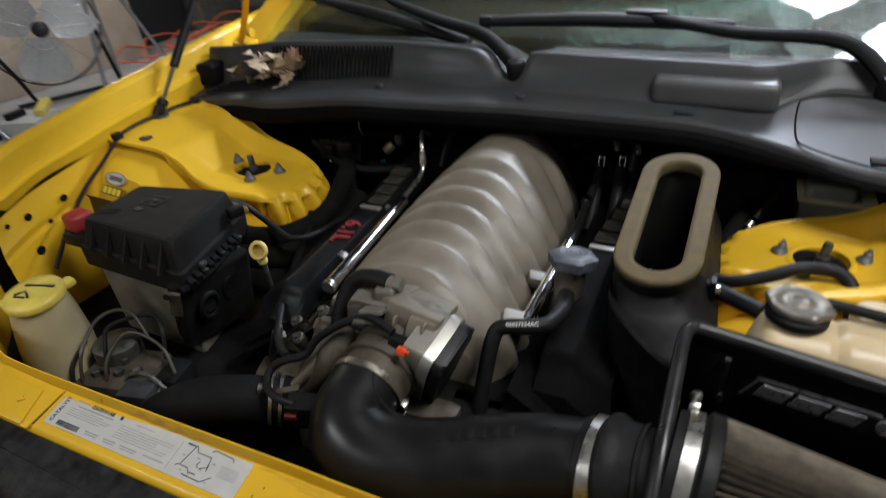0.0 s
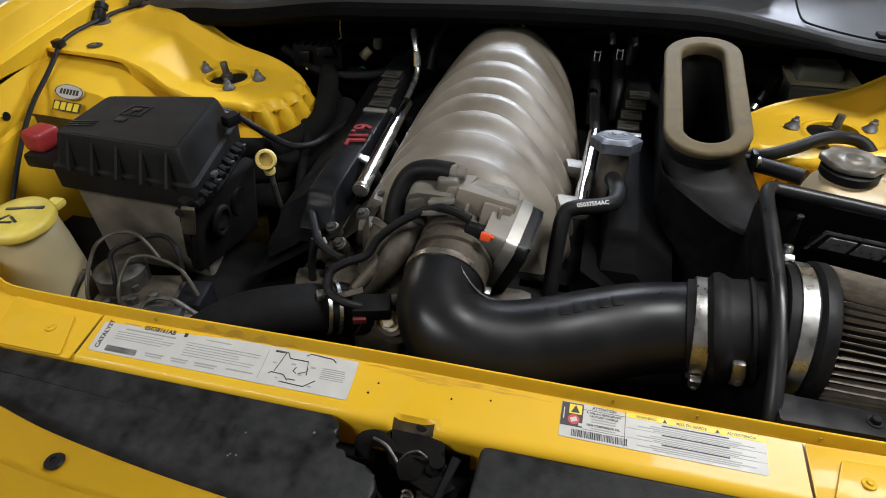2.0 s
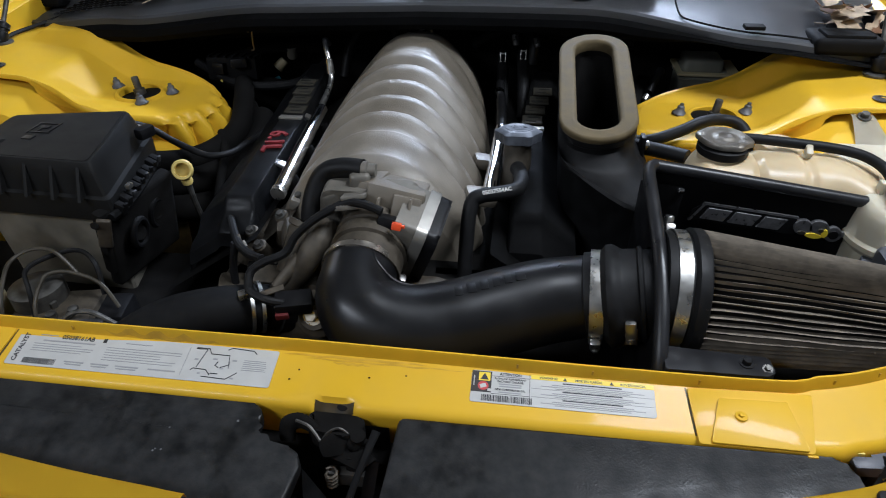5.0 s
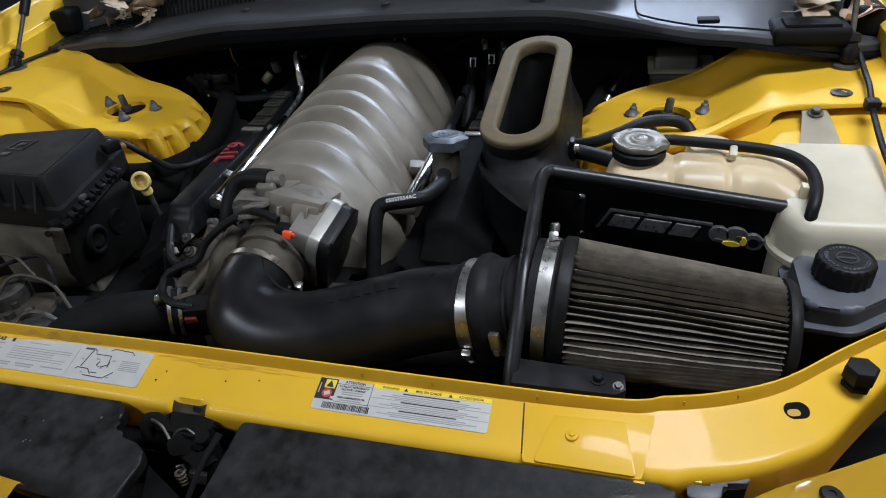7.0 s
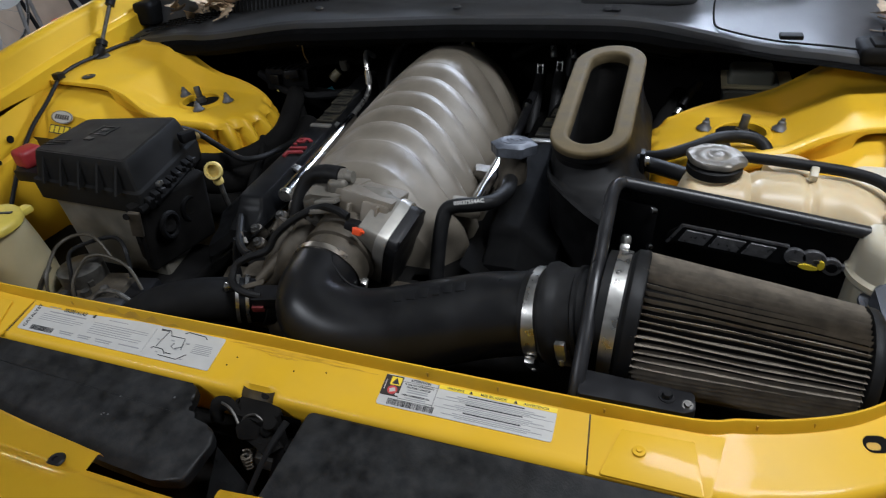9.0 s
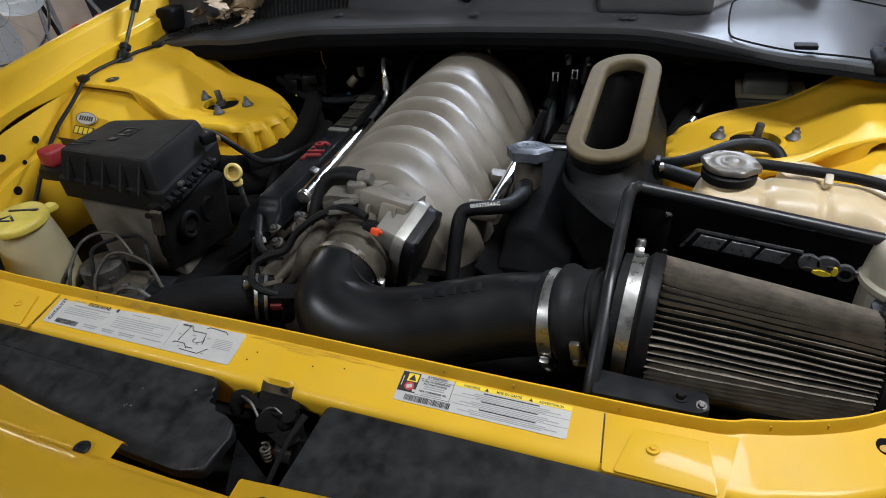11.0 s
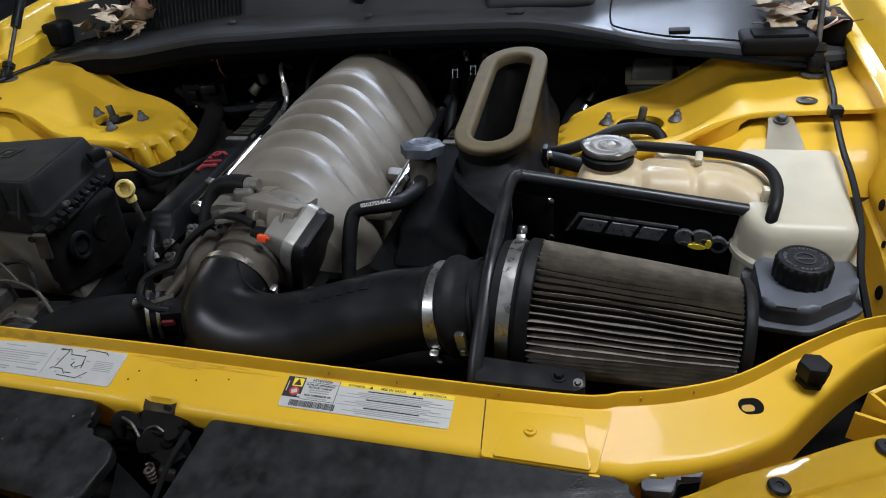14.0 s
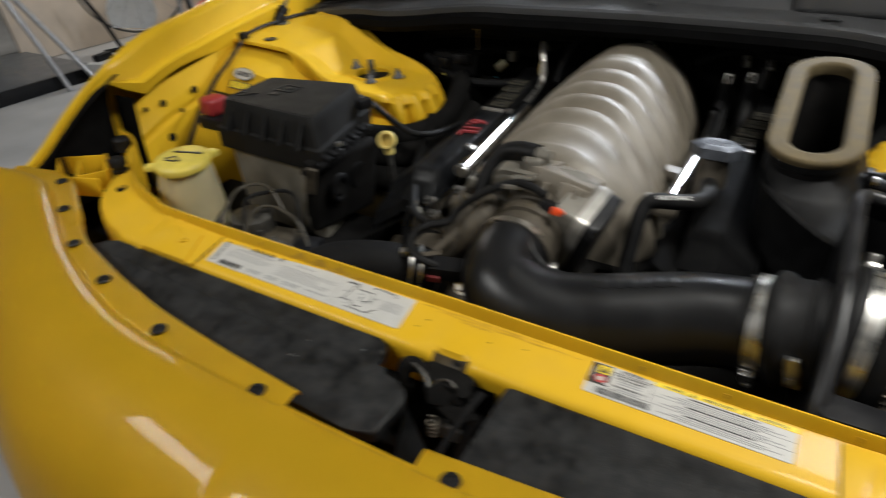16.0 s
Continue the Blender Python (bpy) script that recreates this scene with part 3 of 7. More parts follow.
def strut_tower(side):
    cx, cy = .55, .65
    bm = bmesh.new()
    rings = []
    R0 = .0385
    fine = []
    for (xa, ya), (xb, yb) in zip(OUT, OUT[1:] + OUT[:1]):
        n_ = max(1, int(math.hypot(xb - xa, yb - ya) / .0045))
        fine += [(xa + (xb - xa) * k / n_, ya + (yb - ya) * k / n_) for k in range(n_)]
    dirs = [Vector((x - cx, y - cy)).normalized() for x, y in fine]
    hole = [(cx + d.x * R0, cy + d.y * R0) for d in dirs]
    run = [0.0]
    for (xa, ya), (xb, yb) in zip(fine, fine[1:]):
        run.append(run[-1] + math.hypot(xb - xa, yb - ya))
    nose_at = run[min(range(len(fine)), key=lambda q: abs(fine[q][0] - .41) + abs(fine[q][1] - .61))]
    rings.append([(side * x, y, tower_top(x, y) - .03) for x, y in hole])
    rings.append([(side * x, y, tower_top(x, y) + .003) for x, y in hole])
    for grow, up in ((.003, .0045), (.007, .004), (.010, .0)):
        rings.append([(side * (x + d.x * grow), y + d.y * grow, tower_top(x, y) + up) for (x, y), d in zip(hole, dirs)])
    for f in [.03 + .03 * k for k in range(31)] + [.975, .99, 1.0]:
        row = []
        for (x, y), (hx, hy), d, along in zip(fine, hole, dirs, run):
            px, py = hx + d.x * .010 + (x - hx - d.x * .010) * f, hy + d.y * .010 + (y - hy - d.y * .010) * f
            rim = .003 * smoothstep(.86, .95, f) * (1 - smoothstep(.97, 1.0, f)) * smoothstep(.69, .74, y)
            inner = (1 - smoothstep(.455, .505, x)) * (1 - smoothstep(.70, .75, y))
            rim += .0025 * smoothstep(.90, .955, f) * (1 - smoothstep(.98, 1.0, f)) * smoothstep(.2, .5, -d.y)
            rim -= .012 * (1 - smoothstep(.55, .86, -d.y)) * smoothstep(.80, 1.0, f) * inner * (.5 - .5 * math.cos((along - nose_at) * 2 * math.pi / .042))
            row.append((side * px, py, tower_top(px, py) + rim - .005 * smoothstep(.95, 1.0, f) * (1 - smoothstep(.62, .70, x))))
        rings.append(row)
    for dd, h, wave in ((.003, -.007, .2), (.001, -.011, .5), (.006, -.024, .9), (.010, -.045, 1.0), (.014, -.08, 1.0), (.017, -.12, 1.0), (.02, -.18, .9), (.022, -.30, .6)):
        row = []
        for (x, y), d, along in zip(fine, dirs, run):
            inner = (1 - smoothstep(.455, .505, x)) * (1 - smoothstep(.70, .75, y))
            fold = smoothstep(.55, .86, -d.y) * (1 - smoothstep(.62, .70, x))
            rib = (1 - fold) * .0175 * (abs(math.cos((along - nose_at) * math.pi / .042)) ** .8 * 2 - 1.2) * wave * inner
            keep = 1 - smoothstep(.62, .70, x)
            k = dd * keep * (1 - fold) + rib - fold * min(.050, max(0.0, -h - .009) * 1.6)
            row.append((side * (x + d.x * k), y + d.y * k, tower_top(x, y) - .005 * keep + h * (keep if y < .7 else 1) - (0 if keep > .01 or y > .7 else .006)))
        rings.append(row)
    skin(bm, rings, True, False)
    t = part("strut_tower", bm, YELLOW, car, "yellow pressed strut tower with ribbed side", 50)
    # the lower apron panel in front of it
    grid, skirt = [], []
    for x in (.40, .46, .52, .58, .64, .70, .76, .82, .87):
        zt = tower_top(x, .55) - .016 - .042 * (1 - smoothstep(.56, .72, x))
        bow = .05 * math.exp(-((x - .66) / .11) ** 2)
        grid.append([(side * x, .58, zt), (side * x, .535 - bow * .2, zt - .004), (side * x, .49 - bow * .4, zt - .022 + bow * .1), (side * x, .455, zt - .07)])
        skirt.append([(side * x, .455, zt - .07), (side * x, .44, zt - .2), (side * x, .43, .55)])
    part("apron", sheet(grid), YELLOW, car)
    # the skirt's dark yellow paints in the shade low in the bay
    part("apron_skirt", sheet(skirt), SHADEYELLOW, car, "lower apron with its shade put into a dark yellow")
    # strut mount: rim, dark well, stud and three nuts
    sx, sy, sz = side * .55, .65, tower_top(.55, .65) + .001
    tilt = (side * .12, .04, 1)
    part("strut_well", lathe([(.0392, -.004), (.036, -.009), (.024, -.010), (.016, -.006), (.012, -.003), (.0001, -.003)], (sx, sy, sz), tilt, 24), SHADEBLACK, car)
    part("strut_stud", lathe([(.011, -.004), (.011, .008), (.007, .009), (.0068, .030), (.006, .032), (.0001, .032)], (sx, sy, sz), tilt, 12),
         DARKSTEEL, car, "rusty threaded stud")
    for dx, dy in ((-.056, .018), (.059, .016), (-side * .028, -.046)):
        px, py = sx + dx, sy + dy
        bm = lathe([(.0135, 0), (.0135, .0015), (.0105, .005), (.0070, .009), (.0066, .014), (.0038, .016), (.0034, .020), (.0001, .021)],
                   (px, py, tower_top(abs(px), py)), tilt, 8)
        part("strut_nut", bm, DULLNUT, car, "dull zinc nut")
    part("hole_washer", lathe([(.0145, .0), (.0145, .0012), (.0125, .002), (.008, .002), (.0078, .0008), (.0001, .0006)],
                              (side * .784, .59, tower_top(.784, .59)), (0, 0, 1), 20), GREYBLACK, car)


strut_tower(-1)
strut_tower(1)

# inner fender side walls
for side in (-1, 1):
    grid = []
    for i in range(16):
        y = .25 + i * .055
        zt = curve_at([(.1, .84), (.34, .93), (.5, .955), (1.2, .99)], y)
        grid.append([(side * .869, y, zt), (side * .860, y, zt - .03), (side * .850, y, zt - .05), (side * .853, y, zt - .066), (side * .845, y, zt - .072), (side * .84, y, zt - .12),
                     (side * .80, y, zt - .2), (side * .76, y, .5)])
    part("inner_fender", sheet(grid), YELLOW, car, "dusty yellow inner fender")
    for hx, y, z, r in ((.856, .326, .893, .008), (.842, .316, .824, .0095), (.858, .284, .893, .005), (.850, .405, .900, .008), (.848, .36, .868, .005), (.842, .30, .79, .006)):
        part("panel_hole", lathe([(r, 0), (r * .9, .0012), (.0001, .0012)], (side * hx, y, z), (-side, 0, .12), 14), SHADEBLACK, car)

# front wheels on the floor
for side in (-1, 1):
    tyre = part("tyre", lathe([(.235, -.11), (.30, -.115), (.335, -.10), (.345, -.08), (.345, .08), (.335, .10), (.30, .115), (.235, .11), (.235, -.11)], (side * .80, .70, .345), (side, 0, 0), 48), RUBBER, car)
    part("rim", lathe([(.235, -.10), (.235, .09), (.215, .095), (.20, .06), (.07, .05), (.06, .07), (.0001, .07)], (side * .80, .70, .345), (side, 0, 0), 40), ALU, car)

# near-black troughs that stand in for shade below the headlamp openings
for side in (-1, 1):
    part("headlamp_shade_well", sheet([[(side * x, y, z) for y, z in ((.0, .70), (.06, .745), (.24, .745), (.245, .86), (.25, .93))] for x in (.835, .86, .88, .895)], .004), SHADEBLACK, car)

# firewall and underside of the bay, with the bay's shade put into their near-black
part("firewall", box((0, 1.0, .72), (1.74, .04, .64), 0), SHADEBLACK, car)
part("undertray", box((0, .45, .42), (1.7, 1.2, .03), 0), SHADEBLACK, car)
part("radiator_front", box((0, -.03, .62), (1.2, .06, .36), .004), SHADEBLACK, car)
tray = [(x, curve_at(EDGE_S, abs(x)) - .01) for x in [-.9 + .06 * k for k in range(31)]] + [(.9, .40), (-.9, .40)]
part("lower_baffle", prism(tray, .66, .70), SHADEBLACK, car)
part("cabin_wall", box((0, 1.75, .6), (1.7, .04, 1.0), 0), SHADEBLACK, car)

# bonnet, raised on its gas struts above the bay
hood = [[(x, 1.12 - .68 * f, 1.480 + .97 * f - .03 * math.sin(f * math.pi) - .10 * x * x) for f in (0, .2, .4, .6, .8, 1)] for x in (-.80, -.6, -.4, -.2, 0, .2, .4, .6, .80)]
part("bonnet", sheet([[(x, y + .03, z + .02) for x, y, z in r] for r in hood], .004), YELLOW, car, "yellow bonnet raised open")
part("bonnet_pad", sheet(hood, .02), SHADEBLACK, car, "black insulation pad under the bonnet")

# cowl
CF = [(0, .800), (.2, .805), (.35, .800), (.45, .770), (.58, .712), (.70, .69), (.80, .70), (.88, .74)]
CFL = [(0, .800), (.15, .780), (.30, .760), (.50, .757), (.60, .757), (.75, .775), (.88, .815)]
CF_S, CFL_S = smooth_table(CF), smooth_table(CFL)


def cowl_front(x):
    """The cowl's front edge: y and z."""
    ax = abs(x)
    y = curve_at(CF_S, ax) if x > 0 else curve_at(CFL_S, ax)
    z = 1.047 - (.02 if x > 0 else .03) * smoothstep(.30, .62, ax) - .03 * smoothstep(.62, .9, ax)
    return y, z


def seal_drop(x):
    return 1 - .75 * smoothstep(.40, .55, x)


def cowl_row(x):
    yf, zf = cowl_front(x)
    ax = abs(x)
    right = smoothstep(.40, .56, x)
    zr = 1.127 - .03 * smoothstep(.55, .9, ax) - .012 * smoothstep(-.3, -.6, x)
    ys = .872 + .022 * smoothstep(-.15, -.40, x) + .070 * right
    ys = max(ys, yf + .06)
    low = math.exp(-((x + .045) / .045) ** 2) if x < -.045 else 1 - smoothstep(-.03, .005, x)
    zr -= .050 * low
    zs = zf + .008 + .046 * right
    return [(x, yf + .006, zf - .013 - .032 * seal_drop(x)), (x, yf, zf - .012), (x, yf + .002, zf - .003), (x, yf + .009, zf + .001), (x, yf + .011, zf - .002), (x, yf + .045, zf + .004),
            (x, ys, zs), (x, ys + .003, zs + .002), (x, ys + .018, zs + .55 * (zr - zs)), (x, ys + .026, zr - .007), (x, ys + .031, zr - .001), (x, ys + .036, zr),
            (x, ys + .060, zr - .004), (x, max(1.06, ys + .08), zr - .030), (x, max(1.10, ys + .10), zr - .045)]


xs = [-.87 + .0145 * i for i in range(121)]
part("cowl_panel", sheet([cowl_row(x) for x in xs], .003), COWLMAT, car, "weathered grey plastic cowl panel")
part("cowl_seal", sheet([[(x, cowl_front(x)[0] + dy, cowl_front(x)[1] + dz)
                          for dy, dz in ((.03, -.012 - .043 * seal_drop(x)), (-.004, -.012 - .036 * seal_drop(x)), (-.013, -.012 - .024 * seal_drop(x)), (-.011, -.012 - .010 * seal_drop(x)), (.004, -.012))] for x in xs], .002),
     MATTBLACK, car, "black rubber bonnet seal along the cowl")
for x, y, z in ((-.314, .828, 1.056), (0.0, .842, 1.056), (.30, .842, 1.053), (.316, .842, 1.053)):
    part("cowl_clip", lathe([(.009, 0), (.009, .001), (.006, .0028), (.0001, .003)], (x, y, z), (0, -.1, 1), 18), GREYBLACK, car)
# raised box on the cowl
bm = box((.350, .898, 1.078), (.215, .062, .054), .017, pose(0, 0, 0, 4, 0, 0), None, 5)
part("cowl_box", bm, COWLMAT, car, "", 45)
# air intake slots on the passenger side of the cowl
for i in range(30):
    x = -.655 + .0115 * i
    r = cowl_row(x)
    p, q = Vector(r[6]) + Vector((0, -.004, .0015)), Vector(r[9]) + Vector((0, .0, -.002))
    m = Matrix.Translation((p + q) / 2 + Vector((0, -.0025, .002))) @ (q - p).to_track_quat("Y", "Z").to_matrix().to_4x4()
    part("cowl_slot", box((0, 0, 0), (.0052, (q - p).length * .96, .0016), 0, m), SHADEBLACK, car)
# low grille at the corner
for i in range(13):
    for k in range(5):
        x, y = -.80 + .0135 * i + .004 * k, .815 + .017 * k
        yf, zf = cowl_front(x)
        t = min(1, max(0, (y - yf - .05) / max(.01, .90 - yf - .05)))
        part("grille_hole", box((x, y, zf + .0095 + .006 * t), (.0085, .0105, .0016), 0), SHADEBLACK, car)
# access cover over the cabin filter, drawn by its joint, and its clip
jp = [(.74, .905), (.60, .925), (.505, .915), (.488, .885), (.489, .80), (.51, .765), (.60, .722), (.70, .712), (.735, .73), (.745, .80)]
path = []
for p in catmull([(x, y, 0) for x, y in jp], 5):
    yf, zf = cowl_front(p.x)
    r = cowl_row(p.x)
    f = min(1.0, max(0.0, (p.y - r[5][1]) / max(.01, r[6][1] - r[5][1])))
    path.append((p.x, p.y, r[5][2] + (r[6][2] - r[5][2]) * f + .0005))
part("cover_joint", tube(path, .0017, 6, 1, None, False), SHADEBLACK, car)
part("cover_clip", box((.603, .727, 1.0405), (.034, .022, .007), .002), MATTBLACK, car, "black clip")
# dark end box beside the hinge, each side
ex = box((.754, .722, 1.020), (.112, .070, .030), .010, seg=3)
box((.754, .716, 1.036), (.08, .045, .008), .003, None, ex)
part("cowl_end_box", ex, MATTBLACK, car)
part("cowl_end_box", box((.850, .80, 1.02), (.045, .09, .05), .012, seg=3), MATTBLACK, car)
part("cowl_end_box", box((-.85, .90, 1.03), (.055, .075, .055), .012, seg=3), MATTBLACK, car)
# bonnet hinges
for side in (-1, 1):
    hb = sheet([[(side * .805, y, z), (side * .835, y + .01, z)] for y, z in ((.96, 1.03), (.965, 1.07), (.99, 1.10), (1.02, 1.15), (1.04, 1.20), (1.07, 1.30), (1.10, 1.40), (1.12, 1.49))], .006)
    box((side * .82, 1.03, 1.075), (.05, .10, .02), .004, None, hb)
    lathe([(.011, 0), (.011, .012), (.0001, .012)], (side * .80, 1.0, 1.11), (-side, 0, 0), 14, hb)
    part("bonnet_hinge", hb, YELLOW, car, "yellow bonnet hinge arm")
# windscreen, dashboard behind it, pillars
part("windscreen", sheet([[(x, 1.03 - .10 * x * x, 1.07), (x, 1.25 - .10 * x * x, 1.185), (x, 1.7 - .10 * x * x, 1.42)] for x in (-.76, -.5, -.25, 0, .25, .5, .76)], .004),
     GLASS, car, "greenish windscreen glass").visible_shadow = False
part("dashboard", box((0, 1.38, 1.02), (1.5, .46, .10), .03), COWLDASH, car, "dark olive dashboard top")
part("screen_surround", sheet([[(-.87, .98, 1.06), (-.74, 1.0, 1.075)], [(-.86, 1.15, 1.15), (-.73, 1.18, 1.15)], [(-.80, 1.6, 1.38), (-.70, 1.62, 1.38)]], .01), YELLOW, car)
part("screen_surround", sheet([[(.87, .98, 1.06), (.74, 1.0, 1.075)], [(.86, 1.15, 1.15), (.73, 1.18, 1.15)], [(.80, 1.6, 1.38), (.70, 1.62, 1.38)]], .01), YELLOW, car)
part("cabin_back", box((0, 2.05, .90), (1.4, .04, .80), .01), CLOTH, car, "pale cloth inside the cabin")
# the rest of the body, plain, closing the car behind the windscreen
for side in (-1, 1):
    part("body_side", sheet([[(side * (a - .10 * smoothstep(3.6, 4.3, y)), y, c) for a, c in ((.93, .26), (.975, .34), (.985, .70), (.975, .98), (.955, 1.06 + .03 * smoothstep(1.4, 3, y)), (.91, 1.10 + .03 * smoothstep(1.4, 3, y)), (.84, 1.105 + .03 * smoothstep(1.4, 3, y)))]
                             for y in [1.50 + .1 * k for k in range(29)]], .004), BODYPAINT, car, "plain yellow body side")
    part("side_glass", sheet([[(side * .865, y0, 1.10), (side * (.865 - .15 * f), y1, 1.10 + .30 * f)] for y0, y1, f in ((1.30, 1.30, .30), (1.62, 1.70, .95), (2.3, 2.3, 1.0), (2.9, 2.8, .95), (3.35, 3.25, .10))], .005), MATTBLACK, car, "dark side window")
part("roof", sheet([[(x, y, z - .10 * x * x - .05 * abs(x) ** 6) for x in (-.78, -.72, -.6, -.4, -.2, 0, .2, .4, .6, .72, .78)] for y, z in ((1.68, 1.435), (1.85, 1.475), (2.2, 1.50), (2.6, 1.49), (2.9, 1.455))], .006), BODYPAINT, car, "plain yellow roof")
part("rear_glass", sheet([[(x, 2.89, 1.45 - .10 * x * x), (x, 3.40, 1.14 - .02 * x * x)] for x in (-.72, -.5, -.25, 0, .25, .5, .72)], .005), MATTBLACK, car, "dark rear window")
part("boot_lid", sheet([[(x, y, z - .03 * x * x) for x in (-.86, -.6, -.3, 0, .3, .6, .86)] for y, z in ((3.36, 1.145), (3.7, 1.14), (4.15, 1.12), (4.28, 1.08), (4.34, .95), (4.36, .60), (4.30, .30))], .005), BODYPAINT, car, "plain yellow boot lid")
for side in (-1, 1):
    part("tyre", lathe([(.235, -.11), (.30, -.115), (.335, -.10), (.345, -.08), (.345, .08), (.335, .10), (.30, .115), (.235, .11), (.235, -.11)], (side * .885, 3.55, .345), (side, 0, 0), 48), RUBBER, car)
    part("rim", lathe([(.235, -.10), (.235, .09), (.215, .095), (.20, .06), (.07, .05), (.06, .07), (.0001, .07)], (side * .885, 3.55, .345), (side, 0, 0), 40), ALU, car)


def wiper(hub, knee, mid, tip, b0, b1):
    w = thing("windscreen_wiper", hub, "black windscreen wiper resting above the cowl", "wiper")
    part("wiper_arm", tube([hub, knee, mid, tip], [.018, .018, .016, .012], 12, 6, flat=.7), MATTBLACK, w)
    part("pivot", lathe([(.020, -.022), (.021, .006), (.016, .014), (.0001, .016)], hub, (0, -.25, 1), 20), BLACK, w, "black pivot cap")
    part("blade", tube([b0, ((b0[0] + b1[0]) / 2, (b0[1] + b1[1]) / 2, (b0[2] + b1[2]) / 2 + .008), b1], [.013, .018, .013], 10, 6, flat=.9), RUBBER, w, "rubber wiper blade")
    part("blade_clip", box(tip, (.085, .030, .024), .006), BLACK, w)
    part("blade_end", box(b1, (.030, .024, .026), .005), BLACK, w)


wiper((-.03, .905, 1.095), (-.13, .985, 1.135), (-.30, 1.09, 1.145), (-.50, 1.21, 1.165), (-.20, 1.06, 1.10), (-.78, 1.20, 1.165))
wiper((.62, .93, 1.10), (.54, .985, 1.155), (.36, 1.02, 1.155), (.19, 1.10, 1.165), (.36, 1.10, 1.150), (-.16, 1.075, 1.145))

# gas struts that hold the bonnet
for side in (-1, 1):
    g = thing("gas_strut", (side * .855, .702, .975), "thin black gas strut holding the bonnet up", "gas strut", "gas struts")
    d = Vector((0, .19, .215)).normalized() if side < 0 else Vector((0, .10, .22)).normalized()
    p = Vector((-.856, .702, .984)) if side < 0 else Vector((.812, .690, .990))
    part("rod", tube([p, p + d * .13], .0045, 10, 1), DARKSTEEL, g)
    part("cylinder", tube([p + d * .12, p + d * .46], .0105, 12, 1), BLACK, g)
    part("socket", lathe([(.009, -.012), (.0135, -.006), (.0135, .012), (.010, .014), (.010, .020), (.013, .021), (.013, .032), (.007, .036), (.0001, .036)], p, d, 16), BLACK, g)
    part("ball_base", lathe([(.021, 0), (.021, .003), (.011, .006), (.009, .012), (.0001, .012)], (p.x, p.y, tower_top(.855, .70) - .001), (0, 0, 1), 18), DARKSTEEL, g)

# ---- engine: rough large forms ----
engine = thing("engine_block", (0, .55, .44), "grimy aluminium engine block, near-black for the deep bay's shade", "engine")
part("block", box((0, .55, .62), (.40, .60, .36), .02), SHADEBLACK, engine)
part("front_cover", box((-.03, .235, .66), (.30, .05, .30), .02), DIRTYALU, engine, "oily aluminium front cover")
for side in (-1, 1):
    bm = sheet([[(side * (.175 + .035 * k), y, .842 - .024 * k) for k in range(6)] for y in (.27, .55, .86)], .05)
    part("valve_cover", bm, SHADEBLACK, engine)
part("coolant_crossover", tube([(-.13, .20, .79), (-.09, .212, .83), (-.07, .225, .862), (-.055, .26, .885)], [.017, .015, .017, .019, .019], 16, 6), DIRTYALU, engine)
part("casting_lug", box((-.115, .27, .855), (.03, .05, .03), .008, pose(0, 0, 0, 0, 25, 20)), DIRTYALU, engine)
part("casting_lug", box((-.125, .34, .865), (.03, .028, .02), .006, pose(0, 0, 0, 0, 20, 0)), ALU, engine)
part("alternator_bracket", prism(rounded([(-.13, .18), (-.055, .175), (-.05, .245), (-.12, .255)], .015), .70, .765, .008), DIRTYALU, engine)
bolt(engine, (-.092, .214, .766), (0, -.35, 1), .009, .010, DARKSTEEL)
part("temperature_sensor", tube([(-.118, .186, .822), (-.10, .207, .838), (-.088, .222, .852)], [.007, .009, .012, .012], 12, 4), DIRTYALU, engine)
part("idler_pulley", lathe([(.0001, 0), (.03, 0), (.042, .006), (.042, .026), (.034, .028), (.0001, .028)], (-.16, .235, .69), (0, -1, .1), 28), DARKSTEEL, engine)
part("brackets", box((.13, .27, .74), (.10, .06, .12), .015), SHADEBLACK, engine)
part("dipstick_tube", tube([(.225, .34, .80), (.215, .345, .72)], .006, 8, 1), DARKSTEEL, engine)

part("thermostat_neck", tube([(-.088, .262, .868), (-.096, .240, .846), (-.106, .214, .822)], [.027, .025, .023, .021], 20, 4), DIRTYALU, engine, "dusty cast neck")
part("neck_flange", lathe([(.030, 0), (.030, .008), (.026, .010), (.0001, .010)], (-.086, .268, .874), (-.35, -.6, -.7), 24), DIRTYALU, engine)
part("copper_sensor", tube([(-.104, .214, .822), (-.110, .204, .808), (-.112, .198, .800)], [.008, .007, .005], 10, 3), COPPER, engine, "brown copper sensor tip")
hp = sheet([[(-.245 + .12 * f + .012 * g, .262 + .10 * g + .035 * f, .760 + .105 * f + .018 * g) for f in (0, .2, .4, .6, .8, 1)] for g in (0, .25, .5, .75, 1)], .014)
part("head_plate", hp, DIRTYALU, engine, "dusty cast cover plate")
for px, py, pz in ((-.148, .318, .850), (-.172, .275, .822), (-.125, .345, .868), (-.195, .305, .826)):
    part("boss", lathe([(.012, -.02), (.011, .006), (.008, .009), (.0001, .009)], (px, py, pz), (-.15, -.45, 1), 16), DIRTYALU, engine)
    bolt(engine, (px - .001, py - .004, pz + .008), (-.15, -.45, 1), .0055, .006, DARKSTEEL)
part("water_pump_boss", lathe([(.036, -.02), (.034, .006), (.024, .012), (.022, .020), (.0001, .020)], (-.062, .190, .776), (-.1, -.8, .55), 26), DIRTYALU, engine)
bolt(engine, (-.064, .172, .788), (-.1, -.8, .55), .0095, .009, STEEL)
part("wire_tips", tube([(-.205, .276, .842), (-.200, .268, .834)], .003, 8, 1), DIRTYALU, engine)
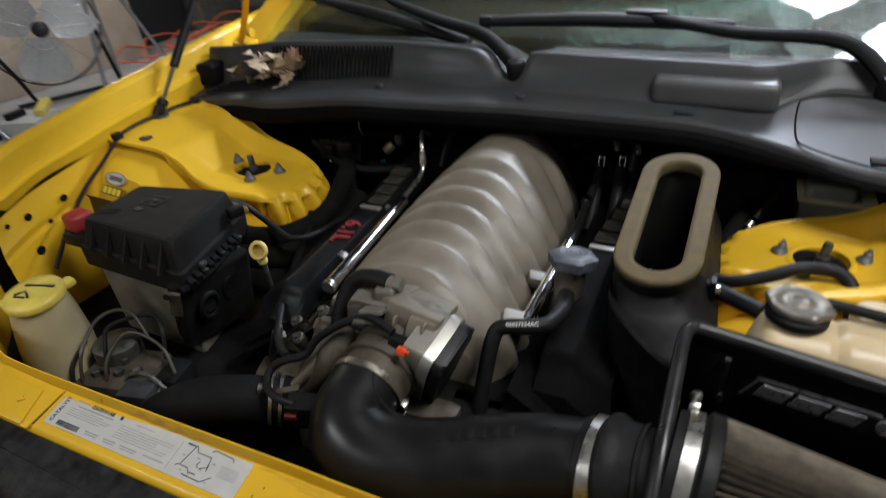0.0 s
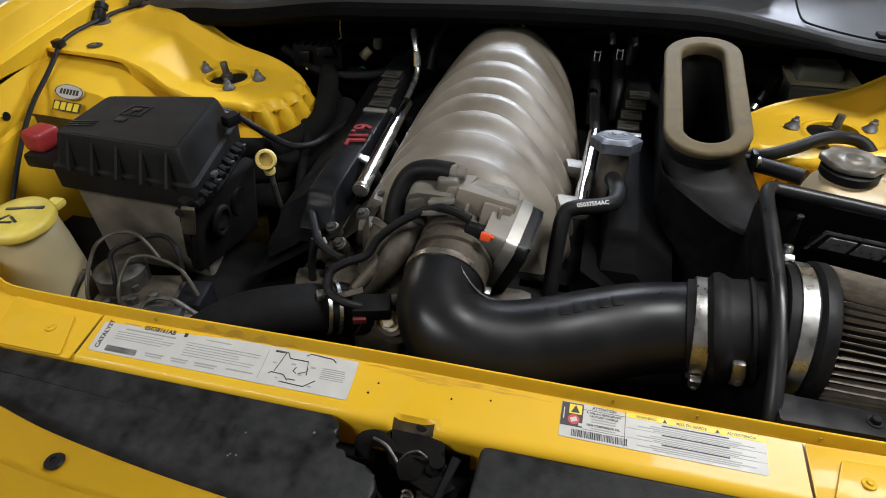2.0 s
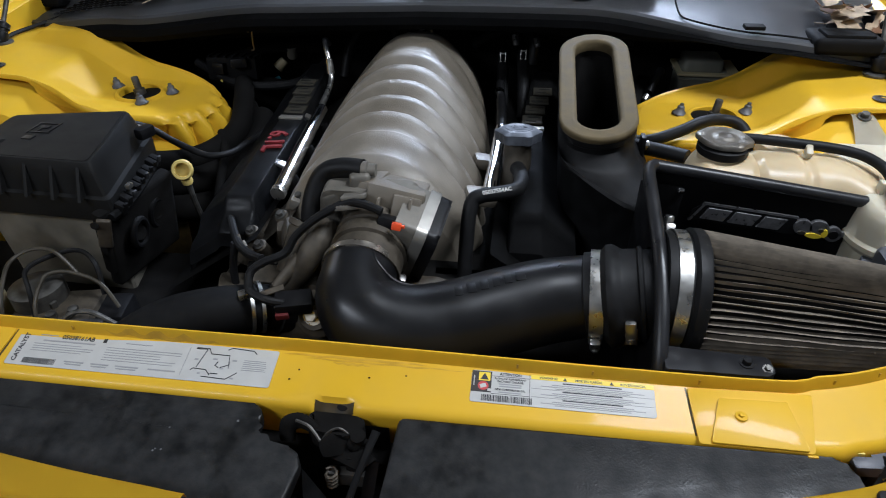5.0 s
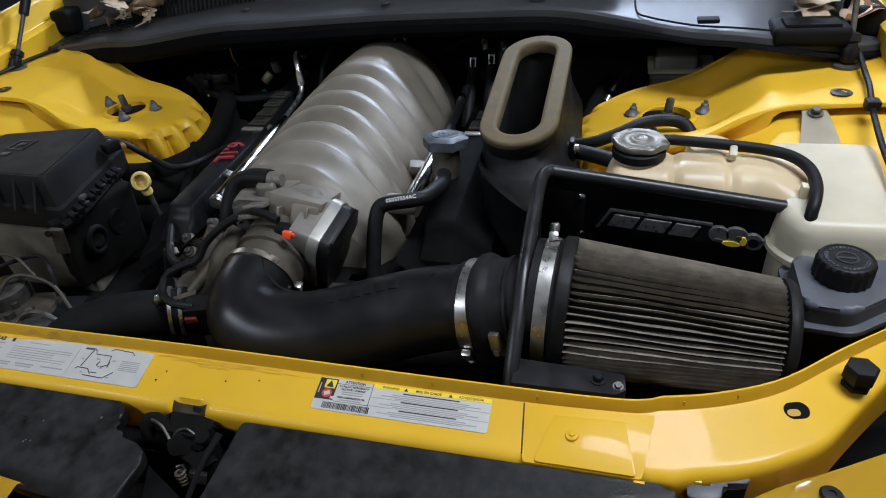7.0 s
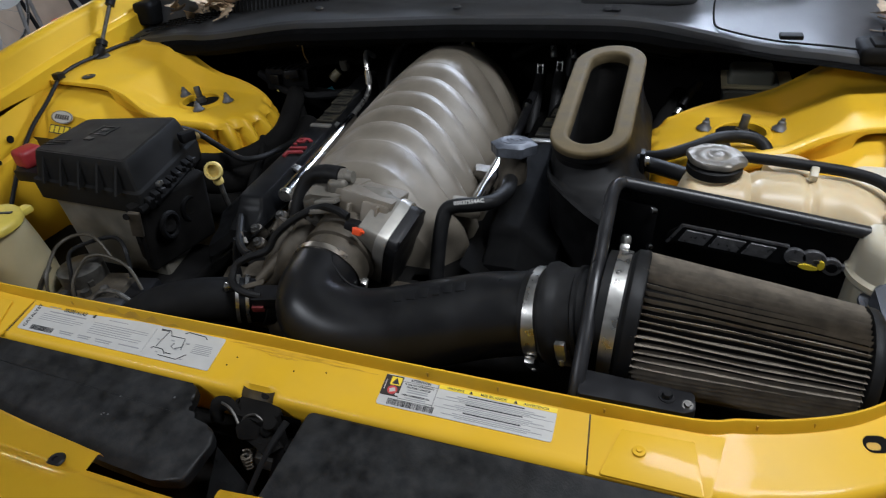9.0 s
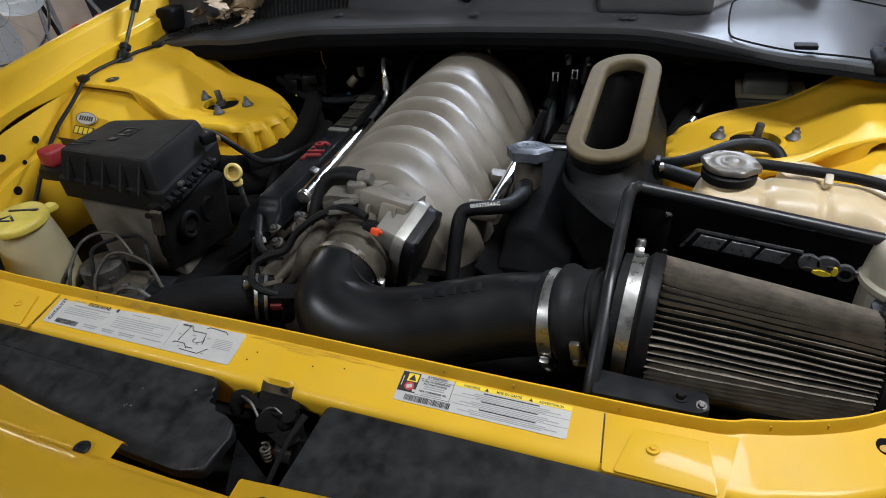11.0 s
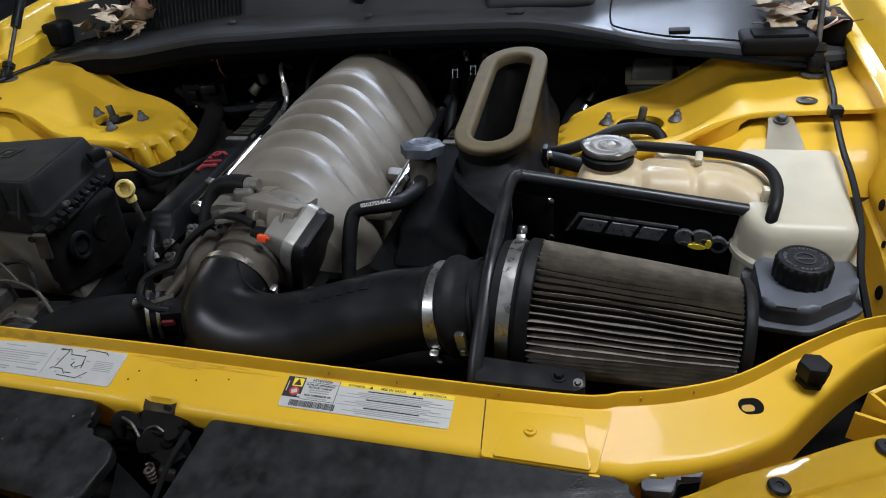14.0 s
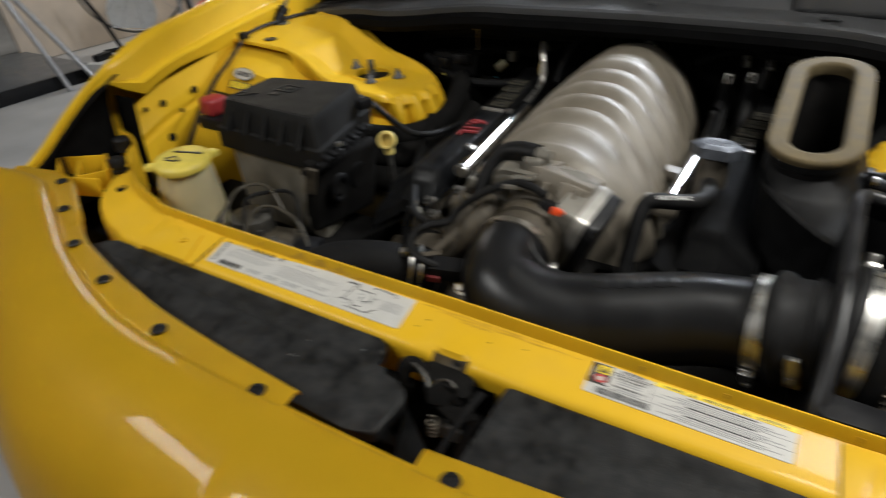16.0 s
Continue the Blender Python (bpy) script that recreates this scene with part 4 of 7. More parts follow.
part("wire_tips", tube([(-.196, .268, .836), (-.190, .262, .830)], .004, 8, 1), GREYBOX, engine)
part("casting_block", box((-.098, .268, .812), (.055, .060, .060), .012, pose(0, 0, 0, 10, 15, 20), None, 3), DIRTYALU, engine)
part("casting_lug", box((-.137, .292, .842), (.022, .024, .030), .007, pose(0, 0, 0, 12, 0, 15)), DIRTYALU, engine)
part("casting_shelf", box((-.172, .335, .792), (.075, .13, .030), .008, pose(0, 0, 0, 0, 14, -8)), DIRTYALU, engine)
part("casting_rib", box((-.150, .36, .818), (.012, .12, .030), .004, pose(0, 0, 0, 0, 10, -4)), DIRTYALU, engine)
part("boss", lathe([(.024, 0), (.022, .016), (.014, .018), (.0001, .018)], (-.073, .206, .745), (-.1, -.8, .5), 20), DIRTYALU, engine)
bolt(engine, (-.075, .190, .757), (-.1, -.8, .5), .009, .009)
for px, py in ((-.238, .324), (-.219, .311), (-.20, .345)):
    part("stud", tube([(px, py, .775), (px + .010, py - .008, .803)], .0045, 8, 1), PIPE, engine)
for px, py, pz in ((-.155, .275, .80), (-.125, .235, .795), (-.19, .30, .79), (-.105, .205, .80)):
    bolt(engine, (px, py, pz), (-.1, -.3, 1), .0065, .008, DARKSTEEL)
part("accessory_bracket", box((-.20, .255, .745), (.09, .05, .05), .010, pose(0, 0, 0, 0, 12, 18)), DIRTYALU, engine)

# ---- intake manifold ----
man = thing("intake_manifold", (0, .62, .80), "satin silver cast intake manifold with rounded ribs", "intake manifold")
MTOP = [(.300, .905), (.33, .933), (.36, .945), (.45, .963), (.55, .976), (.69, .985), (.80, .984), (.86, .976), (.91, .953), (.945, .915), (.965, .87)]
MTOP_S = smooth_table(MTOP)
CRESTS = [1.02, .945, .865, .785, .706, .641, .578, .522, .470, .418, .360, .28]


def roll_dip(yy):
    """Depth below the crest line, 0 to 1: each cast roll falls roundly to the front and meets the next with a crisp edge."""
    for a, b in zip(CRESTS, CRESTS[1:]):
        if yy >= b:
            u = min(max((a - yy) / (a - b), 0.0), 1.0)
            return smoothstep(.18, .84, u) if u < .84 else math.cos(math.pi / 2 * (u - .84) / .16) ** .9
    return 0.0


rows_m = []
NS, NA = 300, 96
for i in range(NS + 1):
    y = .302 + (.965 - .302) * i / NS
    zt = curve_at(MTOP_S, y)
    endf = (1 - .22 * (1 - smoothstep(.295, .37, y)) ** 2) * math.sqrt(max(.03, 1 - smoothstep(.85, .972, y) ** 2)) * (1 - .15 * smoothstep(.55, .95, y))
    ring = []
    for k in range(NA + 1):
        a = math.pi * (k / NA)
        c, s = math.cos(a), math.sin(a)
        yy = y + .046 * c * c
        wx = (.113 + .052 * (1 - s) ** 1.1) * endf
        x = wx * (abs(c) ** .82) * (1 if c > 0 else -1)
        z = .80 + (zt - .80) * (s ** .70)
        right, left = smoothstep(.55, .93, c), smoothstep(.55, .93, -c)
        amp = (.0046 + .0112 * smoothstep(.39, .52, yy)) * smoothstep(.34, .40, yy) * (1 - smoothstep(.700, .712, yy)) + .008 * right * smoothstep(.37, .45, yy) + .004 * left
        amp += .010 * smoothstep(.15, .85, c) * smoothstep(.70, .712, yy)
        amp *= (1 - smoothstep(.90, .955, y))
        d = amp * roll_dip(yy)
        ring.append((x - .006 - .010 * smoothstep(.5, .95, y) - c * d, y, max(.80, z - s * d)))
    rows_m.append(ring)
bm = sheet(rows_m)
bm.faces.new([v for v in bm.verts if abs(v.co.y - .302) < 1e-5])
part("ribbed_shell", bm, CAST, man, "", 70)
part("lifting_eye", tube([(-.03, .935, .93), (-.03, .945, .950), (-.017, .948, .957), (-.003, .945, .950), (-.003, .935, .93)], .003, 8), STEEL, man)
part("side_lug", box((.152, .385, .868), (.05, .035, .022), .008, pose(0, 0, 0, 0, 12, 15)), CAST, man)
part("side_lug", box((.150, .50, .868), (.04, .03, .022), .008, pose(0, 0, 0, 0, 12, 15)), CAST, man)

# ---- throttle body ----
tb = thing("throttle_body", (.03, .27, .80), "cast aluminium throttle body on the manifold front", "throttle body")
AX = Vector((.0, -1.0, -.14)).normalized()
part("flange", prism(rounded([(-.058, -.060), (.075, -.060), (.085, .0), (.070, .052), (-.02, .064), (-.058, .045)], .016), -.012, .020, .004, frame_of((.012, .296, .878), AX) @ pose(0, 0, 0, 0, 0, 180)), ALU, tb)
part("bore_housing", lathe([(.056, 0), (.057, .022), (.051, .028), (.050, .046), (.053, .048), (.053, .058), (.050, .060), (.049, .074), (.0535, .076), (.0535, .086), (.049, .088), (.0485, .118), (.0001, .118)], (.012, .300, .877), AX, 36), DIRTYALU, tb)
ub = box((.040, .296, .915), (.080, .075, .040), .005, pose(0, 0, 0, -16, 12, 0), None, 2)
box((.052, .276, .905), (.040, .060, .046), .005, pose(0, 0, 0, -22, 14, 8), ub, 2)
box((.006, .302, .923), (.030, .060, .034), .006, pose(0, 0, 0, -12, -6, -6), ub, 2)
for kx in (.018, .062):
    box((kx, .268, .908), (.004, .055, .040), .001, pose(0, 0, 0, -24, 10, 0), ub, 1)
part("upper_boss", ub, CAST, tb)
part("vent_rib", box((-.012, .258, .934), (.034, .030, .006), .002, pose(0, 0, 0, -20, -6, 8)), ALU, tb)
part("vent_rib", box((-.018, .242, .926), (.036, .012, .008), .002, pose(0, 0, 0, -20, -6, 8)), ALU, tb)
part("upper_boss", box((-.012, .296, .940), (.030, .036, .024), .008, pose(0, 0, 0, -8, 0, 10), None, 3), ALU, tb)
part("upper_boss", box((-.048, .288, .915), (.034, .04, .03), .010, pose(0, 0, 0, 0, -25, 0), None, 3), ALU, tb)
bolt(tb, (-.047, .262, .880), (0, -1, .2), .006, .008)
bolt(tb, (-.052, .262, .905), (0, -1, .3), .0055, .007, DARKSTEEL)
# gear housing on its side, with a machined rim and a black cover
prof = rounded([(.062, .016), (.056, -.030), (.0, -.058), (-.066, -.052), (-.074, -.020), (-.020, .056), (-.004, .064)], .014, 5)
GN = Vector((.935, -.050, -.352)).normalized()
GU = Vector((.308, .608, .732))
GU = (GU - GN * GU.dot(GN)).normalized()
GV = GN.cross(GU)
GM = Matrix(((GU.x, GV.x, GN.x, .084), (GU.y, GV.y, GN.y, .267), (GU.z, GV.z, GN.z, .872), (0, 0, 0, 1)))
part("gear_housing", prism([(x * .95, y * .95) for x, y in prof], -.046, -.014, .002, GM), ALU, tb)
part("machined_rim", prism(prof, -.016, .0, .003, GM), MACHINED, tb, "bright machined aluminium rim")
part("gear_cover", prism([(x * .95, y * .95) for x, y in prof], -.002, .017, .008, GM, None, 3), BLACK, tb, "black plastic gear cover")
part("connector", box((.046, .238, .905), (.05, .026, .02), .005, pose(0, 0, 0, -15, 18, 8)), BLACK, tb)
part("connector_lock", box((.055, .209, .9215), (.013, .009, .010), .002, pose(0, 0, 0, -20, 10, 0)), ORANGERED, tb, "orange red lock tab")
part("connector_lock", box((.062, .208, .922), (.008, .004, .004), .001), ORANGERED, tb)

# purge hose over the manifold shoulder
h = thing("vacuum_hose", (-.07, .29, .84), "black rubber vacuum hose bent over the throttle body", "hose")
part("hose", tube([(-.008, .300, .952), (-.04, .305, .950), (-.066, .305, .940), (-.080, .295, .918), (-.086, .278, .885), (-.088, .27, .84)], .0145, 16, 8), RUBBER, h)
part("fitting", lathe([(.012, -.004), (.012, .010), (.009, .012), (.009, .022), (.0001, .022)], (-.012, .300, .952), (1, 0, 0), 16), ALU, h)

# ---- intake tube ----
it = thing("intake_tube", (.12, .16, .78), "satin black moulded air intake tube", "intake tube")
TP = [(.325, .178, .857), (.29, .177, .851), (.25, .170, .846), (.20, .155, .838), (.15, .135, .832), (.10, .119, .829), (.06, .115, .833), (.028, .122, .843), (.012, .144, .852), (.008, .170, .858), (.007, .190, .8615)]
part("tube_body", tube(TP, [.0525, .0535, .0550, .0560, .0565, .0565, .0560, .0550, .0530, .0510, .0495], 32, 8), TUBE, it)
# raised lettering, unreadable, along the top
for i, (x, w) in enumerate([(.145, .010), (.160, .011), (.175, .010), (.189, .009), (.203, .010), (.218, .012)]):
    yc = curve_at([(.10, .119), (.15, .135), (.20, .155), (.25, .170)], x)
    zc = curve_at([(.10, .829), (.15, .832), (.20, .838), (.25, .846)], x)
    a = radians(4)
    p = Vector((x, yc - .0562 * math.sin(a), zc + .0562 * math.cos(a)))
    part("raised_letter_bar", box(p - Vector((0, 0, .0004)), (w, .016, .0014), .0005, pose(0, 0, 0, 4, -4, 14)), TUBE, it)
part("mould_seam", tube([(.022, .200, .909), (.036, .165, .900), (.062, .150, .880), (.09, .150, .873)], .0016, 6, 6), TUBE, it)


def band(parent, p, axis, r, w, screw_dir, mat=None):
    """A worm-drive hose clamp."""
    ax = Vector(axis).normalized()
    bm = lathe([(r - .001, -w / 2), (r + .0008, -w / 2), (r + .0008, w / 2), (r - .001, w / 2)], p, ax, 48)
    b = part("clamp_band", bm, mat or STEEL, parent, "bright steel hose clamp")
    s = Vector(screw_dir)
    s = (s - ax * s.dot(ax)).normalized()
    t = ax.cross(s)
    c = Vector(p) + s * (r + .005)
    part("screw_housing", box((0, 0, 0), (.013, .024, .009), .003, Matrix.Translation(c) @ Matrix((
        (ax.x, t.x, s.x, 0), (ax.y, t.y, s.y, 0), (ax.z, t.z, s.z, 0), (0, 0, 0, 1)))), STEEL, b)
    part("screw_head", lathe([(.0055, 0), (.0058, .006), (.004, .008), (.0001, .008)], c + t * .012, t, 8), STEEL, b)


band(it, (.3165, .178, .8545), (1, -.08, .10), .0590, .017, (0, -1, -.55))
band(it, (.007, .188, .8613), (0, 1, .14), .0515, .0095, (1, 0, -.35), DULLBAND)
band(it, (.3565, .1765, .8585), (1, -.08, .16), .0592, .0165, (0, -1, .05), TANBAND)
part("rubber_coupler", lathe([(.0540, -.006), (.0572, -.005), (.0575, .014), (.0605, .018), (.0650, .022), (.0660, .028), (.0635, .034), (.0605, .038), (.0585, .042), (.0580, .058), (.0610, .060), (.0610, .064), (.0575, .066), (.055, .087)], (.310, .178, .8535), (1, -.08, .22), 40), RUBBER, it, "black rubber coupler")


# ---- air filter ----
fl = thing("air_filter", (.53, .155, .80), "dusty conical pleated air filter", "air filter")
A, B = Vector((.426, .178, .868)), Vector((.649, .168, .860))
FAX = (B - A).normalized()


PLEATS = 58
FOLD = (0, .22, .75, 1.0, 1.0, 1.0, .75, .22)


def cone(fr, r0, r1, amp):
    """One ring of the pleated cone: broad rounded folds with narrow valleys, slightly uneven."""
    ring = []
    up = (Vector((0, 0, 1)) - FAX * FAX.z).normalized()
    sd = FAX.cross(up)
    r = r0 + (r1 - r0) * fr
    for k in range(PLEATS * 8):
        pl = k // 8
        wob = .10 * math.sin(pl * 12.9898 + fr * 4.1) + .06 * math.sin(pl * 5.3 + fr * 11.0)
        a = 2 * math.pi * (k / 8 + wob) / PLEATS
        q = r + .0012 * math.sin(pl * 7.7 + fr * 2.0) - amp * FOLD[k % 8]
        ring.append(A + FAX * ((B - A).length * fr) + up * (q * math.cos(a)) + sd * (q * math.sin(a)))
    return ring


bm = skin(bmesh.new(), [cone(f / 14, .0825, .0635, .0125 if 0 < f < 14 else .014) for f in range(15)])
part("pleated_media", bm, PLEAT, fl, "grey brown pleated cotton", 75)
# added cone that blackens the valleys as shade between the pleats
part("fold_shade_cone", lathe([(.0752, .002), (.0562, (B - A).length - .002)], A, FAX, 48), SHADEBLACK, fl, "near-black cone standing in for shade between the folds")
part("base_ring", lathe([(.060, -.012), (.079, -.012), (.0835, -.008), (.0835, .004), (.082, .006), (.076, .007)], A, FAX, 56), RUBBER, fl, "black rubber base ring")
part("neck", lathe([(.055, -.044), (.077, -.040), (.078, -.010), (.06, -.008)], A, FAX, 48), RUBBER, fl)
b = part("clamp_band", lathe([(.0775, -.030), (.0797, -.030), (.0797, -.015), (.0775, -.015)], A, FAX, 56), STEEL, fl, "bright steel hose clamp")
cs = A - FAX * .0225 + Vector((0, .065, .051))
part("screw_housing", box(cs, (.012, .024, .010), .003, pose(0, 0, 0, -52, 0, 0)), STEEL, b)
part("screw_head", lathe([(.0062, 0), (.0065, .008), (.005, .010), (.0001, .010)], cs + Vector((0, .008, .005)), (0, .3, 1), 8), STEEL, b)
part("end_cap", lathe([(.062, .001), (.0642, .002), (.0650, .005), (.0645, .010), (.062, .013), (.0001, .014)], B, FAX, 48), RUBBER, fl, "black rubber end cap")

# ---- heat shield ----
hs = thing("heat_shield", (.45, .2, .80), "black sheet metal heat shield with rubber edge trim", "heat shield")
bm = bmesh.new()
outer = [(.052, .70), (.055, .850), (.08, .876), (.12, .904), (.16, .926), (.20, .937), (.25, .949), (.315, .960), (.327, .95), (.327, .70)]
cc = (.174, .866)
n = 40
ov = []
for k in range(n):
    a = 2 * math.pi * k / n
    d = Vector((math.cos(a), math.sin(a)))
    best = 10
    for (p, q) in zip(outer, outer[1:] + outer[:1]):
        e = Vector((q[0] - p[0], q[1] - p[1]))
        den = d.x * e.y - d.y * e.x
        if abs(den) > 1e-9:
            t = ((p[0] - cc[0]) * e.y - (p[1] - cc[1]) * e.x) / den
            u = ((p[0] - cc[0]) * d.y - (p[1] - cc[1]) * d.x) / den
            if t > 0 and -1e-6 <= u <= 1 + 1e-6:
                best = min(best, t)
    best = max(best, .0625)
    ov.append(((cc[0] + d.x * best, cc[1] + d.y * best), (cc[0] + d.x * .0605, cc[1] + d.y * .0605)))
skin(bm, [[(x, y, z) for (y, z) in ring] for x, ring in ((.375, [o for o, i in ov]), (.375, [i for o, i in ov]), (.3775, [i for o, i in ov]), (.3775, [o for o, i in ov]))], True, False)
part("side_panel", bm, BLACK, hs)
part("rear_panel", sheet([[(.378, .33, .962), (.378, .33, .72)], [(.53, .335, .942), (.53, .335, .72)], [(.676, .338, .920), (.664, .336, .74)]], .002), BLACK, hs)
part("joint_plate", prism(rounded([(.382, .86), (.434, .86), (.436, .935), (.382, .942)], .006), 0, .002, .001, Matrix(((1, 0, 0, 0), (0, 0, -1, .3295), (0, 1, 0, 0), (0, 0, 0, 1)))), BLACK, hs)
part("edge_trim", tube([(.377, .054, .80), (.377, .056, .838), (.377, .066, .862), (.378, .09, .886), (.379, .125, .912), (.379, .16, .931), (.379, .20, .942), (.379, .25, .954), (.380, .310, .965), (.388, .328, .966), (.404, .332, .963), (.53, .336, .944), (.677, .339, .922)],
                       .0085, 12, 6), TRIM, hs, "black rubber edge trim")
for p in ((.431, .329, .930), (.401, .262, .922), (.432, .329, .872)):
    part("screw", lathe([(.0055, 0), (.005, .003), (.0025, .0045), (.0001, .0046)], p, (0, -1, .15), 14), CHROME, hs)
# plain badge shapes on the rear panel
BX = Matrix(((1, 0, 0, 0), (0, 0, -1, .3330), (-.115, 1, 0, 0), (0, 0, 0, 1)))


def badge(pts, mat, z1=.004, name="badge_shape", dx=0.0):
    part(name, prism([(x + dx, y) for x, y in pts], 0, z1, .0008, BX), mat, hs, "", 0)


zb = .952
badge(rounded([(.452, zb - .016), (.600, zb - .016), (.596, zb + .012), (.468, zb + .012), (.452, zb - .002)], .005), BLACK, .003, "badge_plate")
badge(rounded([(.450, zb - .018), (.468, zb + .014), (.597, zb + .014), (.597, zb + .011), (.470, zb + .011), (.454, zb - .018)], .001), BADGE, .0035)
for x0, w in ((.470, .034), (.508, .036), (.548, .032)):
    badge([(x0 - .004, zb - .0110), (x0 + w - .006, zb - .0110), (x0 + w + .003, zb + .0075), (x0 + .005, zb + .0075)], BADGE, .0055)
for cx, cz, rx, rz, mt in ((.606, .0, .013, .012, BADGE), (.627, .003, .014, .011, BADGE), (.648, -.004, .012, .012, BADGE), (.606, -.008, .006, .003, MARK), (.648, -.004, .007, .007, BLACK), (.630, .0, .004, .003, MARK), (.662, -.002, .008, .004, BADGE), (.622, -.010, .012, .004, LABELYELLOW), (.636, -.004, .004, .007, LABELYELLOW)):
    badge([(cx + rx * math.cos(a), zb + cz + rz * math.sin(a)) for a in [2 * math.pi * k / 14 for k in range(14)]], mt, .006 if mt is BADGE else .0075)
# foot bracket and its bolt
fb_ = prism(rounded([(.380, .048), (.486, .049), (.496, .056), (.494, .078), (.380, .084)], .003), .848, .868, .0022)
part("foot_bracket", fb_, TRIM, hs)
bolt(hs, (.468, .066, .868), (0, 0, 1), .0052, .005, BLACK)
bolt(hs, (.488, .060, .868), (0, -.3, 1), .0035, .003, DARKSTEEL)

# ---- scoop duct ----
sn = thing("scoop_duct", (.33, .55, .75), "black scoop duct with a foam seal round its oval mouth", "air duct")


def duct_ring(cx, cy, cz, hw, hl, tilt, lift=0.0, roll=-3.5):
    m = pose(cx, cy, cz, tilt, roll, -1)
    return [m @ Vector((x, y, lift)) for x, y in stadium(0, 0, hw, hl, 14)]


MOUTH = (.3263, .5762, .9875)
rings_d = [duct_ring(*MOUTH, .0570, .1605, 10, z) for z in (-.008, -.020, -.030)]
neck = duct_ring(.327, .574, .948, .0580, .1615, 10)
SHOULDER = rounded([(.272, .70), (.268, .44), (.276, .398), (.312, .364), (.362, .332), (.412, .340), (.424, .40), (.420, .66), (.398, .765), (.285, .765)], .022, 4)


def shoulder_point(p, grow=0.0):
    """Where the ray from the duct's middle through a neck point meets the shoulder line."""
    c_, d = Vector((.335, .560)), Vector((p.x - .335, p.y - .560)).normalized()
    far = .05
    for a_, b_ in zip(SHOULDER, SHOULDER[1:] + SHOULDER[:1]):
        e, w_ = Vector((b_[0] - a_[0], b_[1] - a_[1])), Vector((a_[0] - c_.x, a_[1] - c_.y))
        den = d.x * e.y - d.y * e.x
        if abs(den) > 1e-9:
            t, u = (w_.x * e.y - w_.y * e.x) / den, (w_.x * d.y - w_.y * d.x) / den
            if t > 0 and -1e-6 <= u <= 1 + 1e-6:
                far = max(far, t)
    q = c_ + d * (far + grow)
    return Vector((q.x, q.y, .923 - .36 * max(0, q.x - .288) + .04 * max(0, q.y - .45)))


edge = [shoulder_point(p) for p in neck]
rings_d += [neck]
for f, lift in ((.10, -.006), (.22, -.009), (.45, -.008), (.75, -.003), (.94, .0)):
    rings_d.append([p.lerp(q, f) + Vector((0, 0, lift)) for p, q in zip(neck, edge)])
rings_d += [[q + Vector((0, 0, -.004)) for q in edge], [shoulder_point(p, -.004) + Vector((0, 0, -.011)) for p in neck],
            [shoulder_point(p, -.008) + Vector((0, 0, -.05)) for p in neck], [shoulder_point(p, -.014) + Vector((0, 0, -.20)) for p in neck]]
part("duct_body", skin(bmesh.new(), rings_d, True, False), RUBBER, sn)
part("neck_band", skin(bmesh.new(), [duct_ring(*MOUTH, hw, hl, 10, z) for z, hw, hl in ((-.008, .0575, .1612), (-.010, .0592, .1630), (-.019, .0592, .1630), (-.021, .0575, .1612))], True, False), RUBBER, sn, "black rubber band")
part("duct_liner", skin(bmesh.new(), [duct_ring(*MOUTH, .033, .1375, 10, -.016), duct_ring(*MOUTH, .040, .142, 10, -.03), duct_ring(.330, .565, .90, .045, .140, 8), duct_ring(.33, .55, .80, .045, .12, 4), duct_ring(.33, .50, .62, .045, .12, 0), duct_ring(.33, .50, .60, .01, .05, 0)], True, False), SHADEBLACK, sn)
bm = skin(bmesh.new(), [duct_ring(*MOUTH, hw, hl, 10, z) for z, hw, hl in
                        ((-.011, .0575, .1612), (-.009, .0596, .1634), (-.003, .0606, .1644), (.001, .0595, .1632), (.002, .0560, .1595), (.0005, .0470, .1510), (.002, .0410, .1450), (.001, .0345, .1390), (-.003, .0328, .1374), (-.014, .0325, .1370), (-.018, .0335, .1380))], True, False)
part("foam_seal", bm, SEAL, sn, "faded olive foam seal", 60)
part("duct_tab", box((.404, .500, .905), (.008, .020, .05), .002), BLACK, sn)
bolt(sn, (.408, .498, .915), (1, 0, .2), .006, .006)

# ---- oil filler, its hose ----
of = thing("oil_filler", (.204, .46, .80), "tan oil filler neck with a black lobed cap", "oil filler")
part("neck", lathe([(.026, 0), (.026, .02), (.023, .030), (.0235, .055), (.021, .085), (.0001, .085)], (.204, .467, .842), (0, .22, 1), 24), DIRTYALU, of)
part("cap", lathe([(.026, -.010), (.033, -.008), (.034, .007), (.029, .011), (.0245, .0125), (.0001, .012)], (.204, .488, .926), (0, .16, 1), 48, None,
                  lambda a, r: 1 + (.15 * max(0, math.cos(6 * a)) if r > .031 else 0)), CAPGREY, of, "black lobed cap, its cool sheen put into a blue-grey colour", 50)
part("cap_face", lathe([(.0235, .0), (.0235, .0012), (.0215, .0016), (.020, .0008), (.0001, .0010)], (.204, .4905, .9378), (0, .16, 1), 32), CAPGREY, of)
for k in range(5):
    part("cap_mark", box((.204 + .005 * (k - 2), .4905 + .004 * math.sin(k * 2.1), .9389), (.0035, .010, .0012), .0004, pose(0, 0, 0, -9, 0, 20)), CAPGREY, of)
oh = thing("breather_hose", (.15, .32, .74), "black moulded breather hose with printed code", "hose")
part("hose", tube([(.206, .452, .884), (.212, .420, .890), (.213, .380, .900), (.206, .345, .907), (.182, .328, .909), (.158, .319, .909), (.144, .311, .900), (.140, .288, .860), (.139, .262, .80), (.138, .25, .74)],
                  [.0125, .012, .0115, .011, .011, .011, .011, .011, .011, .011], 14, 6), RUBBER, oh)
